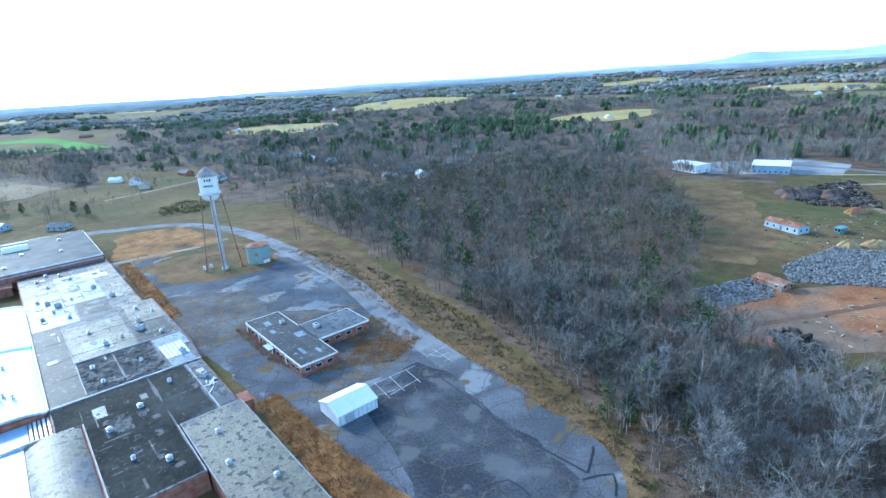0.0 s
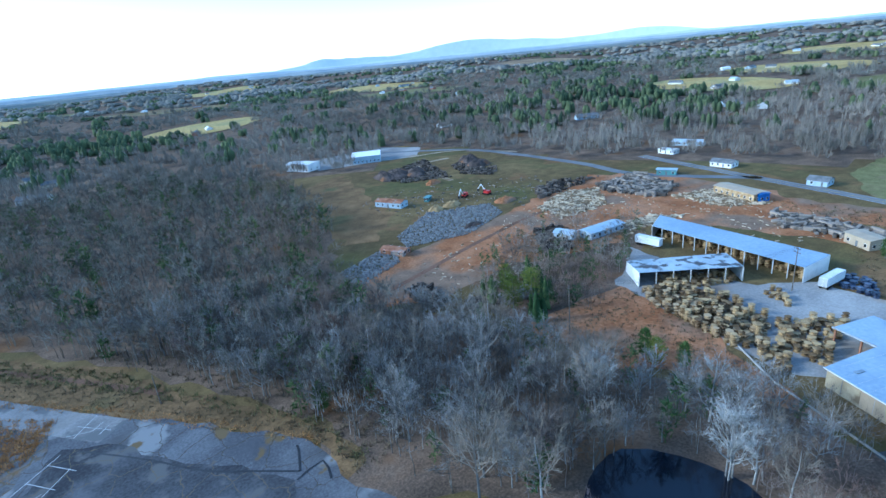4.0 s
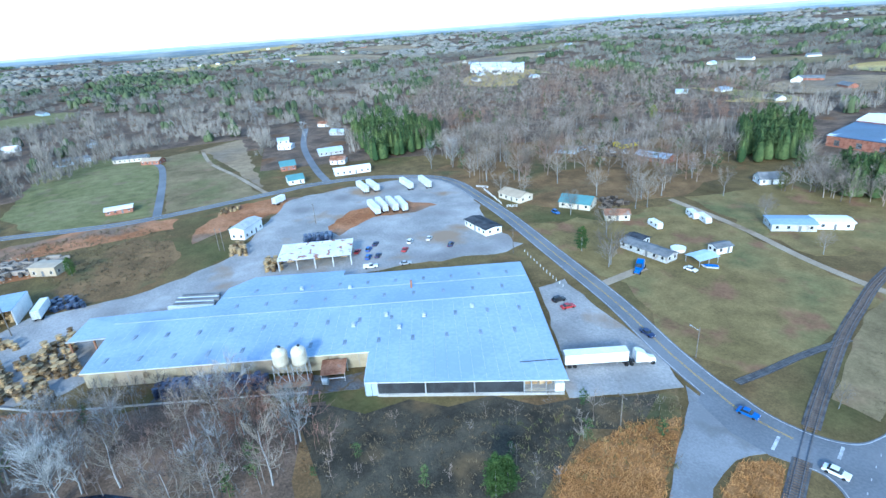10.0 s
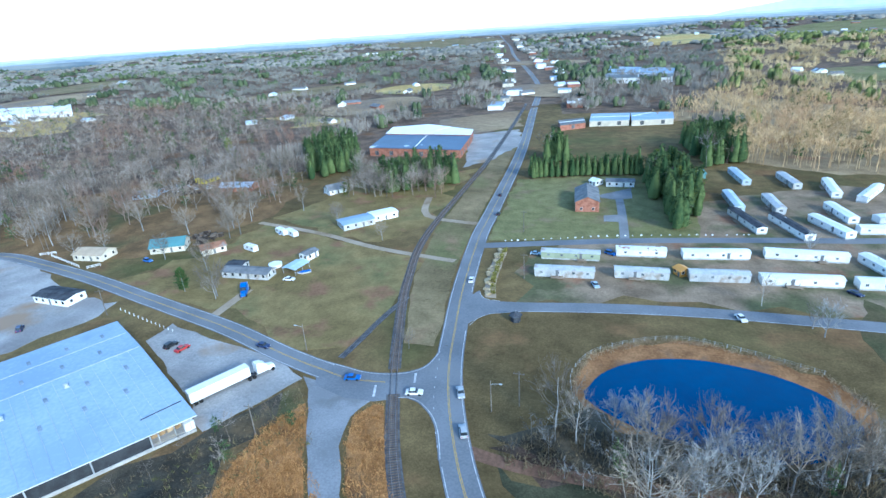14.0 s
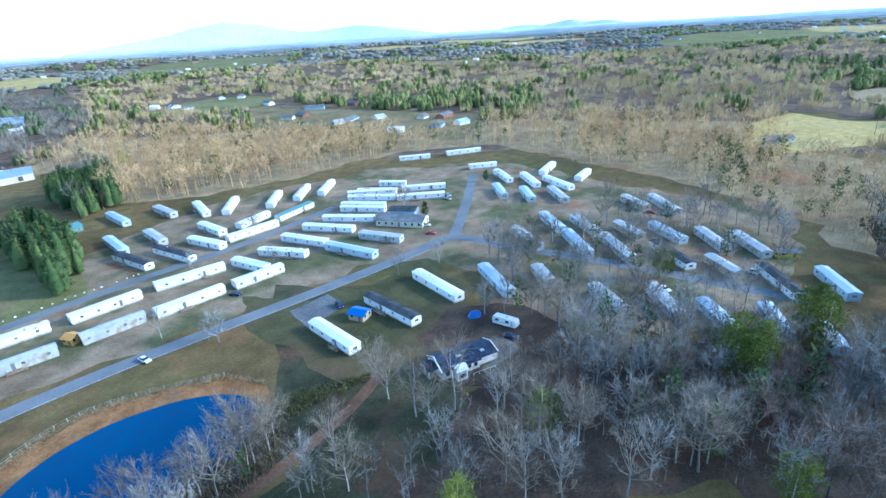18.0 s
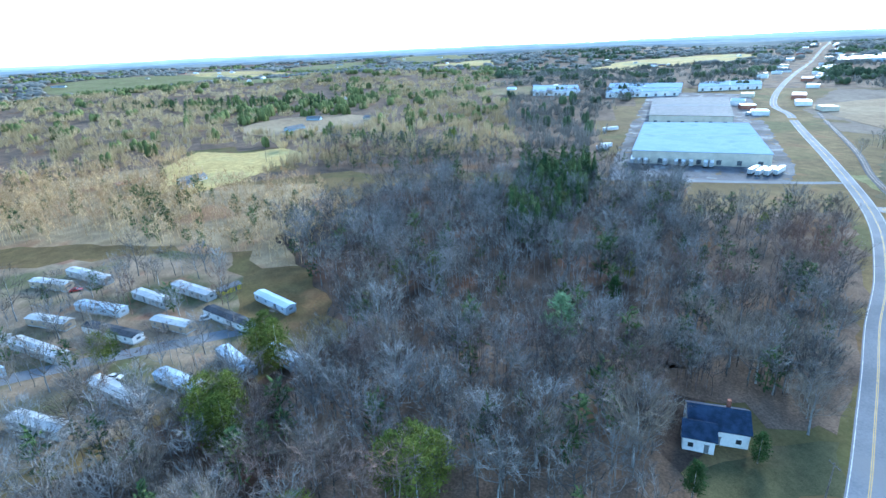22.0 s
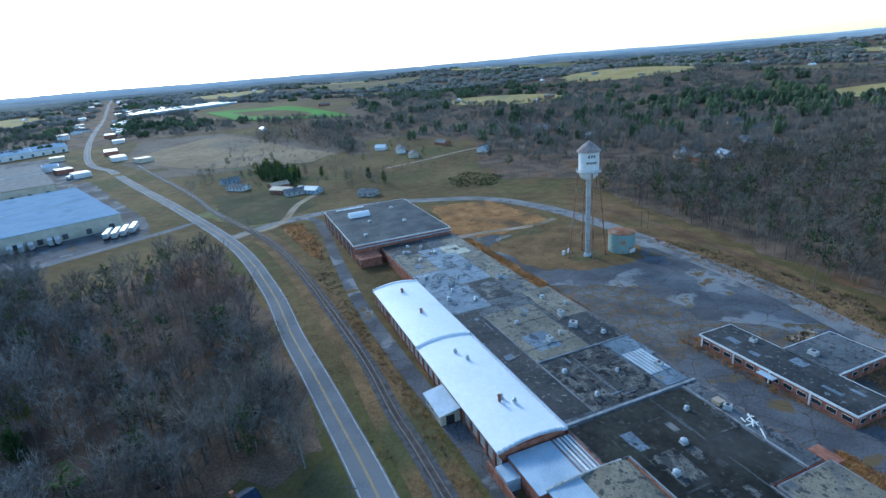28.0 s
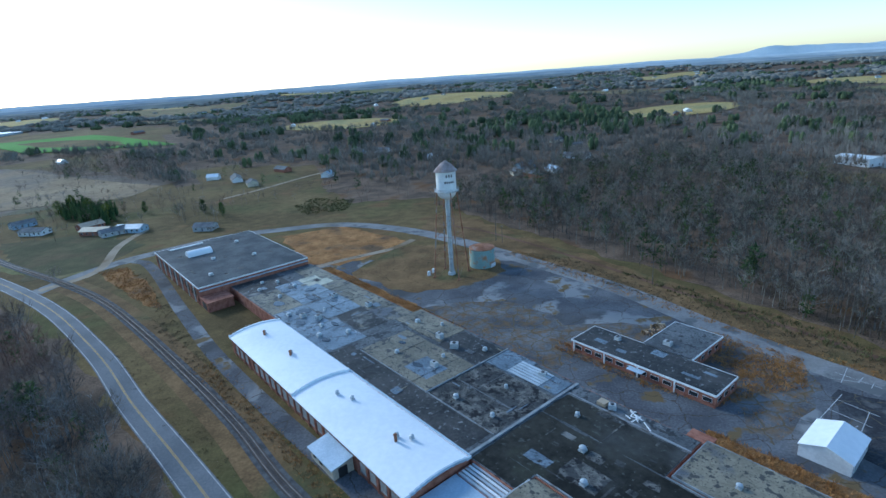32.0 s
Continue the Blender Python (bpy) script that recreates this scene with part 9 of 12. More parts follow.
def near_line(x, y, line, d):
    hit = np.zeros(len(x), bool)
    for p in line:
        hit |= (x - p.x) ** 2 + (y - p.y) ** 2 < d * d
    return hit


WATERS = [[(55, 38), (66, 46), (78, 46), (84, 36), (85, 24), (79, 15), (68, 7), (56, 8), (50, 22)], [(-36, -107), (-41, -121), (-56, -130), (-76, -129), (-91, -118), (-93, -106), (-80, -96), (-66, -95), (-48, -99)]]
MILL_YARD = [(-330, 262), (-215, 350), (-95, 300), (-66, 275), (-22, 190), (22, 132), (40, 98), (44, 62), (32, 44), (-10, 60), (-120, 90)]


def clear(x, y):
    ok = np.ones(len(x), bool)
    for line, d in ((HIGHWAY, 11), (SIDEROAD, 10), (RAIL, 8), (PARKROAD, 6), (PARKLANE, 6), (PARKBRANCH, 6)):
        ok &= ~near_line(x, y, line, d)
    for poly in WATERS:
        ok &= ~inside(x, y, poly)
    ok &= ~inside(x, y, MILL_YARD)
    for poly in KEEP_OFF:
        ok &= ~inside(x, y, poly)
    m = np.array(YARD.inverted())
    p, q = m[0, 0] * x + m[0, 1] * y + m[0, 3], m[1, 0] * x + m[1, 1] * y + m[1, 3]
    ok &= ~((p > -16) & (p < 128) & (q > -9 - 11 * (p > 74)) & (q < 60))
    for bx, by, t, hx, hy in BLOCKED:
        c, s = math.cos(t), math.sin(t)
        dx, dy = x - bx, y - by
        ok &= ~((np.abs(dx * c + dy * s) < hx) & (np.abs(-dx * s + dy * c) < hy))
    return ok


# single trees close to the camera's way, each with trunk and crown
NEAR = []
for k in range(7):
    tall = (15, 18, 13, 17, 20, 14, 16)[k]
    (tv, tf), (cv, cf) = bare_tree(40 + k, tall, tall * (0.3, 0.34, 0.38, 0.26, 0.3, 0.36, 0.28)[k], 15, 130, 900, 0.055, 0.18 + 0.007 * tall, 0.2)
    NEAR.append((fast_mesh("trunk", tv, tf, M_BARK), fast_mesh("crown", cv, cf, M_BARK if k % 3 == 0 else M_TWIG)))
NEAR_PINES = []
for k in range(4):
    (tv, tf), (cv, cf) = pine_tree(80 + k, (14, 17, 12, 15)[k], (3.6, 4.4, 3.4, 5.0)[k], 2600, 0.24, (0.75, 0.45, 0.6, 0.35)[k], 0.1)
    NEAR_PINES.append((fast_mesh("trunk", tv, tf, M_BARK), fast_mesh("crown", cv, cf, M_CEDAR if k == 2 else M_PINE)))

PALE_PINES = [(NEAR_PINES[0][0], fast_mesh("crown", *pine_tree(96, 14, 4.4, 1500, 0.36, 0.7)[1], M_PALEPINE))]


def one_tree(meshes, x, y, size, turn, label, name="bare_tree", group="bare trees near the pond and park"):
    ob = new(name, meshes[0])
    ob.matrix_basis = pose(x, y, -0.1, 0, 0, turn) @ Matrix.Diagonal((size, size, size, 1))
    tagged(ob, label, "tree", group)
    new("crown", meshes[1]).parent = ob
    return ob


TREE_LABELS = ["tall leafless tree with pale grey bark", "leafless grey-brown hardwood with fine twigs"]
for poly, each, most, seed in ((POND, 34, 84, 1), (POND_TREES, 50, 30, 2), (BLUE_WOOD, 60, 46, 3), (PARK_TREES, 120, 44, 6), (HOUSE_TREES, 330, 20, 7)):
    xs, ys = spots(poly, each, seed)
    for i in range(min(most, len(xs))):
        rg = random.Random(seed * 1000 + i)
        one_tree(NEAR[rg.randrange(7)], float(xs[i]), float(ys[i]), rg.uniform(0.65, 1.05), rg.uniform(0, 360), TREE_LABELS[i % 2])
# tall old trees that rise over the woods, too many to tell apart
OLD = [joined(bare_tree(60 + k, (17, 19, 15, 18)[k], (6.4, 7.2, 6.2, 5.8)[k], 15, 110, 600, 0.065, 0.3, 0.2)) for k in range(4)]
for poly, each, most, seed in ((WEST, 200, 120, 8), (COTTAGE, 220, 16, 9), (WEST_EDGE, 220, 14, 10), (NORTH_EDGE, 70, 40, 4)):
    xs, ys = spots(poly, each, seed)
    pick = np.random.RandomState(seed).permutation(len(xs))[:most]
    rs = np.random.RandomState(seed + 50)
    tagged(new("old_trees", fast_mesh("old_trees", *strewn(OLD, xs[pick], ys[pick], 0 * xs[pick] - 0.1, rs.uniform(0.75, 1.1, len(pick)), np.full(len(pick), 1.0), seed), M_BARK if poly is WEST else M_TWIGMIX)), "tall pale leafless oaks above the wood", "trees", kind="stuff")


# single trees that stand out
for k, (x, y, size) in enumerate(((-97.6, -147.7, 0.75), (-85.5, -164.1, 0.6), (-135, -187.4, 0.65), (-165, -144.9, 0.7), (-201, -120.5, 0.9), (-175, -89, 1.0), (-165, -99.7, 0.8), (-182.7, -141.8, 0.75), (-215, -205, 0.8), (-150, -240, 0.7), (-110, -208, 0.6), (-232, -150, 0.9))):
    one_tree(NEAR[k % 7], x, y, size, 77 * k, "bare grey tree standing between trailers")
one_tree(NEAR_PINES[2], 111.1, -139.1, 0.83, 149, "round dense green cedar beside the road", "evergreen_tree", "evergreens standing out")
one_tree(PALE_PINES[0], -209.1, 61.8, 1.21, 182, "pale green young pine in the wood", "evergreen_tree", "evergreens standing out")
one_tree(NEAR_PINES[1], -211.8, -24.9, 0.88, 83, "dark green pine standing among bare trees", "evergreen_tree", "evergreens standing out")
one_tree(NEAR_PINES[3], -189.7, -33.1, 1.07, 181, "dark green pine standing among bare trees", "evergreen_tree", "evergreens standing out")
one_tree(NEAR_PINES[3], -163.6, 14.6, 1.00, 67, "dark green pine standing among bare trees", "evergreen_tree", "evergreens standing out")
one_tree(NEAR_PINES[1], -210.2, -19.4, 1.06, 143, "dark green pine standing among bare trees", "evergreen_tree", "evergreens standing out")
one_tree(NEAR_PINES[1], -177.4, -25.9, 1.06, 275, "dark green pine standing among bare trees", "evergreen_tree", "evergreens standing out")
one_tree(NEAR_PINES[3], -133.5, -52.1, 0.87, 101, "dark green pine standing among bare trees", "evergreen_tree", "evergreens standing out")
one_tree(NEAR_PINES[3], -150.6, -8.2, 0.93, 185, "dark green pine standing among bare trees", "evergreen_tree", "evergreens standing out")
one_tree(NEAR_PINES[3], -161.2, 16.1, 1.00, 156, "dark green pine standing among bare trees", "evergreen_tree", "evergreens standing out")
one_tree(NEAR_PINES[2], -136.4, -51.5, 1.00, 353, "dark green pine standing among bare trees", "evergreen_tree", "evergreens standing out")
one_tree(NEAR_PINES[1], -187.6, -26.8, 1.00, 258, "dark green pine standing among bare trees", "evergreen_tree", "evergreens standing out")
one_tree(NEAR_PINES[3], -104.9, -48.3, 0.80, 79, "dark green pine standing among bare trees", "evergreen_tree", "evergreens standing out")
one_tree(NEAR_PINES[3], 111.3, 104.8, 0.87, 156, "dark green pine standing among bare trees", "evergreen_tree", "evergreens standing out")
one_tree(NEAR_PINES[1], 117.4, 113.3, 0.76, 24, "dark green pine standing among bare trees", "evergreen_tree", "evergreens standing out")
one_tree(NEAR_PINES[3], 121.8, 105.7, 0.80, 187, "dark green pine standing among bare trees", "evergreen_tree", "evergreens standing out")
one_tree(NEAR_PINES[2], 112.6, 59.9, 0.75, 207, "dark green pine standing among bare trees", "evergreen_tree", "evergreens standing out")
one_tree(NEAR_PINES[3], 110.1, 55.4, 0.60, 112, "dark green pine standing among bare trees", "evergreen_tree", "evergreens standing out")
one_tree(NEAR_PINES[2], 113.7, 49.8, 0.67, 246, "dark green pine standing among bare trees", "evergreen_tree", "evergreens standing out")
one_tree(NEAR_PINES[2], 37.1, -47.4, 0.75, 292, "dark green pine standing among bare trees", "evergreen_tree", "evergreens standing out")
one_tree(NEAR_PINES[2], 38.7, -45.9, 0.75, 351, "dark green pine standing among bare trees", "evergreen_tree", "evergreens standing out")
one_tree(NEAR_PINES[2], 38.1, 133.8, 0.75, 331, "dark green pine standing among bare trees", "evergreen_tree", "evergreens standing out")
one_tree(NEAR_PINES[2], 41.3, 106.3, 0.75, 87, "dark green pine standing among bare trees", "evergreen_tree", "evergreens standing out")
one_tree(NEAR_PINES[2], 10.7, 218.7, 0.75, 35, "dark green pine standing among bare trees", "evergreen_tree", "evergreens standing out")
one_tree(NEAR_PINES[2], 220.3, 29.6, 0.67, 229, "dark green pine standing among bare trees", "evergreen_tree", "evergreens standing out")
one_tree(NEAR_PINES[1], -73.2, -251.2, 0.88, 170, "dark green pine standing among bare trees", "evergreen_tree", "evergreens standing out")
one_tree(NEAR_PINES[1], -70.3, -272.9, 1.00, 280, "dark green pine standing among bare trees", "evergreen_tree", "evergreens standing out")
one_tree(NEAR_PINES[1], -69.2, -306.9, 0.94, 318, "dark green pine standing among bare trees", "evergreen_tree", "evergreens standing out")
one_tree(NEAR_PINES[1], -64.3, -324.4, 0.82, 141, "dark green pine standing among bare trees", "evergreen_tree", "evergreens standing out")
one_tree(NEAR_PINES[1], -79.2, -274.5, 0.94, 309, "dark green pine standing among bare trees", "evergreen_tree", "evergreens standing out")
one_tree(NEAR_PINES[2], -215.8, -189.4, 0.67, 294, "dark green pine standing among bare trees", "evergreen_tree", "evergreens standing out")
one_tree(NEAR_PINES[2], -281.5, -211.0, 0.58, 25, "dark green pine standing among bare trees", "evergreen_tree", "evergreens standing out")
one_tree(NEAR_PINES[1], -228.3, -70.9, 0.65, 191, "dark green pine standing among bare trees", "evergreen_tree", "evergreens standing out")
one_tree(NEAR_PINES[1], 225.4, -326.6, 0.71, 60, "dark green pine standing among bare trees", "evergreen_tree", "evergreens standing out")
one_tree(NEAR_PINES[2], 252.2, -311.4, 1.00, 332, "dark green pine standing among bare trees", "evergreen_tree", "evergreens standing out")
one_tree(NEAR_PINES[1], -300.0, 77.7, 0.82, 61, "dark green pine standing among bare trees", "evergreen_tree", "evergreens standing out")
one_tree(NEAR_PINES[3], -311.1, 89.9, 0.93, 9, "dark green pine standing among bare trees", "evergreen_tree", "evergreens standing out")
one_tree(NEAR_PINES[1], -323.5, 103.5, 0.88, 269, "dark green pine standing among bare trees", "evergreen_tree", "evergreens standing out")
one_tree(NEAR_PINES[1], -509.3, 96.5, 0.94, 236, "dark green pine standing among bare trees", "evergreen_tree", "evergreens standing out")
one_tree(NEAR_PINES[0], -544.9, 84.3, 1.14, 358, "dark green pine standing among bare trees", "evergreen_tree", "evergreens standing out")
one_tree(NEAR_PINES[0], -246.6, 101.6, 0.86, 234, "dark green pine standing among bare trees", "evergreen_tree", "evergreens standing out")
one_tree(NEAR_PINES[2], -250.0, 133.1, 0.83, 110, "dark green pine standing among bare trees", "evergreen_tree", "evergreens standing out")
one_tree(NEAR_PINES[0], -275.2, 176.9, 0.86, 258, "dark green pine standing among bare trees", "evergreen_tree", "evergreens standing out")
one_tree(NEAR_PINES[0], -330.2, 154.7, 0.86, 23, "dark green pine standing among bare trees", "evergreen_tree", "evergreens standing out")
one_tree(NEAR_PINES[2], -231.3, 89.0, 0.83, 80, "dark green pine standing among bare trees", "evergreen_tree", "evergreens standing out")
one_tree(NEAR_PINES[3], -160.3, 9.7, 1.07, 189, "dark green pine standing among bare trees", "evergreen_tree", "evergreens standing out")
one_tree(NEAR_PINES[3], -156.6, 14.0, 1.13, 324, "dark green pine standing among bare trees", "evergreen_tree", "evergreens standing out")
one_tree(NEAR_PINES[3], -160.3, 17.8, 1.00, 190, "dark green pine standing among bare trees", "evergreen_tree", "evergreens standing out")
one_tree(NEAR_PINES[3], -183.3, -32.3, 1.07, 58, "dark green pine standing among bare trees", "evergreen_tree", "evergreens standing out")
one_tree(NEAR_PINES[3], -186.3, -27.9, 1.00, 305, "dark green pine standing among bare trees", "evergreen_tree", "evergreens standing out")
one_tree(NEAR_PINES[3], -178.8, -28.1, 1.07, 225, "dark green pine standing among bare trees", "evergreen_tree", "evergreens standing out")
one_tree(NEAR_PINES[3], -215.1, -25.4, 1.07, 320, "dark green pine standing among bare trees", "evergreen_tree", "evergreens standing out")
one_tree(NEAR_PINES[1], -217.7, -23.4, 1.00, 225, "dark green pine standing among bare trees", "evergreen_tree", "evergreens standing out")
one_tree(NEAR_PINES[3], -225.0, -72.6, 0.80, 315, "dark green pine standing among bare trees", "evergreen_tree", "evergreens standing out")
one_tree(NEAR_PINES[3], -262.0, 31.1, 0.87, 24, "dark green pine standing among bare trees", "evergreen_tree", "evergreens standing out")
one_tree(NEAR_PINES[3], -259.9, 17.9, 0.80, 102, "dark green pine standing among bare trees", "evergreen_tree", "evergreens standing out")
one_tree(NEAR_PINES[2], -155.3, 85.6, 0.67, 12, "dark green pine standing among bare trees", "evergreen_tree", "evergreens standing out")
one_tree(NEAR_PINES[2], -149.6, 67.4, 0.75, 226, "dark green pine standing among bare trees", "evergreen_tree", "evergreens standing out")
one_tree(NEAR_PINES[3], -391.2, 416.0, 0.87, 284, "dark green pine standing among bare trees", "evergreen_tree", "evergreens standing out")
one_tree(NEAR_PINES[3], -388.7, 428.2, 1.00, 18, "dark green pine standing among bare trees", "evergreen_tree", "evergreens standing out")
one_tree(NEAR_PINES[3], -369.6, 417.8, 0.93, 4, "dark green pine standing among bare trees", "evergreen_tree", "evergreens standing out")
one_tree(NEAR_PINES[3], -346.2, 399.9, 0.80, 149, "dark green pine standing among bare trees", "evergreen_tree", "evergreens standing out")
one_tree(NEAR_PINES[2], -277.3, 399.8, 0.83, 180, "dark green pine standing among bare trees", "evergreen_tree", "evergreens standing out")
one_tree(NEAR_PINES[2], -260.6, 390.5, 0.75, 79, "dark green pine standing among bare trees", "evergreen_tree", "evergreens standing out")
one_tree(NEAR_PINES[2], -325.8, 412.2, 0.75, 186, "dark green pine standing among bare trees", "evergreen_tree", "evergreens standing out")
one_tree(NEAR_PINES[2], 37.4, -44.8, 0.75, 305, "dark green pine standing among bare trees", "evergreen_tree", "evergreens standing out")
one_tree(NEAR_PINES[3], 103.7, -259.4, 0.60, 237, "dark green pine standing among bare trees", "evergreen_tree", "evergreens standing out")
one_tree(NEAR_PINES[1], 259.4, -361.6, 0.82, 235, "dark green pine standing among bare trees", "evergreen_tree", "evergreens standing out")
one_tree(NEAR_PINES[1], 386.5, -263.9, 0.82, 261, "dark green pine standing among bare trees", "evergreen_tree", "evergreens standing out")
one_tree(NEAR[1], -48.0, -71.6, 1.11, 23, "spreading leafless oak with pale limbs")
one_tree(NEAR[2], -162.4, 39.7, 1.38, 110, "spreading leafless oak with pale limbs")
one_tree(NEAR[2], -159.1, 59.8, 1.54, 233, "spreading leafless oak with pale limbs")
one_tree(NEAR[2], -211.0, 5.9, 1.15, 112, "spreading leafless oak with pale limbs")
one_tree(NEAR[3], -193.1, 12.9, 1.00, 53, "spreading leafless oak with pale limbs")
one_tree(NEAR[5], -181.3, 73.5, 1.07, 130, "spreading leafless oak with pale limbs")
one_tree(NEAR[2], -119.9, -95.9, 1.00, 242, "spreading leafless oak with pale limbs")
one_tree(NEAR[2], -117.8, -87.7, 1.15, 319, "spreading leafless oak with pale limbs")
one_tree(NEAR[5], -95.9, -152.1, 0.64, 53, "spreading leafless oak with pale limbs")
one_tree(NEAR[5], 94.9, -136.2, 0.71, 270, "spreading leafless oak with pale limbs")
one_tree(NEAR[2], 130.6, -191.3, 1.00, 152, "spreading leafless oak with pale limbs")
one_tree(NEAR[1], 206.6, -182.1, 0.78, 83, "spreading leafless oak with pale limbs")
one_tree(NEAR[1], 224.3, -223.7, 0.83, 17, "spreading leafless oak with pale limbs")
one_tree(NEAR[1], 261.7, -197.6, 0.78, 321, "spreading leafless oak with pale limbs")
one_tree(NEAR[2], 162.6, -272.0, 1.08, 256, "spreading leafless oak with pale limbs")
one_tree(NEAR[5], 89.4, -220.6, 0.57, 68, "spreading leafless oak with pale limbs")
one_tree(NEAR[2], -180.3, 103.8, 1.15, 167, "spreading leafless oak with pale limbs")
one_tree(NEAR[2], -196.3, 109.1, 1.15, 297, "spreading leafless oak with pale limbs")
one_tree(NEAR[2], -196.2, 142.0, 1.00, 298, "spreading leafless oak with pale limbs")
one_tree(NEAR[3], 83.7, 26.9, 1.06, 217, "spreading leafless oak with pale limbs")
one_tree(NEAR[6], 95.8, 30.8, 1.00, 304, "spreading leafless oak with pale limbs")
one_tree(NEAR[3], 84.8, 26.6, 1.00, 257, "spreading leafless oak with pale limbs")
one_tree(NEAR[1], 55.0, 48.6, 1.06, 235, "spreading leafless oak with pale limbs")
one_tree(NEAR[1], 48.1, 58.4, 1.11, 337, "spreading leafless oak with pale limbs")
one_tree(NEAR[3], 84.4, 27.6, 1.00, 241, "spreading leafless oak with pale limbs")
one_tree(NEAR[2], 57.0, 63.0, 1.23, 309, "spreading leafless oak with pale limbs")
one_tree(NEAR[5], -295.1, 268.9, 0.57, 240, "spreading leafless oak with pale limbs")
one_tree(NEAR[2], -175.2, -78.2, 1.31, 356, "spreading leafless oak with pale limbs")
one_tree(NEAR[2], -200.4, -64.9, 1.31, 144, "spreading leafless oak with pale limbs")
one_tree(NEAR[2], -242.2, 6.4, 1.38, 39, "spreading leafless oak with pale limbs")
one_tree(NEAR[1], -206.4, -4.3, 0.94, 283, "spreading leafless oak with pale limbs")
one_tree(NEAR[2], -191.5, 80.9, 1.31, 115, "spreading leafless oak with pale limbs")
one_tree(NEAR[2], -188.4, 102.0, 1.31, 227, "spreading leafless oak with pale limbs")
one_tree(NEAR[1], -183.1, 114.5, 1.00, 64, "spreading leafless oak with pale limbs")
one_tree(NEAR[2], -163.2, 62.5, 1.46, 82, "spreading leafless oak with pale limbs")
one_tree(NEAR[2], -161.0, 102.2, 1.15, 164, "spreading leafless oak with pale limbs")
one_tree(NEAR[2], -206.7, 103.5, 1.15, 271, "spreading leafless oak with pale limbs")
one_tree(NEAR[1], -227.9, 6.6, 0.94, 205, "spreading leafless oak with pale limbs")
one_tree(NEAR[1], -199.0, 12.1, 1.00, 197, "spreading leafless oak with pale limbs")
one_tree(NEAR[3], -169.3, 30.4, 1.00, 214, "spreading leafless oak with pale limbs")
one_tree(NEAR[3], -172.2, 44.4, 0.94, 106, "spreading leafless oak with pale limbs")
one_tree(NEAR[3], -188.7, -8.1, 1.00, 216, "spreading leafless oak with pale limbs")
one_tree(NEAR[2], -166.3, -6.4, 1.31, 326, "spreading leafless oak with pale limbs")
one_tree(NEAR[2], -169.5, -40.1, 1.08, 207, "spreading leafless oak with pale limbs")
one_tree(NEAR[2], -193.9, -66.7, 1.08, 25, "spreading leafless oak with pale limbs")
one_tree(NEAR[1], 240.9, -180.7, 1.44, 272, "spreading leafless oak with pale limbs")
one_tree(NEAR[2], 202.9, -182.6, 1.60, 307, "spreading leafless oak with pale limbs")
one_tree(NEAR[1], 244.8, -201.0, 1.23, 56, "spreading leafless oak with pale limbs")
one_tree(NEAR[1], 229.0, -225.8, 1.23, 193, "spreading leafless oak with pale limbs")
one_tree(NEAR[1], 293.4, -208.7, 1.23, 55, "spreading leafless oak with pale limbs")
one_tree(NEAR[3], 255.6, -172.3, 1.15, 97, "spreading leafless oak with pale limbs")
one_tree(NEAR[5], 184.2, -193.6, 1.21, 336, "spreading leafless oak with pale limbs")
one_tree(NEAR[2], 226.9, -281.6, 1.40, 116, "spreading leafless oak with pale limbs")
one_tree(NEAR[3], 262.9, -161.0, 1.07, 6, "spreading leafless oak with pale limbs")
one_tree(NEAR[1], 162.4, -286.6, 1.23, 250, "spreading leafless oak with pale limbs")
one_tree(NEAR[1], 158.4, -256.5, 1.08, 102, "spreading leafless oak with pale limbs")
one_tree(NEAR[5], 137.7, -203.7, 1.02, 54, "spreading leafless oak with pale limbs")
one_tree(NEAR[1], 307.2, -252.3, 1.23, 207, "spreading leafless oak with pale limbs")
one_tree(NEAR[1], 307.2, -275.4, 1.16, 207, "spreading leafless oak with pale limbs")
one_tree(NEAR[1], 288.8, -308.6, 1.16, 244, "spreading leafless oak with pale limbs")
one_tree(NEAR[5], 186.4, -157.5, 0.93, 58, "spreading leafless oak with pale limbs")
one_tree(NEAR[5], 178.2, -165.8, 0.84, 114, "spreading leafless oak with pale limbs")
one_tree(NEAR[5], 143.6, -164.4, 0.84, 274, "spreading leafless oak with pale limbs")
one_tree(NEAR[1], 128.3, -196.5, 0.87, 67, "spreading leafless oak with pale limbs")
one_tree(NEAR[1], 134.9, -214.4, 0.87, 312, "spreading leafless oak with pale limbs")
one_tree(NEAR[2], 115.4, -156.9, 1.00, 310, "spreading leafless oak with pale limbs")
one_tree(NEAR[2], 155.5, -192.9, 1.10, 354, "spreading leafless oak with pale limbs")
one_tree(NEAR[1], 116.1, -233.7, 0.79, 335, "spreading leafless oak with pale limbs")
one_tree(NEAR[5], 56.3, -199.4, 0.65, 284, "spreading leafless oak with pale limbs")
one_tree(NEAR[5], 14.4, -119.7, 0.46, 174, "spreading leafless oak with pale limbs")
one_tree(NEAR[3], 526.7, -119.4, 1.22, 46, "spreading leafless oak with pale limbs")
one_tree(NEAR[3], 610.8, -131.1, 1.22, 279, "spreading leafless oak with pale limbs")
one_tree(NEAR[3], 422.2, -130.5, 1.07, 139, "spreading leafless oak with pale limbs")
one_tree(NEAR[2], 95.8, -138.2, 1.10, 304, "spreading leafless oak with pale limbs")
one_tree(NEAR[5], 85.7, -214.9, 0.84, 291, "spreading leafless oak with pale limbs")
one_tree(NEAR[5], -400.3, 345.8, 1.00, 308, "spreading leafless oak with pale limbs")
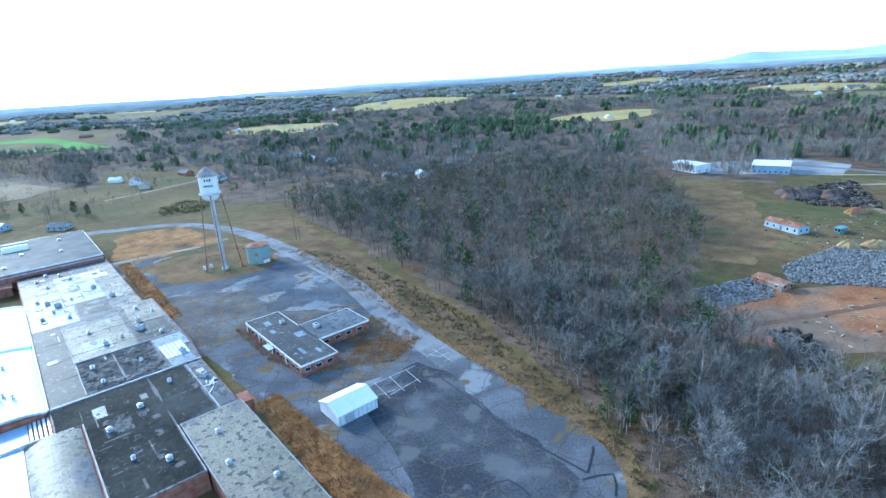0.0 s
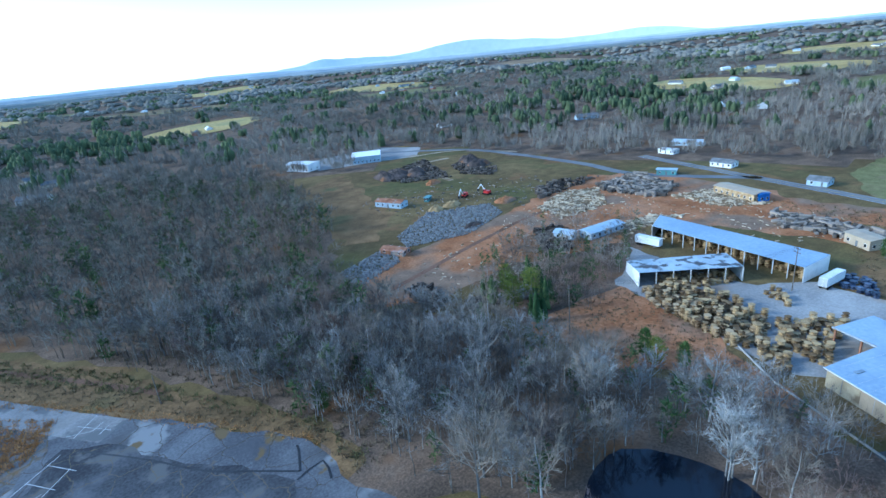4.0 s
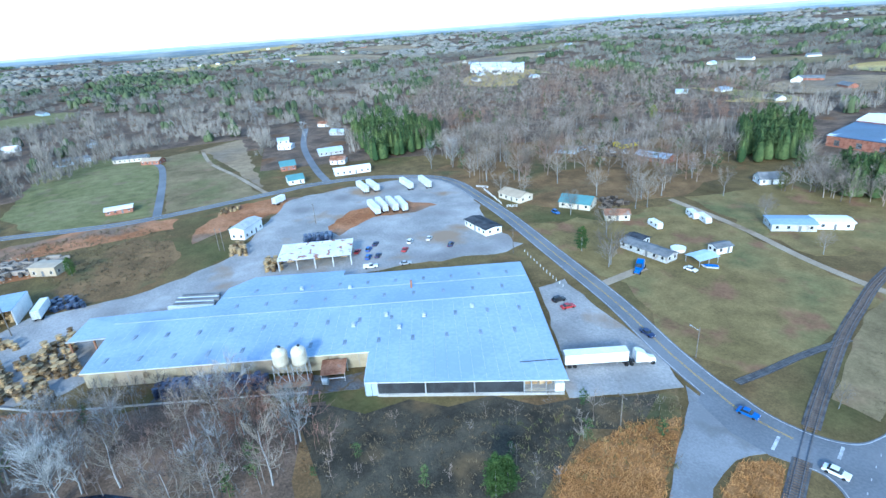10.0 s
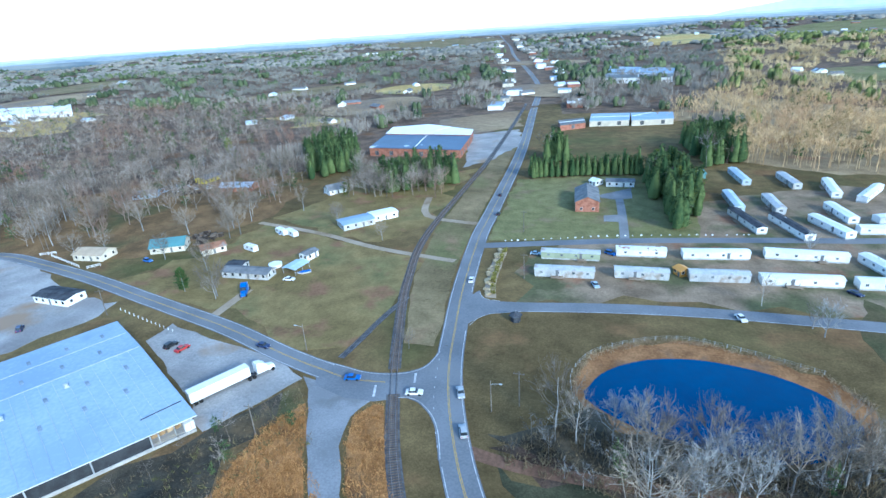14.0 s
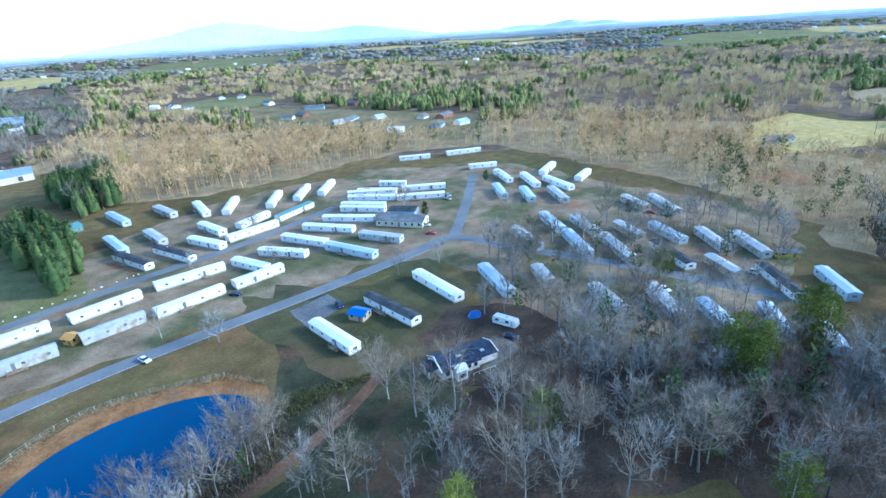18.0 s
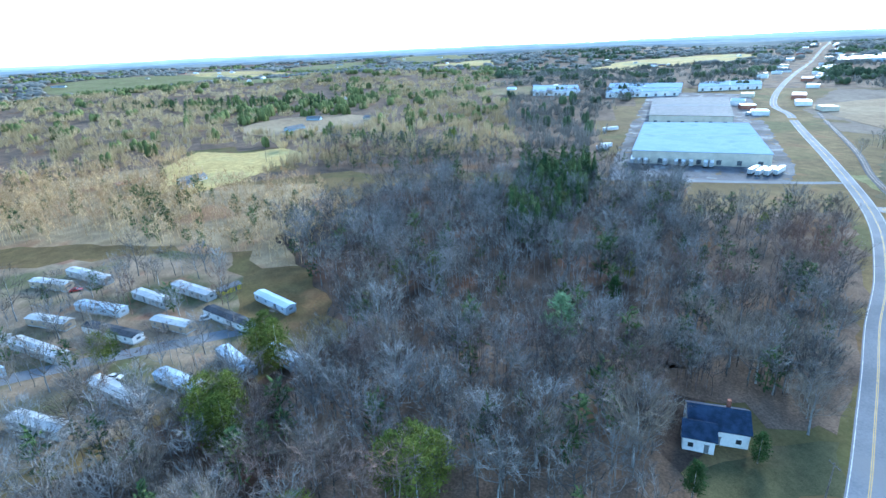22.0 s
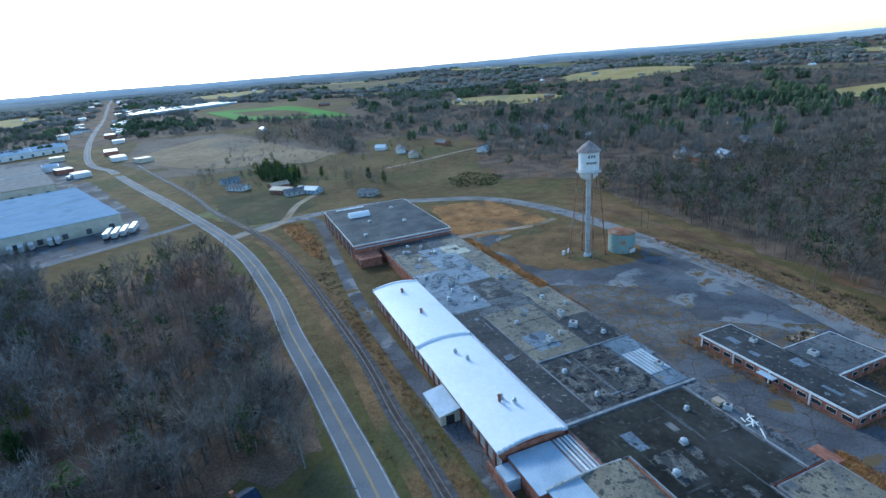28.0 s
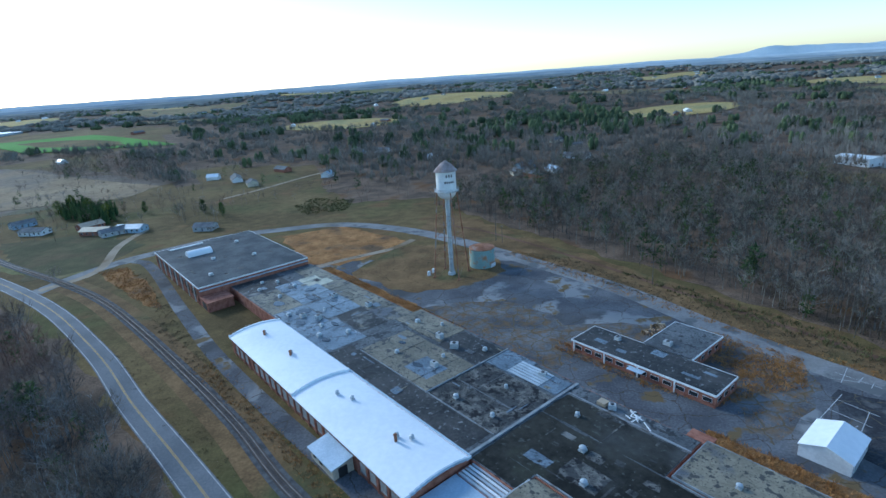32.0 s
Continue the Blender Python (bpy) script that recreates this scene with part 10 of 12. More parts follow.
one_tree(NEAR[5], -292.7, 395.2, 0.71, 329, "spreading leafless oak with pale limbs")
one_tree(NEAR[2], -176.4, 115.7, 1.23, 312, "spreading leafless oak with pale limbs")
one_tree(NEAR[2], -186.9, 110.8, 1.31, 286, "spreading leafless oak with pale limbs")
one_tree(NEAR[2], -212.7, 122.4, 1.23, 49, "spreading leafless oak with pale limbs")


# the woods: everything past the single trees, joined
MID = []
for k in range(8):
    tall = (15, 17, 13, 16, 18, 14, 12, 16)[k]
    t, c = bare_tree(140 + k, tall, tall * (0.27, 0.31, 0.33, 0.25, 0.28, 0.35, 0.33, 0.24)[k], 6, 40, 210, 0.065, 0.17, 0.42)
    MID.append(joined([t, c]))
LIGHT = []  # the same trees for woods that stay far off, with fewer twigs
for k in range(8):
    tall = (15, 17, 13, 16, 18, 14, 12, 16)[k]
    t, c = bare_tree(150 + k, tall, tall * (0.3, 0.34, 0.36, 0.28, 0.3, 0.38, 0.36, 0.27)[k], 3, 20, 105, 0.105, 0.17, 0.4)
    LIGHT.append(joined([t, c]))
MID_PINE = [joined(pine_tree(170 + k, (15, 17, 13)[k], (3.3, 3.8, 3.4)[k], 130, 0.62, (0.8, 0.65, 0.72)[k], 0.06)) for k in range(3)]
FAR = []
for k in range(6):
    rs = np.random.RandomState(200 + k)
    parts = []
    for cx, cy, rad, top in zip(rs.uniform(-5.5, 5.5, 5), rs.uniform(-5.5, 5.5, 5), rs.uniform(2.0, 3.6, 5), rs.uniform(8.5, 14, 5)):
        n = 15
        d = rs.randn(n, 3)
        d[:, 2] = np.abs(d[:, 2]) * 0.9 + 0.2
        d /= np.linalg.norm(d, axis=1, keepdims=True)
        root = np.array([cx, cy, top * 0.25])
        a = root + d * np.array([rad * 0.3, rad * 0.3, top * 0.2])
        b = np.array([cx, cy, top * 0.5]) + d * np.array([rad, rad, top * 0.5]) + rs.randn(n, 3) * 0.4
        parts.append(blades(a, b, rs.uniform(0.22, 0.55, n), outward(b, np.array([cx, cy, top * 0.4]), 0.5, rs, 0.4)))
    FAR.append(joined(parts))


def crowns(seed, n, rings, spread, lo, hi, low_r, high_r):
    """A clump of uneven crowns for woods a kilometre and more away."""
    rs = np.random.RandomState(seed)
    parts, m = [], 5
    for _ in range(n):
        cx, cy = rs.uniform(-spread, spread, 2)
        top, rad, a0 = rs.uniform(lo, hi), rs.uniform(low_r, high_r), rs.rand() * 6
        v = []
        for hh, rr in rings:
            for i in range(m):
                q = rad * rr * rs.uniform(0.7, 1.25)
                v.append((cx + q * math.cos(a0 + i * 6.2832 / m), cy + q * math.sin(a0 + i * 6.2832 / m), top * hh * rs.uniform(0.92, 1.08)))
        v.append((cx + rs.uniform(-0.3, 0.3) * rad, cy + rs.uniform(-0.3, 0.3) * rad, top))
        f, k = [], len(rings)
        for j in range(k - 1):
            for i in range(m):
                p, q = j * m + i, j * m + (i + 1) % m
                f += [(p, q, q + m), (p, q + m, p + m)]
        f += [((k - 1) * m + i, (k - 1) * m + (i + 1) % m, k * m) for i in range(m)]
        parts.append((np.array(v), np.array(f)))
    return joined(parts)


LAST = [crowns(240 + k, 4, ((0.1, 0.9), (0.6, 1.0)), 6.0, 8, 11.5, 2.6, 3.8) for k in range(6)]
LAST_PINE = [crowns(250 + k, 4, ((0.1, 1.0), (0.6, 0.7)), 5.5, 10, 15, 1.6, 2.6) for k in range(5)]
FAR_PINE = [crowns(260 + k, 4, ((0.08, 0.8), (0.45, 1.0), (0.8, 0.66)), 5.5, 8, 13, 2.0, 3.4) for k in range(5)]


STAND_PINE = []
for k in range(4):
    tall, spread, cone = (15, 17, 13, 16)[k], (3.0, 3.5, 3.2, 2.8)[k], (0.85, 0.7, 0.78, 0.85)[k]
    body = crowns(280 + k, 1, ((0.07, 0.9), (0.3, 1.0), (0.62, 0.62), (0.84, 0.3)), 0.01, tall * 0.95, tall * 0.97, spread * 0.72, spread * 0.78)
    STAND_PINE.append(joined([body, joined(pine_tree(180 + k, tall, spread, 520, 0.29, cone, 0.05))]))


# Dry tan leaves, brightened so that the colour carries the sunlight.
M_SUNLITTER = tufted(tint(material("tan_sunlit_litter", (0.23, 0.165, 0.09), (0.36, 0.27, 0.155), 0.06, 0.95, 0.3, fine=30), (0.27, 0.16, 0.085), 0.55, 0.1, 0.03))


def wood(name, poly, each, seed, mat, label, evergreen=0.06, low=0.7, high=1.1, floor=True, needles=None, trees=MID):
    if floor:
        sheet("ground_" + name, poly, 0.035 + 0.0009 * (seed % 9), floor if floor is not True else M_SUNLITTER if mat.name.startswith("tan") else M_LITTER, "brown leaf litter under bare trees", "ground", 4.0, seed)
    x, y = spots(poly, each, seed)
    rs = np.random.RandomState(seed)
    green = rs.rand(len(x)) < evergreen
    size, wide = rs.uniform(low, high, len(x)), rs.uniform(0.85, 1.25, len(x))
    m = ~green
    if m.any():
        tagged(new(name, fast_mesh(name, *strewn(trees, x[m], y[m], 0 * x[m] - 0.1, size[m], wide[m], seed), mat)), label, "woods", kind="stuff")
    if green.any():
        tagged(new("evergreens", fast_mesh("evergreens", *strewn(needles or MID_PINE, x[green], y[green], 0 * x[green] - 0.1, size[green], wide[green], seed + 1), M_PINEMIX)), "dark evergreens among bare trees", "woods", kind="stuff")


M_GREYWOOD = tint(material("grey_green_bare_wood", (0.08, 0.073, 0.062), (0.27, 0.248, 0.205), 0.09, 0.95, 0.0, fine=5, island=0.14, low=0.4, high=0.62), (0.2, 0.14, 0.1), 0.54, 0.16, 0.016)
M_BROWNWOOD = tint(material("brown_bare_wood", (0.13, 0.108, 0.088), (0.38, 0.325, 0.27), 0.09, 0.95, 0.0, fine=5, island=0.14, low=0.4, high=0.62), (0.25, 0.15, 0.105), 0.5, 0.16, 0.016)
# Pale tan bare wood: sunlight is painted into the base colour.
M_SUNWOOD = tint(material("tan_sunlit_bare_wood", (0.36, 0.24, 0.115), (0.76, 0.55, 0.3), 0.08, 0.95, 0.0, fine=5, island=0.16, low=0.38, high=0.62), (0.5, 0.32, 0.18), 0.52, 0.15, 0.016)
wood("north_wood", NORTH, 23, 11, M_GREYWOOD, "dense leafless wood of grey-brown trees", 0.09, 0.6, 1.1, trees=LIGHT)
wood("edge_wood", NORTH_EDGE, 26, 12, M_TWIGMIX, "bare trees between the yard and pond", 0.05, 0.5, 0.9)
wood("pond_wood", POND, 14, 13, M_TWIGMIX, "pale bare trees round the dark pond", 0.04, 0.35, 0.8)
wood("brush", YARD_TREES, 13, 14, M_BROWNWOOD, "scrubby brush beside the scrap yard", 0.15, 0.3, 0.6)
wood("house_wood", HOUSE_TREES, 110, 15, M_BROWNWOOD, "bare trees among the houses", 0.05, 0.6, 0.95, False, trees=OLD)
wood("back_wood", BACK_WOOD, 84, 16, M_BROWNWOOD, "bare wood behind the houses", 0.07, 0.8, 1.2, trees=LIGHT)
wood("park_wood", PARK_WOOD, 60, 17, M_SUNWOOD, "tan bare wood behind the park, sunlight painted into its colour", 0.04, 0.7, 1.1, trees=LIGHT)
wood("park_trees", PARK_TREES, 36, 18, M_TWIGMIX, "bare trees between the trailers", 0.05, 0.5, 0.95, M_PARKDIRT)
wood("west_wood", WEST, 30, 19, M_TWIGMIX, "dense leafless wood west of the park", 0.06, 0.65, 1.2, M_DARKLITTER)
wood("west_edge", WEST_EDGE, 26, 20, M_TWIGMIX, "bare trees along the highway", 0.06, 0.6, 1.0)
wood("blue_wood", BLUE_WOOD, 44, 21, M_TWIGMIX, "bare trees below the bungalow", 0.04, 0.5, 0.95, M_DARKLITTER)
wood("pond_trees", POND_TREES, 24, 22, M_TWIGMIX, "pale brush along the blue pond", 0.04, 0.25, 0.6, M_DARKLITTER)
for k, (poly, each) in enumerate(((PINES_A, 22), (PINES_B, 18), (PINES_C, 26), (PINES_D, 30), (PINES_E, 18), (PINES_F, 60), (PINES_G, 40), (PINES_H, 24), (PINES_I, 16), (PINES_J, 300), (PINES_K, 60), (PINES_L, 20))):
    wood("pine_stand", poly, each, 30 + k, M_TWIGMIX, "stand of green pines", 0.94, *((0.5, 0.8) if poly in (PINES_F, PINES_L) else (0.95, 1.3)), False, STAND_PINE)
hedge = [(p.x + e, p.y - 2 * e) for p in smooth([(5, -307), (-17, -313), (-55, -318), (-66, -312)], 3.0) for e in (-0.6, 0.7)]
size = np.random.RandomState(5).uniform(0.72, 1.0, len(hedge))
tagged(new("evergreen_hedge", fast_mesh("evergreen_hedge", *strewn(STAND_PINE, np.array([p[0] for p in hedge]), np.array([p[1] for p in hedge]), np.zeros(len(hedge)), size, np.full(len(hedge), 0.95), 3), M_PINEMIX)), "tall dense row of dark green evergreens", "hedge", kind="stuff")
wood("grove", [(102, -258), (40, -264), (46, -300), (66, -340), (60, -350), (42, -330), (47, -345), (112, -340), (122, -300)], 60, 47, M_BROWNWOOD, "bare brown trees before the factory", 0.06, 0.6, 0.9, False, trees=OLD)


# ---- the distance ----
def far_fields():
    """Pastures and clearings in the far woods."""
    rg = random.Random(12)
    made = []
    for k in range(64):
        a, r = rg.uniform(0, 6.283), 640 + 2050 * rg.random() ** 1.2
        cx, cy = -60 + r * math.cos(a), 40 + r * math.sin(a)
        if 2.1 < a < 2.7 and r < 1500:
            continue
        sx, sy, t = r * rg.uniform(0.05, 0.13), r * rg.uniform(0.05, 0.12), rg.uniform(0, 3.14)
        made.append((cx, cy, sx, sy, t))
        n = 10
        pts, faces = [], []
        for i in range(n + 1):
            for j in range(n + 1):
                u, v = (i / n * 2 - 1), (j / n * 2 - 1)
                u, v = u * math.sqrt(1 - v * v / 2), v * math.sqrt(1 - u * u / 2)
                x, y = cx + u * sx * math.cos(t) - v * sy * math.sin(t), cy + u * sx * math.sin(t) + v * sy * math.cos(t)
                pts.append((x, y, float(rise(x, y)) + 0.9))
        faces = [(i * (n + 1) + j, (i + 1) * (n + 1) + j, (i + 1) * (n + 1) + j + 1, i * (n + 1) + j + 1) for i in range(n) for j in range(n)]
        # The straw ones imitate sunlit bands by colour.
        ob = part("ground_far_field", Shape().add(pts, faces), (M_STRAW, M_GRASS, M_LAWN, M_STRAW, M_TAN)[k % 5])
        tagged(ob, "far pasture between woods", "field", kind="structure")
    return made


FIELDS = far_fields()


def far_woods():
    rs = np.random.RandomState(77)
    n = 23500
    r = 330 * (2750 / 330) ** (rs.rand(n) ** 0.9)
    a = rs.uniform(0, 6.2832, n)
    x, y = -60 + r * np.cos(a), 40 + r * np.sin(a)
    ok = clear(x, y)
    ok &= r > 430
    for poly in (NORTH, WEST, PARK_WOOD, BACK_WOOD, WEST_EDGE, PARK_TREES, HOUSE_TREES, PINES_A, PINES_B, PINES_C, PINES_D, PINES_E, PINES_I, PARK_BACK, PARK_NEAR):
        ok &= ~inside(x, y, poly)
    ok &= ~((r > 500) & near_line(x, y, HIGHWAY, 34))
    for poly in OPEN_LAND:
        ok &= ~inside(x, y, poly)
    for cx, cy, sx, sy, t in FIELDS:
        u, v = ((x - cx) * math.cos(t) + (y - cy) * math.sin(t)) / sx, (-(x - cx) * math.sin(t) + (y - cy) * math.cos(t)) / sy
        ok &= u * u + v * v > 1.0
    patchy = np.sin(x * 0.011 + 2) * np.cos(y * 0.009) + 0.7 * np.sin(x * 0.023 - y * 0.019)
    ok &= (patchy > -1.15) | (rs.rand(n) < 0.4)
    x, y, r = x[ok], y[ok], r[ok]
    z = rise(x, y)
    green = (np.sin(x * 0.006 + 1) * np.sin(y * 0.007 + 2) + 0.3 * rs.randn(len(x))) > 0.72
    green |= rs.rand(len(x)) < 0.11
    green &= r > 520
    wide = np.clip(r / 600, 0.8, 3.6)
    size = rs.uniform(0.75, 1.15, len(x)) * np.clip(1.15 - r / 9000, 0.6, 1.2)
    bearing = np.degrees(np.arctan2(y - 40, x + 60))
    # Westward woods get the copies with sunlight painted into their colour.
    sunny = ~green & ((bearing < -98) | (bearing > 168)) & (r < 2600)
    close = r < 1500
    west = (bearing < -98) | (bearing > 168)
    for m, near, temps, name, mat, label in ((~green & ~(sunny & close), FAR, LAST, "far_woods", M_FARWOOD, "far leafless woods to the horizon"), (sunny & close, FAR, LAST, "far_woods", M_SUNFAR, "far tan woods beyond the park, sunlight painted into their colour"), (green & ~west, FAR_PINE, LAST_PINE, "far_pines", M_FARPINE, "far dark pine woods"), (green & west, FAR_PINE, LAST_PINE, "far_pines", M_SUNPINE, "far pine woods beyond the park, sunlight painted in as olive")):
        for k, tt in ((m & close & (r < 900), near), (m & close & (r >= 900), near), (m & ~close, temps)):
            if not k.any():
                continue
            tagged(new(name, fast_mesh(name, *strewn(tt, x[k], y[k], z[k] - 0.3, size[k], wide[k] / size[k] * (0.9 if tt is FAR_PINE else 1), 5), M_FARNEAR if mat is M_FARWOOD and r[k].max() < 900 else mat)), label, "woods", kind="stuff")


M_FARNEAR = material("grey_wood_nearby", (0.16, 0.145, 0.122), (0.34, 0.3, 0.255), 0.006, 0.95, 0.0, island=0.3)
# Far tan copy of the bare wood, sunlight put into its colour.
M_SUNFAR = material("far_sunlit_wood", (0.4, 0.3, 0.16), (0.66, 0.51, 0.29), 0.004, 0.95, 0.0, island=0.15)
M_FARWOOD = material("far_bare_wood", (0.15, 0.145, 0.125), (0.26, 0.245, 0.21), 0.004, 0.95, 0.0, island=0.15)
# Yellower copy of the far pines, sunlight put into its colour.
M_SUNPINE = material("sunlit_pine_wood", (0.085, 0.1, 0.034), (0.2, 0.215, 0.075), 0.02, 0.95, 0.0, island=0.3)
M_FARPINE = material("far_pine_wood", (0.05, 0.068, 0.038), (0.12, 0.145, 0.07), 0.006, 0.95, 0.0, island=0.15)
far_woods()


def far_houses():
    """Small houses strewn among the far woods."""
    rg = random.Random(31)
    looks = ((M_WHITE, M_WHITEROOF), (M_WHITE, M_GREYSHINGLE), (M_OFFWHITE, M_GREYSHINGLE), (M_BRICK, M_GREYSHINGLE), (M_WHITE, M_BLUEGREY), (P_PALEBLUE, M_GREYSHINGLE))
    for k in range(210 + len(SETTLED)):
        if k >= 210:
            x, y = SETTLED[k - 210]
        elif k % 5 == 0:
            a, r = rg.uniform(0, 6.283), 480 + 2600 * rg.random() ** 1.2
            x, y = -60 + r * math.cos(a), 40 + r * math.sin(a)
        else:
            cx, cy, sx, sy, t = FIELDS[k % len(FIELDS)]
            a, r = rg.uniform(0, 6.283), rg.uniform(0.35, 0.95)
            u, v = math.cos(a) * r * sx, math.sin(a) * r * sy
            x, y = cx + u * math.cos(t) - v * math.sin(t), cy + u * math.sin(t) + v * math.cos(t)
        if k < 210 and not clear(np.array([x]), np.array([y]))[0] or k < 210 and any(inside(np.array([x]), np.array([y]), p)[0] for p in (NORTH, WEST, PARK_WOOD)):
            continue
        w, f = looks[k % 6]
        L = (14, 18, 11, 24)[k % 4]
        ob = thing("far_house", ("white house", "white house", "cream house", "brick house", "white house", "pale blue house")[k % 6] + " far off among bare trees", "house", x, y, rg.uniform(0, 180), float(rise(x, y)) + 0.3, "far houses")
        gap(ob, "wall", ("far_wall", L, w.name), lambda: Shape().house(L, 9, 3.4, 2.4), w, pose(0, 0, -0.4))
        gap(ob, "roof", ("far_roof", L, f.name), lambda: Shape().gable(L, 9, 3.45, 2.4, 0.5, 0.2), f, pose(0, 0, -0.4))


far_houses()


def far_shops():
    """Stores and small works along the highway out of town."""
    rg = random.Random(9)
    looks = ((M_WHITE, M_WHITEROOF, "white flat-roofed store beside the highway"), (M_OFFWHITE, M_GREYROOF, "cream flat-roofed store beside the highway"), (M_BRICK, M_WHITEROOF, "brick store beside the highway"), (M_WHITE, M_BLUEROOF, "white metal workshop beside the highway"))
    k = 0
    for i, p in enumerate(HIGHWAY[:-1]):
        far = (p - Vector((-60, 40))).length
        if not 640 < far < 2300 or i % 5:
            continue
        d = (HIGHWAY[i + 1] - p).normalized()
        for side in (-1, 1):
            if rg.random() < 0.3:
                continue
            w, f, label = looks[k % 4]
            off, L = side * rg.uniform(26, 46), rg.choice((18, 26, 36))
            q = p + Vector((d.y, -d.x)) * off
            ob = thing("far_store", label, "store", q.x, q.y, math.degrees(math.atan2(d.y, d.x)), float(rise(q.x, q.y)) - 0.5, "stores along the highway")
            gap(ob, "wall", ("store_wall", L, w.name), lambda: Shape().box(0, 0, 0, L, 16, 5), w, pose(0, 0, 0))
            gap(ob, "roof", ("store_roof", L, f.name), lambda: Shape().box(0, 0, 5, L - 0.6, 15.4, 0.3), f, pose(0, 0, 0))
            k += 1


far_shops()


def hills(name, a0, a1, r, tall, seed):
    """A far ridge, haze painted in as blue, between two bearings (degrees from +x, anticlockwise)."""
    n = 60
    pts = []
    for i in range(n + 1):
        t = i / n
        a = math.radians(a0 + (a1 - a0) * t)
        swell = math.sin(math.pi * t) ** 0.7
        h = tall * swell * (0.55 + 0.45 * noise.noise((t * 4.0, seed, 0)) + 0.05 * noise.noise((t * 13, seed, 3)))
        for k, rr in enumerate((r, r + 60, r + 130)):
            pts.append((rr * math.cos(a), rr * math.sin(a), 30 + (0 if k != 1 else 1) * max(h, 0) * 1.0 + (10 if k == 1 else 0)))
    faces = [(3 * i + k, 3 * i + 3 + k, 3 * i + 4 + k, 3 * i + 1 + k) for i in range(n) for k in range(2)]
    ob = part(name, Shape().add(pts, faces), M_HAZEHILL)
    tagged(ob, "hills on the horizon with haze painted pale blue", "hills", kind="structure")


def ridge(name, r, dip, mat, label, seed):
    """A low wooded swell all round, so far off that haze is painted into its colour; dip: degrees under the eye's
    level.
    """
    n, pts = 360, []
    for i in range(n):
        a = 2 * math.pi * i / n
        c, q = math.cos(a), math.sin(a)
        wave = noise.noise((c * 5, q * 5, seed)) + 0.5 * noise.noise((c * 16, q * 16, seed + 3)) + 0.22 * noise.noise((c * 60, q * 60, seed + 5))
        top = 84 - r * math.tan(math.radians(dip - 0.14 * wave))
        for rr, z in ((r - 160, -12), (r + 140, top), (r + 200, -12)):
            pts.append((-60 + rr * c, 40 + rr * q, z))
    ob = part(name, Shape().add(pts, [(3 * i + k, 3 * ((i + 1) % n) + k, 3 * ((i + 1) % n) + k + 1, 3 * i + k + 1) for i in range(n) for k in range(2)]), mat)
    tagged(ob, label, "hills", kind="structure")


# Haze painted into the colours: each farther ring is paler.
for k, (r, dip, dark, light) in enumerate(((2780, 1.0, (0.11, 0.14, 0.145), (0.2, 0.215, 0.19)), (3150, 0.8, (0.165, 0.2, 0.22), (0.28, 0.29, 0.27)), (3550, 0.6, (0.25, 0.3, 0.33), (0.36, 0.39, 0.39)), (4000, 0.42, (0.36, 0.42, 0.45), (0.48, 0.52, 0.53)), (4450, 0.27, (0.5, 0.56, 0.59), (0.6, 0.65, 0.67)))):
    ridge("backdrop_swell", r, dip, material("hazy_swell", dark, light, 0.006, 1.0, 0.0, fine=5), "low wooded swell with haze painted paler towards the horizon", k * 2.3)
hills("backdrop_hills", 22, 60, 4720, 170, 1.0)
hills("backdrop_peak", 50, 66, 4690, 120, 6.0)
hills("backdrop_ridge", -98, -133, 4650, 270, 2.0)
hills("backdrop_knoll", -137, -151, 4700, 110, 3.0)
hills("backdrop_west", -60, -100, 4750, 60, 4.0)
sheet("ground_front_brush", BRUSH_FRONT, 0.04, M_STRIP, "brown rough grass below the warehouse", "ground", 4.0, 41)
wood("front_brush", BRUSH_FRONT, 90, 41, M_BROWNWOOD, "thin saplings below the warehouse", 0.25, 0.2, 0.45, False)
wood("farm_trees", FARM_TREES, 600, 42, M_TWIGMIX, "trees round the farm by the highway", 0.05, 0.4, 0.8, False)
wood("loop_wood", LOOP_WOOD, 300, 43, M_BROWNWOOD, "scattered trees behind the mill loop", 0.05, 0.4, 0.8, False, trees=LIGHT)
wood("cottage_wood", COTTAGE, 30, 44, M_TWIGMIX, "leafless wood round the white cottage", 0.05, 0.55, 1.0)
wood("park_back_wood", PARK_BACK, 30, 45, M_SUNWOOD, "tan bare wood right behind the trailers, sunlight painted in", 0.06, 0.5, 0.9, trees=LIGHT)
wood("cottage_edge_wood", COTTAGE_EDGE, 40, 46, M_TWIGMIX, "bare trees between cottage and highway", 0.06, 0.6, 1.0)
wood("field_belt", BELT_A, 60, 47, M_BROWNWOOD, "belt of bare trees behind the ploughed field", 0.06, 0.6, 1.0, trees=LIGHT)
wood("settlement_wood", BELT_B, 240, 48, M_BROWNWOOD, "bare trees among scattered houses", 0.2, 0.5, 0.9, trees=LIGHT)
wood("park_near_wood", PARK_NEAR, 34, 49, M_SUNWOOD, "tall tan bare trees behind the trailers, sunlight painted in", 0.03, 0.8, 1.25, trees=LIGHT)
wood("farm_row", FARM_ROW, 130, 50, M_BROWNWOOD, "bare trees and cedars round the farm", 0.22, 0.4, 0.8, False)
wood("west_back_wood", WEST_BACK, 42, 51, M_TWIGMIX, "bare wood between the depot and the hollow", 0.12, 0.6, 1.0, trees=LIGHT)


# ---- scrap and lumber yard ----

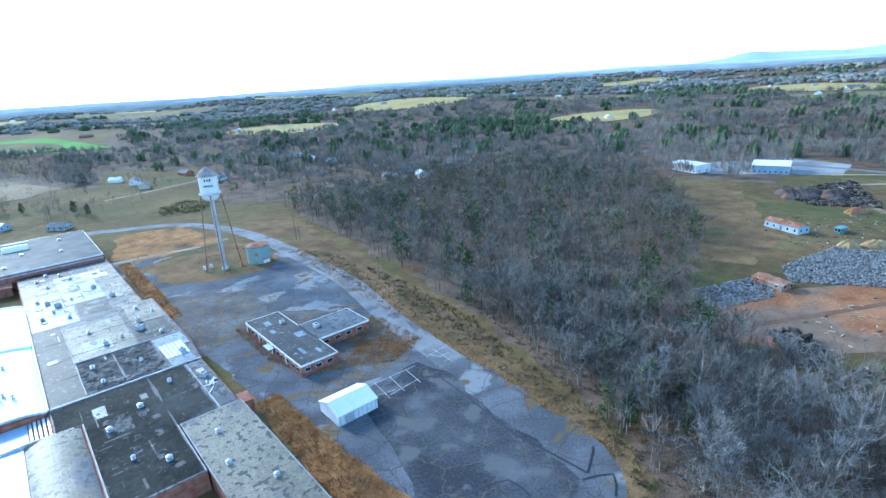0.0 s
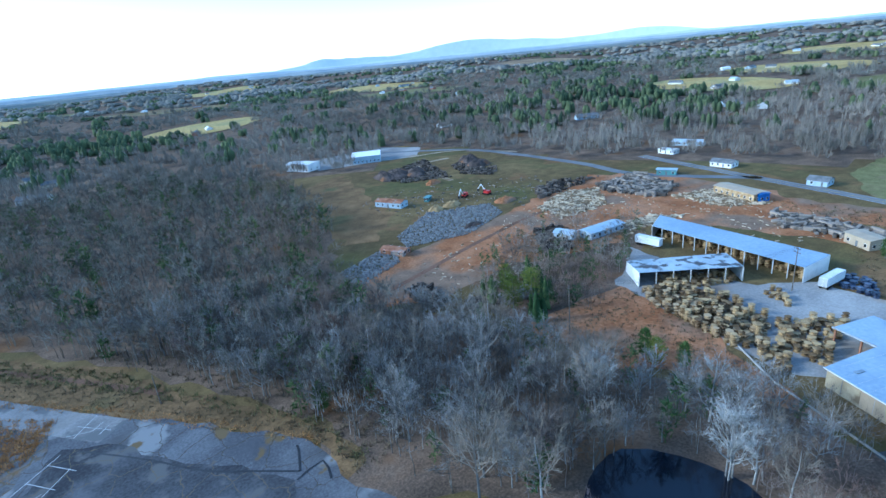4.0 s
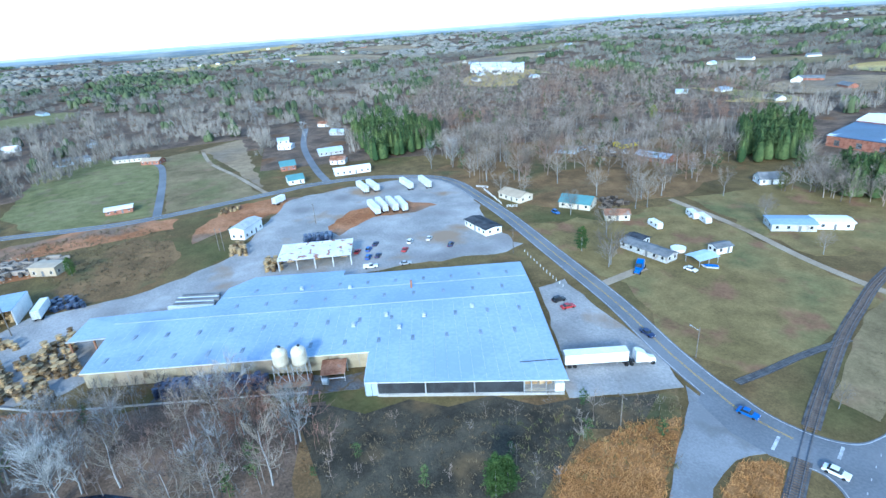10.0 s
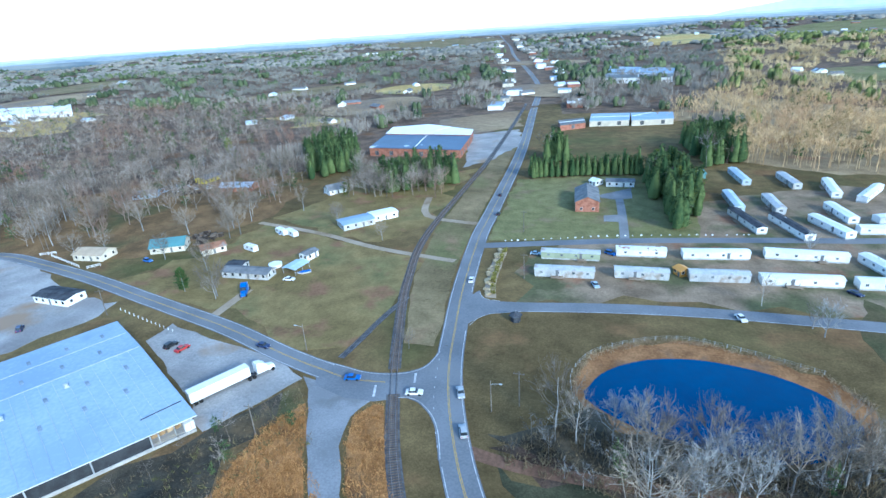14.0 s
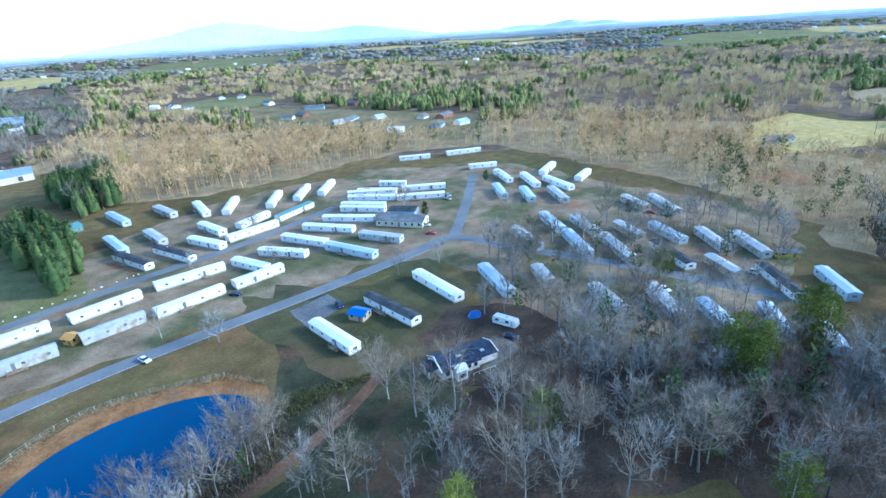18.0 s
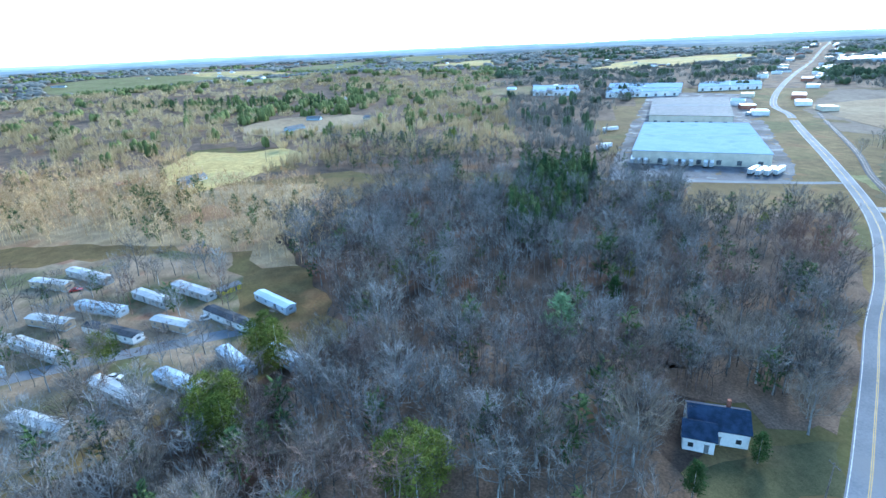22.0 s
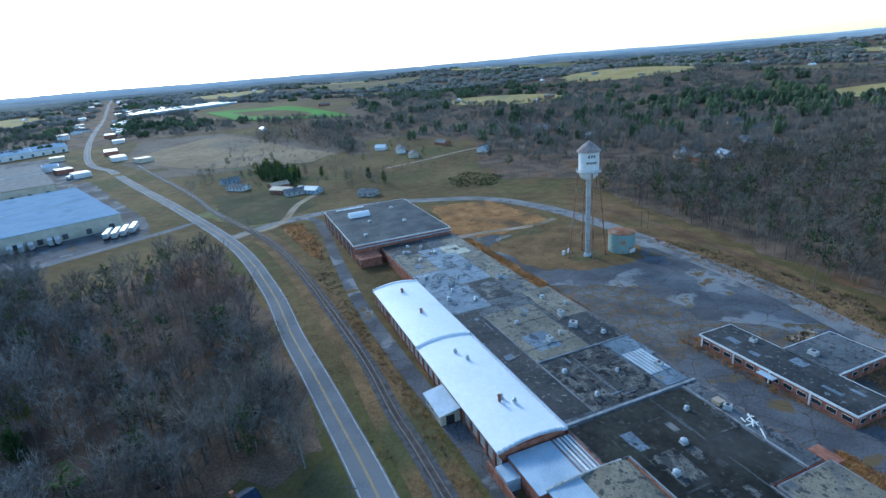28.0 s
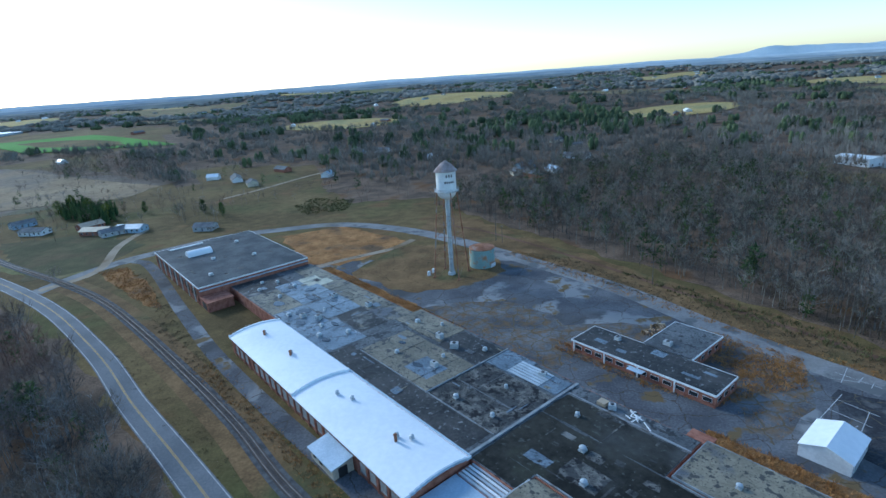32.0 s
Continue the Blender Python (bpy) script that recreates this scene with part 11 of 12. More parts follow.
M_RUBBLE = material("grey_concrete_rubble", (0.165, 0.16, 0.155), (0.3, 0.295, 0.285), 0.3, 0.95, 0.1, island=0.6)
M_SCRAP = material("mixed_scrap", (0.045, 0.036, 0.029), (0.16, 0.13, 0.105), 0.3, 0.8, 0.1, island=0.9)
M_PLANK = material("strewn_lumber", (0.2, 0.14, 0.08), (0.56, 0.46, 0.32), 0.3, 0.85, 0.05, island=0.7)
M_LOGS = material("grey_logs", (0.1, 0.085, 0.07), (0.32, 0.27, 0.22), 0.3, 0.9, 0.1, island=0.6)
M_SOIL = tint(material("dark_soil", (0.05, 0.04, 0.035), (0.13, 0.1, 0.085), 0.2, 0.95, 0.6), (0.2, 0.1, 0.05), 0.55, 0.1, 0.1)
M_SAND = material("ochre_sand", (0.3, 0.2, 0.09), (0.46, 0.33, 0.17), 0.3, 0.95, 0.4)


def litter(name, poly, n, seed, mat, label, size, flat=0.4, long=1.0, category="rubble"):
    """Broken pieces strewn over an outline."""
    rg = random.Random(seed)
    xs, ys = [p[0] for p in poly], [p[1] for p in poly]
    s = Shape()
    x = np.array([rg.uniform(min(xs), max(xs)) for _ in range(n * 2)])
    y = np.array([rg.uniform(min(ys), max(ys)) for _ in range(n * 2)])
    ok = inside(x, y, poly)
    for a, b in list(zip(x[ok].tolist(), y[ok].tolist()))[:n]:
        w = size * rg.uniform(0.4, 1.3)
        h = w * flat * rg.uniform(0.5, 1.6)
        z = rg.uniform(0, size * 0.5)
        t, up = rg.uniform(0, 3.14), rg.uniform(-0.5, 0.5) * h
        c, q = math.cos(t), math.sin(t)
        pts = [(a + c * u * w * long - q * v * w * 0.5, b + q * u * w * long + c * v * w * 0.5, z * k + k * h + u * up + 0.03) for k in (0, 1) for u, v in ((-0.5, -0.5), (0.5, -0.4), (0.45, 0.5), (-0.5, 0.45))]
        s.add(pts, [(4, 5, 6, 7), (0, 1, 5, 4), (1, 2, 6, 5), (2, 3, 7, 6), (3, 0, 4, 7)])
    tagged(part(name, s, mat), label, category, kind="stuff")


def mound(x, y, sx, sy, tall, mat, label, seed, turn=0.0):
    """An uneven heap: soil, sand, clay, and one covered by a tarp."""
    n, rings = 18, 6
    pts, faces = [], []
    for k in range(rings + 1):
        r = 1 - k / rings
        for i in range(n):
            a = 6.2832 * i / n
            w = r * (1 + 0.25 * noise.noise((math.cos(a) * 1.5, math.sin(a) * 1.5, seed)))
            h = tall * (1 - r * r) * (1 + 0.5 * noise.noise((math.cos(a) * r * 3, math.sin(a) * r * 3, seed + 5)))
            pts.append((math.cos(a) * w * sx, math.sin(a) * w * sy, max(h, 0) if k else -0.2))
    faces = [(k * n + i, k * n + (i + 1) % n, (k + 1) * n + (i + 1) % n, (k + 1) * n + i) for k in range(rings) for i in range(n)]
    ob = part("soil_mound", Shape().add(pts, faces), mat)
    ob.matrix_basis = pose(x, y, 0.03, 0, 0, turn)
    tagged(ob, label, "heap", "heaps of the scrap yard")

litter("rubble", [(135, 200), (170, 218), (201, 201), (192, 183), (158, 173), (129, 184)], 4200, 1, M_RUBBLE, "field of broken grey concrete", 0.85, 0.22, 1, "rubble")
litter("rubble", [(93, 183), (125, 193), (116, 172), (89, 164)], 1200, 2, M_RUBBLE, "spill of broken concrete by the wood", 0.8, 0.25, 1, "rubble")
litter("lumber", [(208, 172), (241, 180), (256, 168), (230, 146), (200, 151)], 840, 3, M_PLANK, "strewn lumber and boards", 1.2, 0.12, 4, "lumber")
litter("logs", [(262, 171), (296, 166), (278, 134), (255, 131), (254, 159)], 420, 4, M_LOGS, "tangled heap of grey logs", 2.4, 0.35, 3, "logs")
litter("lumber", [(260, 126), (283, 114), (269, 82), (254, 97)], 440, 5, M_PLANK, "stacks of sawn lumber", 1.2, 0.12, 4, "lumber")
litter("lumber", [(201, 124), (225, 118), (230, 107), (213, 112), (194, 115)], 400, 6, M_PLANK, "strewn boards beside the sheds", 1.2, 0.12, 4, "lumber")
litter("logs", [(258, 79), (251, 35), (233, 33), (238, 68)], 200, 7, M_LOGS, "scattered logs on bare ground", 2.2, 0.25, 2.6, "logs")
litter("scrap", [(179, 152), (189, 144), (168, 122), (156, 128)], 260, 8, M_SCRAP, "dark scrap heaped among brush", 1.8, 0.5, 1.3, "scrap")
litter("scrap", [(97, 145), (107, 146), (105, 129), (94, 125)], 240, 9, M_SCRAP, "dark scrap under the power line", 1.6, 0.5, 1.3, "scrap")
litter("rubble", [(117, 117), (129, 113), (125, 106), (112, 110)], 160, 10, M_RUBBLE, "pale rubble in the grass", 1.3, 0.4, 1.2, "rubble")
litter("rubble", [(106, 122), (111, 120), (107, 112), (103, 115)], 90, 11, M_SCRAP, "dark scrap in the brush", 1.6, 0.5, 1, "rubble")
litter("scrap", [(221, 181), (281, 182), (258, 199), (236, 199)], 200, 12, M_SCRAP, "dark scrap along the clay track", 2, 0.4, 1.4, "scrap")
litter("scrap", [(207, 322), (270, 341), (237, 271), (208, 289)], 900, 13, M_SCRAP, "low heaps of dark debris", 1.4, 0.35, 1.8, "scrap")
litter("scrap", [(262, 299), (289, 307), (272, 260), (254, 248), (246, 271)], 500, 14, M_SCRAP, "dark debris beside the track", 1.4, 0.35, 1.8, "scrap")
litter("debris", [(116, 165), (221, 181), (290, 163), (259, 36), (231, 43), (187, 111), (106, 122)], 700, 18, M_PLANK, "loose boards and debris on the clay", 0.6, 0.15, 2.5, "debris")
litter("debris", [(155, 268), (190, 277), (248, 239), (270, 216), (208, 179), (157, 217)], 350, 19, M_LOGS, "scattered wood scraps on the dirt", 0.7, 0.2, 2.2, "debris")
litter("rubble", [(-47, 179), (-38, 186), (-38, 181), (-45, 176)], 70, 15, M_PLANK, "rubble of a torn-down wall", 0.8, 0.5, 1.2, "rubble")
litter("scrap", [(235, -265), (237, -291), (203, -259), (211, -245)], 50, 16, M_SCRAP, "junk cars and clutter in a yard", 3, 0.4, 1.4, "scrap")
litter("scrap", [(150, -188), (148, -199), (136, -194), (139, -179)], 60, 17, M_SCRAP, "clutter beside the shed", 1.8, 0.4, 1.4, "scrap")
mound(281.3, 299.7, 14, 9, 5, M_SOIL, "dark soil heap in the scrap yard", 1, 40)
mound(273.5, 281.0, 12, 8, 4.5, M_SOIL, "dark soil heap in the scrap yard", 2, 10)
mound(222.2, 314.6, 20, 9, 4, M_SOIL, "dark soil heap beside the clay", 3, 60)
mound(212.3, 315.4, 16, 8, 4, M_SOIL, "dark soil heap beside the clay", 4, 70)
mound(232.6, 304.8, 18, 8, 4, M_SOIL, "dark soil heap beside the clay", 5, 50)
mound(176.7, 218.6, 5, 4, 2.6, M_SAND, "ochre sand heap on rubble", 6, 0)
mound(187.7, 217.6, 6, 4, 2.4, M_SAND, "ochre sand heap on rubble", 7, 0)
mound(209.8, 197.2, 8, 5, 2.2, M_CLAY, "red clay heap by the digger", 8, 0)
mound(217.1, 267.9, 6, 4, 3, M_CLAY, "red clay heap by the digger", 9, 0)
mound(168.1, 180.5, 7, 3, 1.6, M_SOIL, "dark heap at the rubble edge", 10, 0)


def excavator(x, y, turn, mat, label):
    ob = thing("excavator", label, "excavator", x, y, turn)
    for s in (-1.1, 1.1):
        part("track", Shape().box(0, s, 0.1, 4.2, 0.6, 0.75).tube((2.1, s - 0.3, 0.48), (2.1, s + 0.3, 0.48), 0.38, 0.38, 10).tube((-2.1, s - 0.3, 0.48), (-2.1, s + 0.3, 0.48), 0.38, 0.38, 10), M_TYRE, ob)
    part("body", Shape().box(-0.7, 0, 1.0, 3.4, 2.6, 1.3).box(-1.8, 0, 2.3, 1.2, 2.4, 0.3), mat, ob)
    cab = part("cab", Shape().box(0.9, 0.75, 1.0, 1.5, 1.0, 1.9), mat, ob)
    part("glazing", Shape().box(0.95, 0.75, 1.8, 1.55, 1.05, 0.85), M_GLASS, cab)
    part("boom", Shape().tube((1.0, -0.2, 1.8), (4.2, -0.2, 5.6), 0.38, 0.3, 6), M_WHITE, ob)
    part("arm", Shape().tube((4.2, -0.2, 5.6), (6.9, -0.2, 2.4), 0.28, 0.2, 6), M_WHITE, ob)
    part("bucket", Shape().add([(6.5, -0.8, 2.6), (7.2, -0.8, 2.3), (6.9, -0.8, 1.1), (6.1, -0.8, 1.3), (6.5, 0.4, 2.6), (7.2, 0.4, 2.3), (6.9, 0.4, 1.1), (6.1, 0.4, 1.3)], [(0, 1, 2, 3), (7, 6, 5, 4), (0, 4, 5, 1), (1, 5, 6, 2), (2, 6, 7, 3)]), M_DARK, ob)
    return ob


excavator(215.1, 216.5, 95, P_RED, "red excavator with a white boom on rubble")
excavator(203.7, 223.8, 200, P_RED, "red loader working beside sand heaps")
house(187.2, 238.0, 30, 6, 2.6, 2.4, P_TEAL, P_TEAL, "green steel skip beside the rubble", 0.05, False, "skip", "skip")

# small details

def tufts(name, poly, each, seed, mat, label, tall=0.9, wide=0.35):
    """Upright dry grass strewn over an outline."""
    x, y = spots(poly, each, seed, False)
    rs = np.random.RandomState(seed)
    n = len(x) * 7
    a = np.stack([np.repeat(x, 7) + rs.randn(n) * 0.4, np.repeat(y, 7) + rs.randn(n) * 0.4, np.full(n, 0.05)], 1)
    b = a + np.stack([rs.randn(n) * 0.35 * tall, rs.randn(n) * 0.35 * tall, tall * rs.uniform(0.25, 0.8, n)], 1)
    tagged(new(name, fast_mesh(name, *blades(a, b, np.full(n, wide * 0.4), rs.randn(n, 3) * 0.5 + np.array([0, 0, 0.8])), mat)), label, "dry grass", kind="stuff")


M_SEDGE = material("dry_sedge_blades", (0.3, 0.15, 0.05), (0.52, 0.29, 0.11), 0.2, 0.95, 0.0, island=0.4)
M_WEED = material("brown_weeds", (0.2, 0.145, 0.085), (0.46, 0.34, 0.2), 0.15, 0.95, 0.0, island=0.5)
M_YELLOWSHRUB = material("yellow_green_shrub", (0.14, 0.13, 0.03), (0.3, 0.27, 0.07), 0.5, 0.95, 0.0, island=0.4)
M_SHRUB = material("olive_shrubs", (0.09, 0.088, 0.036), (0.2, 0.175, 0.075), 0.15, 0.95, 0.0, island=0.5)
tufts("dry_grass", [(29, -51), (37, -64), (37, -80), (32, -91), (25, -78.5), (15.6, -62)], 0.55, 1, M_SEDGE, "orange broomsedge in dense upright tufts", 1.2, 0.35)
tufts("dry_grass", [(8.8, -67), (15, -79.3), (17, -88.6), (14, -94.2), (11.6, -94), (7.4, -84), (3.6, -75), (-1.5, -66), (3, -60)], 0.5, 2, M_SEDGE, "orange broomsedge in dense upright tufts", 1.2, 0.35)
tufts("dry_grass", [(-53, 126), (-49, 131), (-28, 107), (-8, 85), (-25, 87)], 0.6, 3, M_SEDGE, "orange broomsedge in dense upright tufts", 1.2, 0.35)
tufts("dry_grass", [(-76, 174), (-72, 178), (-43, 145), (-31, 148), (-29, 161), (-9, 158), (-17, 144), (-30, 143), (-42, 139), (-56, 149)], 0.6, 4, M_SEDGE, "orange broomsedge in dense upright tufts", 1.1, 0.35)
tufts("dry_grass", [(-27, 180), (-9, 158), (-17, 146), (-30, 151), (-34, 161)], 0.8, 5, M_SEDGE, "orange broomsedge in dense upright tufts", 1, 0.35)
tufts("dry_grass", [(-166, 260), (-162, 264), (-131, 227), (-102, 190), (-106, 186), (-136, 222)], 0.8, 6, M_SEDGE, "orange broomsedge in dense upright tufts", 1.1, 0.35)
tufts("dry_grass", [(-281, 279), (-270, 285), (-242, 254), (-224, 227), (-234, 232)], 1, 7, M_SEDGE, "orange broomsedge in dense upright tufts", 1, 0.35)
tufts("dry_grass", [(-268, 288), (-216, 222), (-186, 182), (-189, 174), (-212, 203)], 4, 35, M_DARKWEED, "rough weeds along the railway", 0.7, 0.35)
tufts("dry_grass", [(-189, 174), (-186, 182), (-130, 116), (-119, 102), (-124, 101), (-152, 135)], 2, 8, M_SEDGE, "rough weeds along the railway", 0.8, 0.35)
tufts("dry_grass", [(-79, 266), (-72, 269), (-18, 183), (2, 154), (17, 131), (28, 112), (35, 101), (35, 84), (33, 84), (35, 93), (33, 100), (27, 109), (15, 127), (1, 150), (-19, 177), (-46, 215)], 1.6, 9, M_SEDGE, "dry grass along the yard edge", 1, 0.35)
tufts("dry_grass", [(-79, 270), (-52, 255), (-20, 198), (7, 160), (17, 140), (29, 118), (38, 102), (37, 84), (35, 84), (35, 101), (28, 112), (17, 131), (2, 154), (-18, 183)], 2.2, 32, M_DARKWEED, "rough weeds under the power line", 0.9, 0.4)
tufts("brush", [(-38, 236), (-21, 216), (8, 173), (18, 148), (30, 123), (39, 105), (41, 84), (37, 84), (36, 104), (17, 140), (-20, 198)], 2.5, 33, M_SHRUB, "olive brush along the wood", 1.7, 0.5)
tufts("brush", [(-18, -87), (-32, -97), (-54, -96), (-89, -101), (-99, -92), (-76, -83), (-51, -76), (-21, -82)], 1.3, 34, M_DARKWEED, "dark brush under the pond trees", 2.2, 0.4)
tufts("dry_grass", [(-105, 186), (-84, 197), (-68, 171), (-79, 155), (-96, 166)], 14, 36, M_SEDGE, "orange weeds in the cracked asphalt", 0.6, 0.3)
tufts("dry_grass", [(-34, 153), (-14, 167), (-10, 151), (-25, 132), (-38, 125), (-38, 137)], 6, 37, M_SEDGE, "orange weeds in the cracked asphalt", 0.6, 0.3)
tufts("dry_grass", [(82, -21), (58, -58), (36, -97), (22, -78), (54, -13)], 3, 10, M_DARKWEED, "brown weeds below the warehouse", 0.9, 0.4)
tufts("dry_grass", [(37, -60), (23, -74), (13, -66), (14, -61), (29, -49)], 0.7, 31, M_SEDGE, "orange broomsedge in dense upright tufts", 1.1, 0.35)
tufts("shrubs", [(55, -56), (35, -94), (22, -78), (38, -45)], 9, 11, M_SHRUB, "olive shrubs below the warehouse", 1.5, 0.5)
tufts("dry_grass", [(109, 97), (131, 92), (149, 86), (145, 73), (114, 17), (108, 48), (97, 73)], 4, 12, M_DARKWEED, "dry weeds on the brown slope", 1.1, 0.5)
tufts("brush", [(136, 139), (186, 151), (209, 110), (163, 100), (123, 92), (107, 110)], 3, 13, M_DARKWEED, "grey-brown brush by the scrap yard", 1.6, 0.4)
tufts("dry_grass", [(275, 84), (276, 8), (254, -10), (190, -4), (195, 28), (233, 44)], 7, 14, M_DARKWEED, "dry weeds behind the lumber yard", 1.5, 0.5)
tufts("dry_grass", [(-32, -109), (-31.5, -114.6), (-32.4, -120), (-36, -127.4), (-41.6, -132), (-50.4, -136.8), (-59, -139.2), (-66, -138.9), (-78, -135.3), (-92, -129.6), (-100, -117), (-98, -117), (-91.5, -127.6), (-78, -133), (-66, -136.6), (-59, -136.8), (-51, -134.4), (-42.8, -130), (-37.6, -126), (-34.2, -119.4), (-33.4, -114.4), (-33.4, -109)], 0.35, 15, M_WEED, "grey fringe of dead grass round the pond", 0.9, 0.3)
tufts("dry_grass", [(10, -115), (25, -177), (14, -182), (4, -121)], 7, 16, M_DARKWEED, "rough grass beside the railway", 0.5, 0.4)
tufts("dry_grass", [(-220, 193), (-163, 133), (-129, 95), (-132, 93), (-177, 139), (-225, 189)], 6, 17, M_DARKWEED, "rough grass beside the highway", 0.5, 0.4)
tufts("dry_grass", [(-228, 219), (-211, 211), (-129, 111), (-130, 109), (-184, 172)], 4, 18, M_DARKWEED, "weeds along the railway", 1, 0.4)
tufts("dry_grass", [(-200, 322), (-170, 338), (-127, 299), (-135, 282), (-158, 265), (-175, 269)], 30, 19, M_DARKWEED, "rough brown grass behind the mill", 0.7, 0.5)
tufts("dry_grass", [(-151, 253), (-133, 286), (-106, 289), (-84, 258), (-81, 243), (-96, 232), (-119, 224), (-131, 232)], 30, 20, M_DARKWEED, "rough grass under the tower", 0.7, 0.5)
tufts("shrubs", [(-213, 400), (-205, 423), (-172, 413), (-171, 377), (-199, 372)], 4, 21, M_SHRUB, "green shrubs behind the loop road", 1.6, 0.8)
tufts("shrubs", [(-95, -107), (-104, -107), (-121, -100), (-117, -98), (-101, -99), (-91, -96)], 0.8, 22, M_SHRUB, "olive shrubs along the dirt trail", 1.8, 0.6)
tufts("brush", [(17, 257), (36, 192), (66, 130), (68, 88), (37, 80), (35, 85), (35, 109), (18, 161), (4, 189)], 4, 23, M_DARKWEED, "brush below the power line", 1.3, 0.5)

stones = Shape()
rg = random.Random(8)
for p in smooth([(2, -206), (-20, -212), (-43, -218), (-80, -224), (-94, -226)], 3.2):
    r = rg.uniform(0.26, 0.48)
    stones.lathe(p.x + rg.uniform(-0.3, 0.3), p.y + rg.uniform(-0.3, 0.3), [(r, 0.0), (r * 1.05, r * 0.4), (r * 0.5, r * 0.9)], 6)
tagged(part("border_stones", stones, M_WHITE), "white painted stones along the lane", "stones", kind="stuff")


BANK_LINE = smooth([(1.2, -194), (1.0, -180), (-0.1, -165), (-2.2, -154.5)], 3.0)
sheet("ground_shrub_bank", [(q.x + 1.9, q.y) for q in BANK_LINE] + [(q.x - 1.9, q.y) for q in BANK_LINE[::-1]], 0.09, M_DIRT, "tan dirt bank with boulders and shrubs", "ground", 0.3)
for k, p in enumerate(BANK_LINE[:-1]):
    for j in range(3):
        r = rg.uniform(0.65, 1.15)
        rock = thing("boulder", "rounded tan boulder on the entrance bank", "boulder", p.x + 0.5 + 0.75 * j - 0.4 + rg.uniform(-0.3, 0.3), p.y + rg.uniform(-1.3, 1.3), rg.uniform(0, 360), group="boulders by the park entrance")
        part("stone", Shape().lathe(0, 0, [(r * 0.8, 0.05), (r, r * 0.35), (r * 0.75, r * 0.75), (r * 0.1, r * 0.95)], 7), M_BOULDER, rock)
    bush = thing("shrub", "small yellow-green shrub on a boulder bank", "shrub", p.x - 1.1 + rg.uniform(-0.3, 0.3), p.y, k * 40, group="shrubs by the park entrance")
    part("foliage", fast_mesh("foliage", *pine_tree(300 + k, rg.uniform(1.4, 2.0), 1.1, 220, 0.2, 0.5)[1], M_YELLOWSHRUB), M_YELLOWSHRUB, bush)
tagged(part("line_paint", ribbon(Shape(), smooth([(-25.1, 129.7), (-10.5, 140.7)], 3), -0.09, 0.09, 0.11), M_LINE), "faded white paint line on asphalt", "road marking", kind="structure")
tagged(part("line_paint", ribbon(Shape(), smooth([(-22.3, 125.3), (-15.6, 128.6)], 3), -0.09, 0.09, 0.11), M_LINE), "faded white paint line on asphalt", "road marking", kind="structure")
tagged(part("line_paint", ribbon(Shape(), smooth([(-17.0, 126.0), (-9.5, 133.1)], 3), -0.09, 0.09, 0.11), M_LINE), "faded white paint line on asphalt", "road marking", kind="structure")
tagged(part("line_paint", ribbon(Shape(), smooth([(-21.6, 132.2), (-16.9, 124.6)], 3), -0.09, 0.09, 0.11), M_LINE), "faded white paint line on asphalt", "road marking", kind="structure")
tagged(part("line_paint", ribbon(Shape(), smooth([(-17.7, 135.3), (-13.1, 127.7)], 3), -0.09, 0.09, 0.11), M_LINE), "faded white paint line on asphalt", "road marking", kind="structure")
tagged(part("line_paint", ribbon(Shape(), smooth([(-13.3, 138.8), (-8.6, 131.2)], 3), -0.09, 0.09, 0.11), M_LINE), "faded white paint line on asphalt", "road marking", kind="structure")
tagged(part("line_paint", ribbon(Shape(), smooth([(-7.2, 145.6), (-0.9, 152.0)], 3), -0.09, 0.09, 0.11), M_LINE), "faded white paint line on asphalt", "road marking", kind="structure")
tagged(part("line_paint", ribbon(Shape(), smooth([(-8.4, 147.9), (-2.8, 145.1)], 3), -0.09, 0.09, 0.11), M_LINE), "faded white paint line on asphalt", "road marking", kind="structure")
tagged(part("line_paint", ribbon(Shape(), smooth([(-5.4, 150.4), (0.5, 141.9)], 3), -0.09, 0.09, 0.11), M_LINE), "faded white paint line on asphalt", "road marking", kind="structure")
tagged(part("line_paint", ribbon(Shape(), smooth([(-2.0, 142.2), (0.6, 144.6)], 3), -0.09, 0.09, 0.11), M_LINE), "faded white paint line on asphalt", "road marking", kind="structure")
tagged(part("line_paint", ribbon(Shape(), smooth([(-3.2, 145.1), (-0.2, 147.2)], 3), -0.09, 0.09, 0.11), M_LINE), "faded white paint line on asphalt", "road marking", kind="structure")
tagged(part("line_paint", ribbon(Shape(), smooth([(-6.3, 137.9), (4.3, 122.2), (12.8, 107.8), (20.5, 99.3), (27.3, 91.9)], 3), -0.28, 0.28, 0.105), M_DARK), "dark open crack across the asphalt", "road marking", kind="structure")
tagged(part("line_paint", ribbon(Shape(), smooth([(27.3, 91.9), (30.3, 98.4), (30.6, 100.2)], 3), -0.28, 0.28, 0.105), M_DARK), "dark open crack across the asphalt", "road marking", kind="structure")
tagged(part("line_paint", ribbon(Shape(), smooth([(-15.4, 125.8), (-11.9, 115.3), (-16.5, 119.5)], 3), -0.28, 0.28, 0.105), M_DARK), "dark open crack across the asphalt", "road marking", kind="structure")
tagged(part("line_paint", ribbon(Shape(), smooth([(3.2, 88.9), (10.5, 91.4), (14.4, 86.3)], 3), -0.28, 0.28, 0.105), M_DARK), "dark open crack across the asphalt", "road marking", kind="structure")
tagged(part("line_paint", ribbon(Shape(), smooth([(25.6, 90.0), (32.4, 91.1), (30.9, 84.9)], 3), -0.28, 0.28, 0.105), M_DARK), "dark open crack across the asphalt", "road marking", kind="structure")

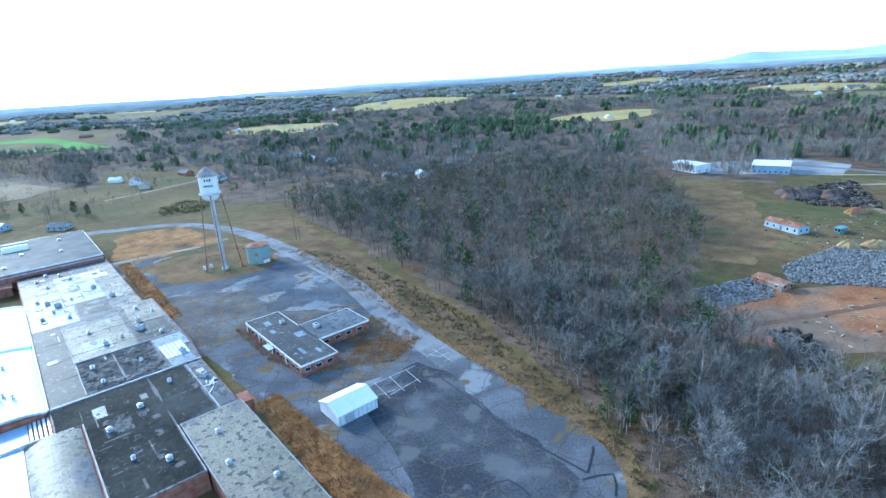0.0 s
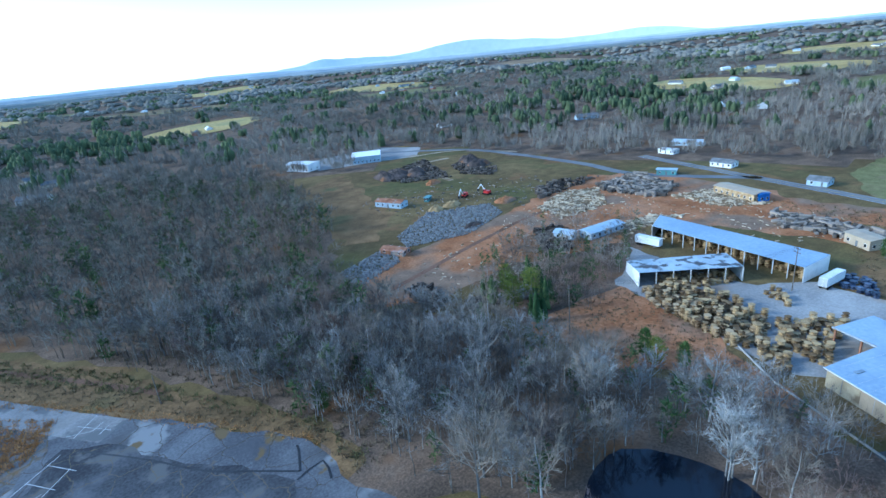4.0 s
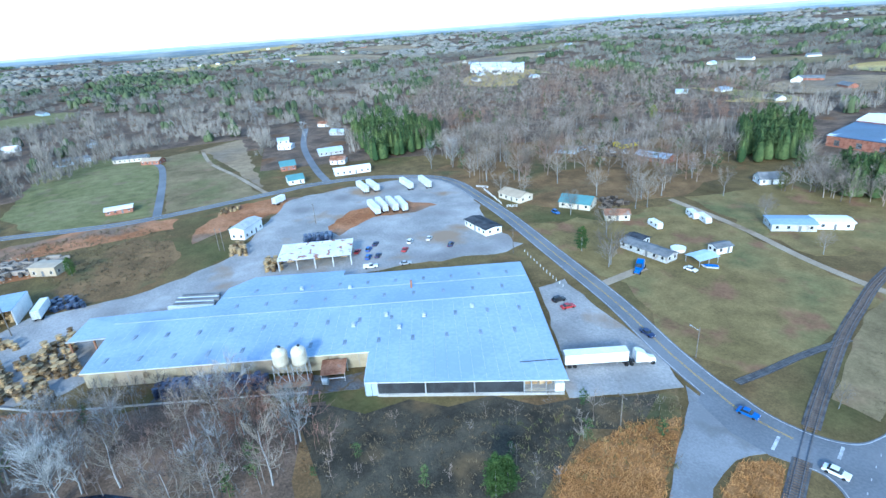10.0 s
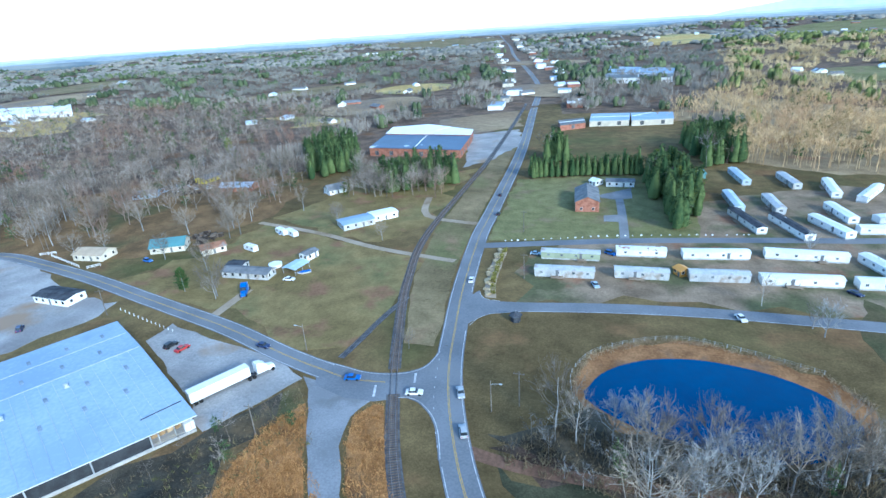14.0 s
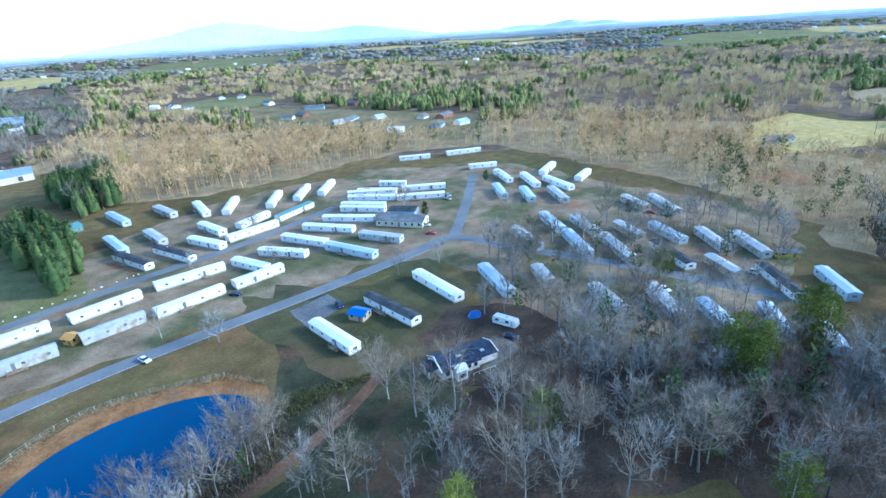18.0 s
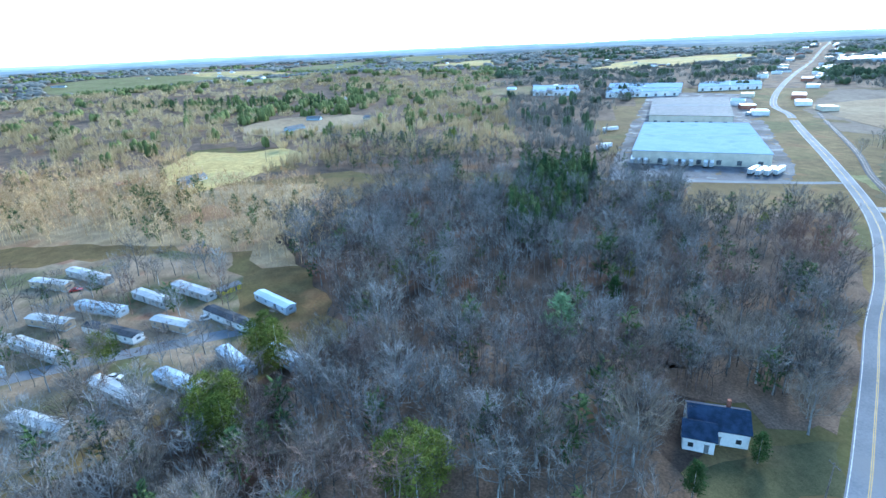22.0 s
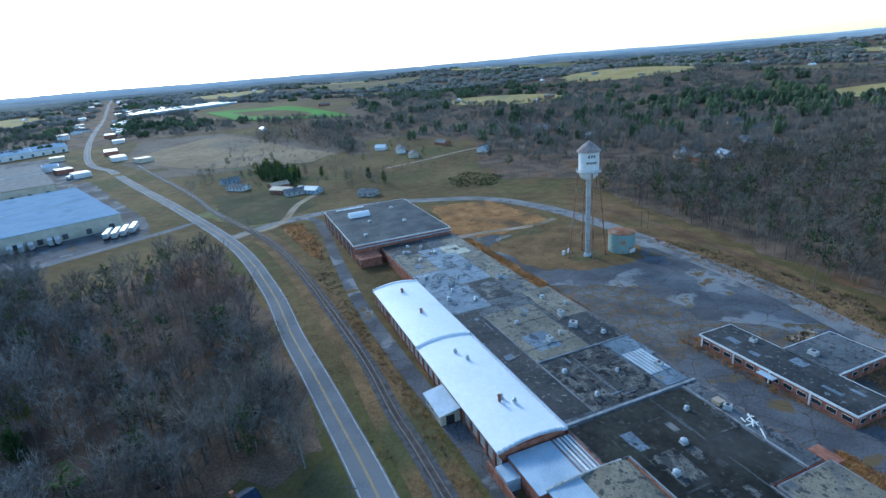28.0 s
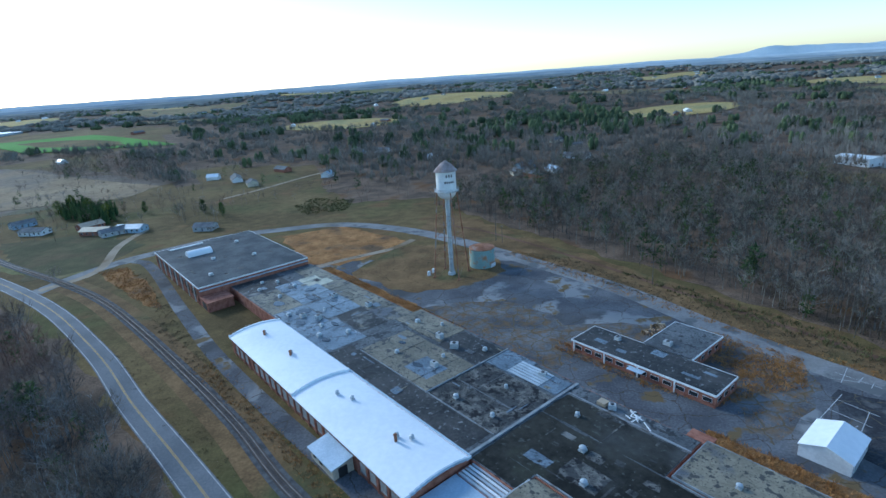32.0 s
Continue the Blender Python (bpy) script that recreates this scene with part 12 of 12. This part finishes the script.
def round_pool(x, y, r):
    ob = thing("round_pool", "round blue garden pool with a white rim", "pool", x, y)
    part("wall", Shape().tube((0, 0, 0), (0, 0, 1.2), r, r, 24, False).lathe(0, 0, [(r + 0.12, 1.15), (r + 0.12, 1.25), (r - 0.12, 1.25)], 24), M_WHITE, ob)
    part("water", Shape().lathe(0, 0, [(r - 0.05, 1.0), (0.05, 1.02)], 24), M_POOL, ob)


def boat(x, y, turn):
    ob = thing("motor_boat", "white motor boat under a blue cover on grass", "boat", x, y, turn)
    part("hull", Shape().add([(-2.6, -1.0, 0.9), (1.2, -1.1, 0.95), (3.0, 0, 1.15), (1.2, 1.1, 0.95), (-2.6, 1.0, 0.9), (-2.5, -0.6, 0.2), (1.0, -0.6, 0.2), (2.2, 0, 0.35), (1.0, 0.6, 0.2), (-2.5, 0.6, 0.2)], [(5, 6, 1, 0), (6, 7, 2, 1), (7, 8, 3, 2), (8, 9, 4, 3), (9, 5, 0, 4), (9, 8, 7, 6, 5)]), M_WHITE, ob)
    part("cover", Shape().add([(-2.5, -0.95, 0.95), (1.2, -1.05, 1.0), (2.6, 0, 1.18), (1.2, 1.05, 1.0), (-2.5, 0.95, 0.95), (-2.2, 0, 1.4), (1.0, 0, 1.5)], [(0, 1, 6, 5), (1, 2, 6), (2, 3, 6), (3, 4, 5, 6), (4, 0, 5)]), P_BLUE, ob)


def picket_fence(ax, ay, bx, by, label):
    ob = thing("picket_fence", label, "fence", ax, ay, math.degrees(math.atan2(by - ay, bx - ax)))
    L = math.hypot(bx - ax, by - ay)
    n = int(L / 2.4)
    for i in range(n + 1):
        gap(ob, "post", ("fence_post",), lambda: Shape().box(0, 0, 0, 0.16, 0.16, 1.25), M_WHITE, pose(i * L / n, 0, 0))
    for z in (0.35, 0.95):
        part("rail", Shape().box(L / 2, 0.1, z, L, 0.05, 0.2), M_WHITE, ob)


def marker_post(x, y):
    ob = thing("marker_post", "short white wooden post beside the road", "post", x, y, group="posts beside the side road")
    gap(ob, "shaft", ("marker_shaft",), lambda: Shape().tube((0, 0, 0), (0, 0, 0.95), 0.11, 0.1, 8), M_WHITE, pose(0, 0, 0))
    gap(ob, "cap", ("marker_cap",), lambda: Shape().lathe(0, 0, [(0.13, 0.95), (0.13, 1.0), (0.03, 1.08)], 8), M_AGED, pose(0, 0, 0))


round_pool(89.2, -165.8, 2.6)
boat(73.2, -161.3, 40)
boat(106.1, -199.4, 200)
def pond_fence(line):
    ob = thing("pond_fence", "low wire fence on grey posts round the pond", "fence")
    for p in line:
        gap(ob, "post", ("pond_post",), lambda: Shape().tube((0, 0, 0), (0, 0, 1.25), 0.08, 0.07, 6), M_AGED, pose(p.x, p.y, 0))
    for z in (0.5, 1.1):
        part("wire", Shape().add([(p.x, p.y, z + e) for p in line for e in (0, 0.05)], [(2 * i, 2 * i + 2, 2 * i + 3, 2 * i + 1) for i in range(len(line) - 1)]), M_AGED, ob)


pond_fence(smooth([(-33.5, -104), (-32.2, -110), (-31.7, -115), (-32.6, -120), (-36.2, -127.2), (-41.8, -131.8), (-50.5, -136.6), (-59, -139), (-66, -138.6), (-78, -135), (-92, -129)], 2.6))
picket_fence(209.0, -158.2, 203.4, -161.6, "white wooden fence along the side road")
picket_fence(201.7, -158.1, 176.4, -150.4, "white wooden fence along the side road")
picket_fence(171.2, -149.8, 168.2, -153.6, "white wooden fence along the side road")
marker_post(124.1, -122.2)
marker_post(121.1, -121.3)
marker_post(118.3, -120.4)
marker_post(115.5, -119.6)
marker_post(112.8, -118.8)
marker_post(110.2, -118.1)
marker_post(107.6, -117.3)
marker_post(105.1, -116.6)
marker_post(102.7, -116.0)
marker_post(100.4, -115.3)
marker_post(98.1, -114.7)
marker_post(95.8, -114.1)
marker_post(93.6, -113.6)
mound(-162.5, -101.8, 2.6, 2.0, 1.7, P_BLUE, "heap under a blue tarp", 71)
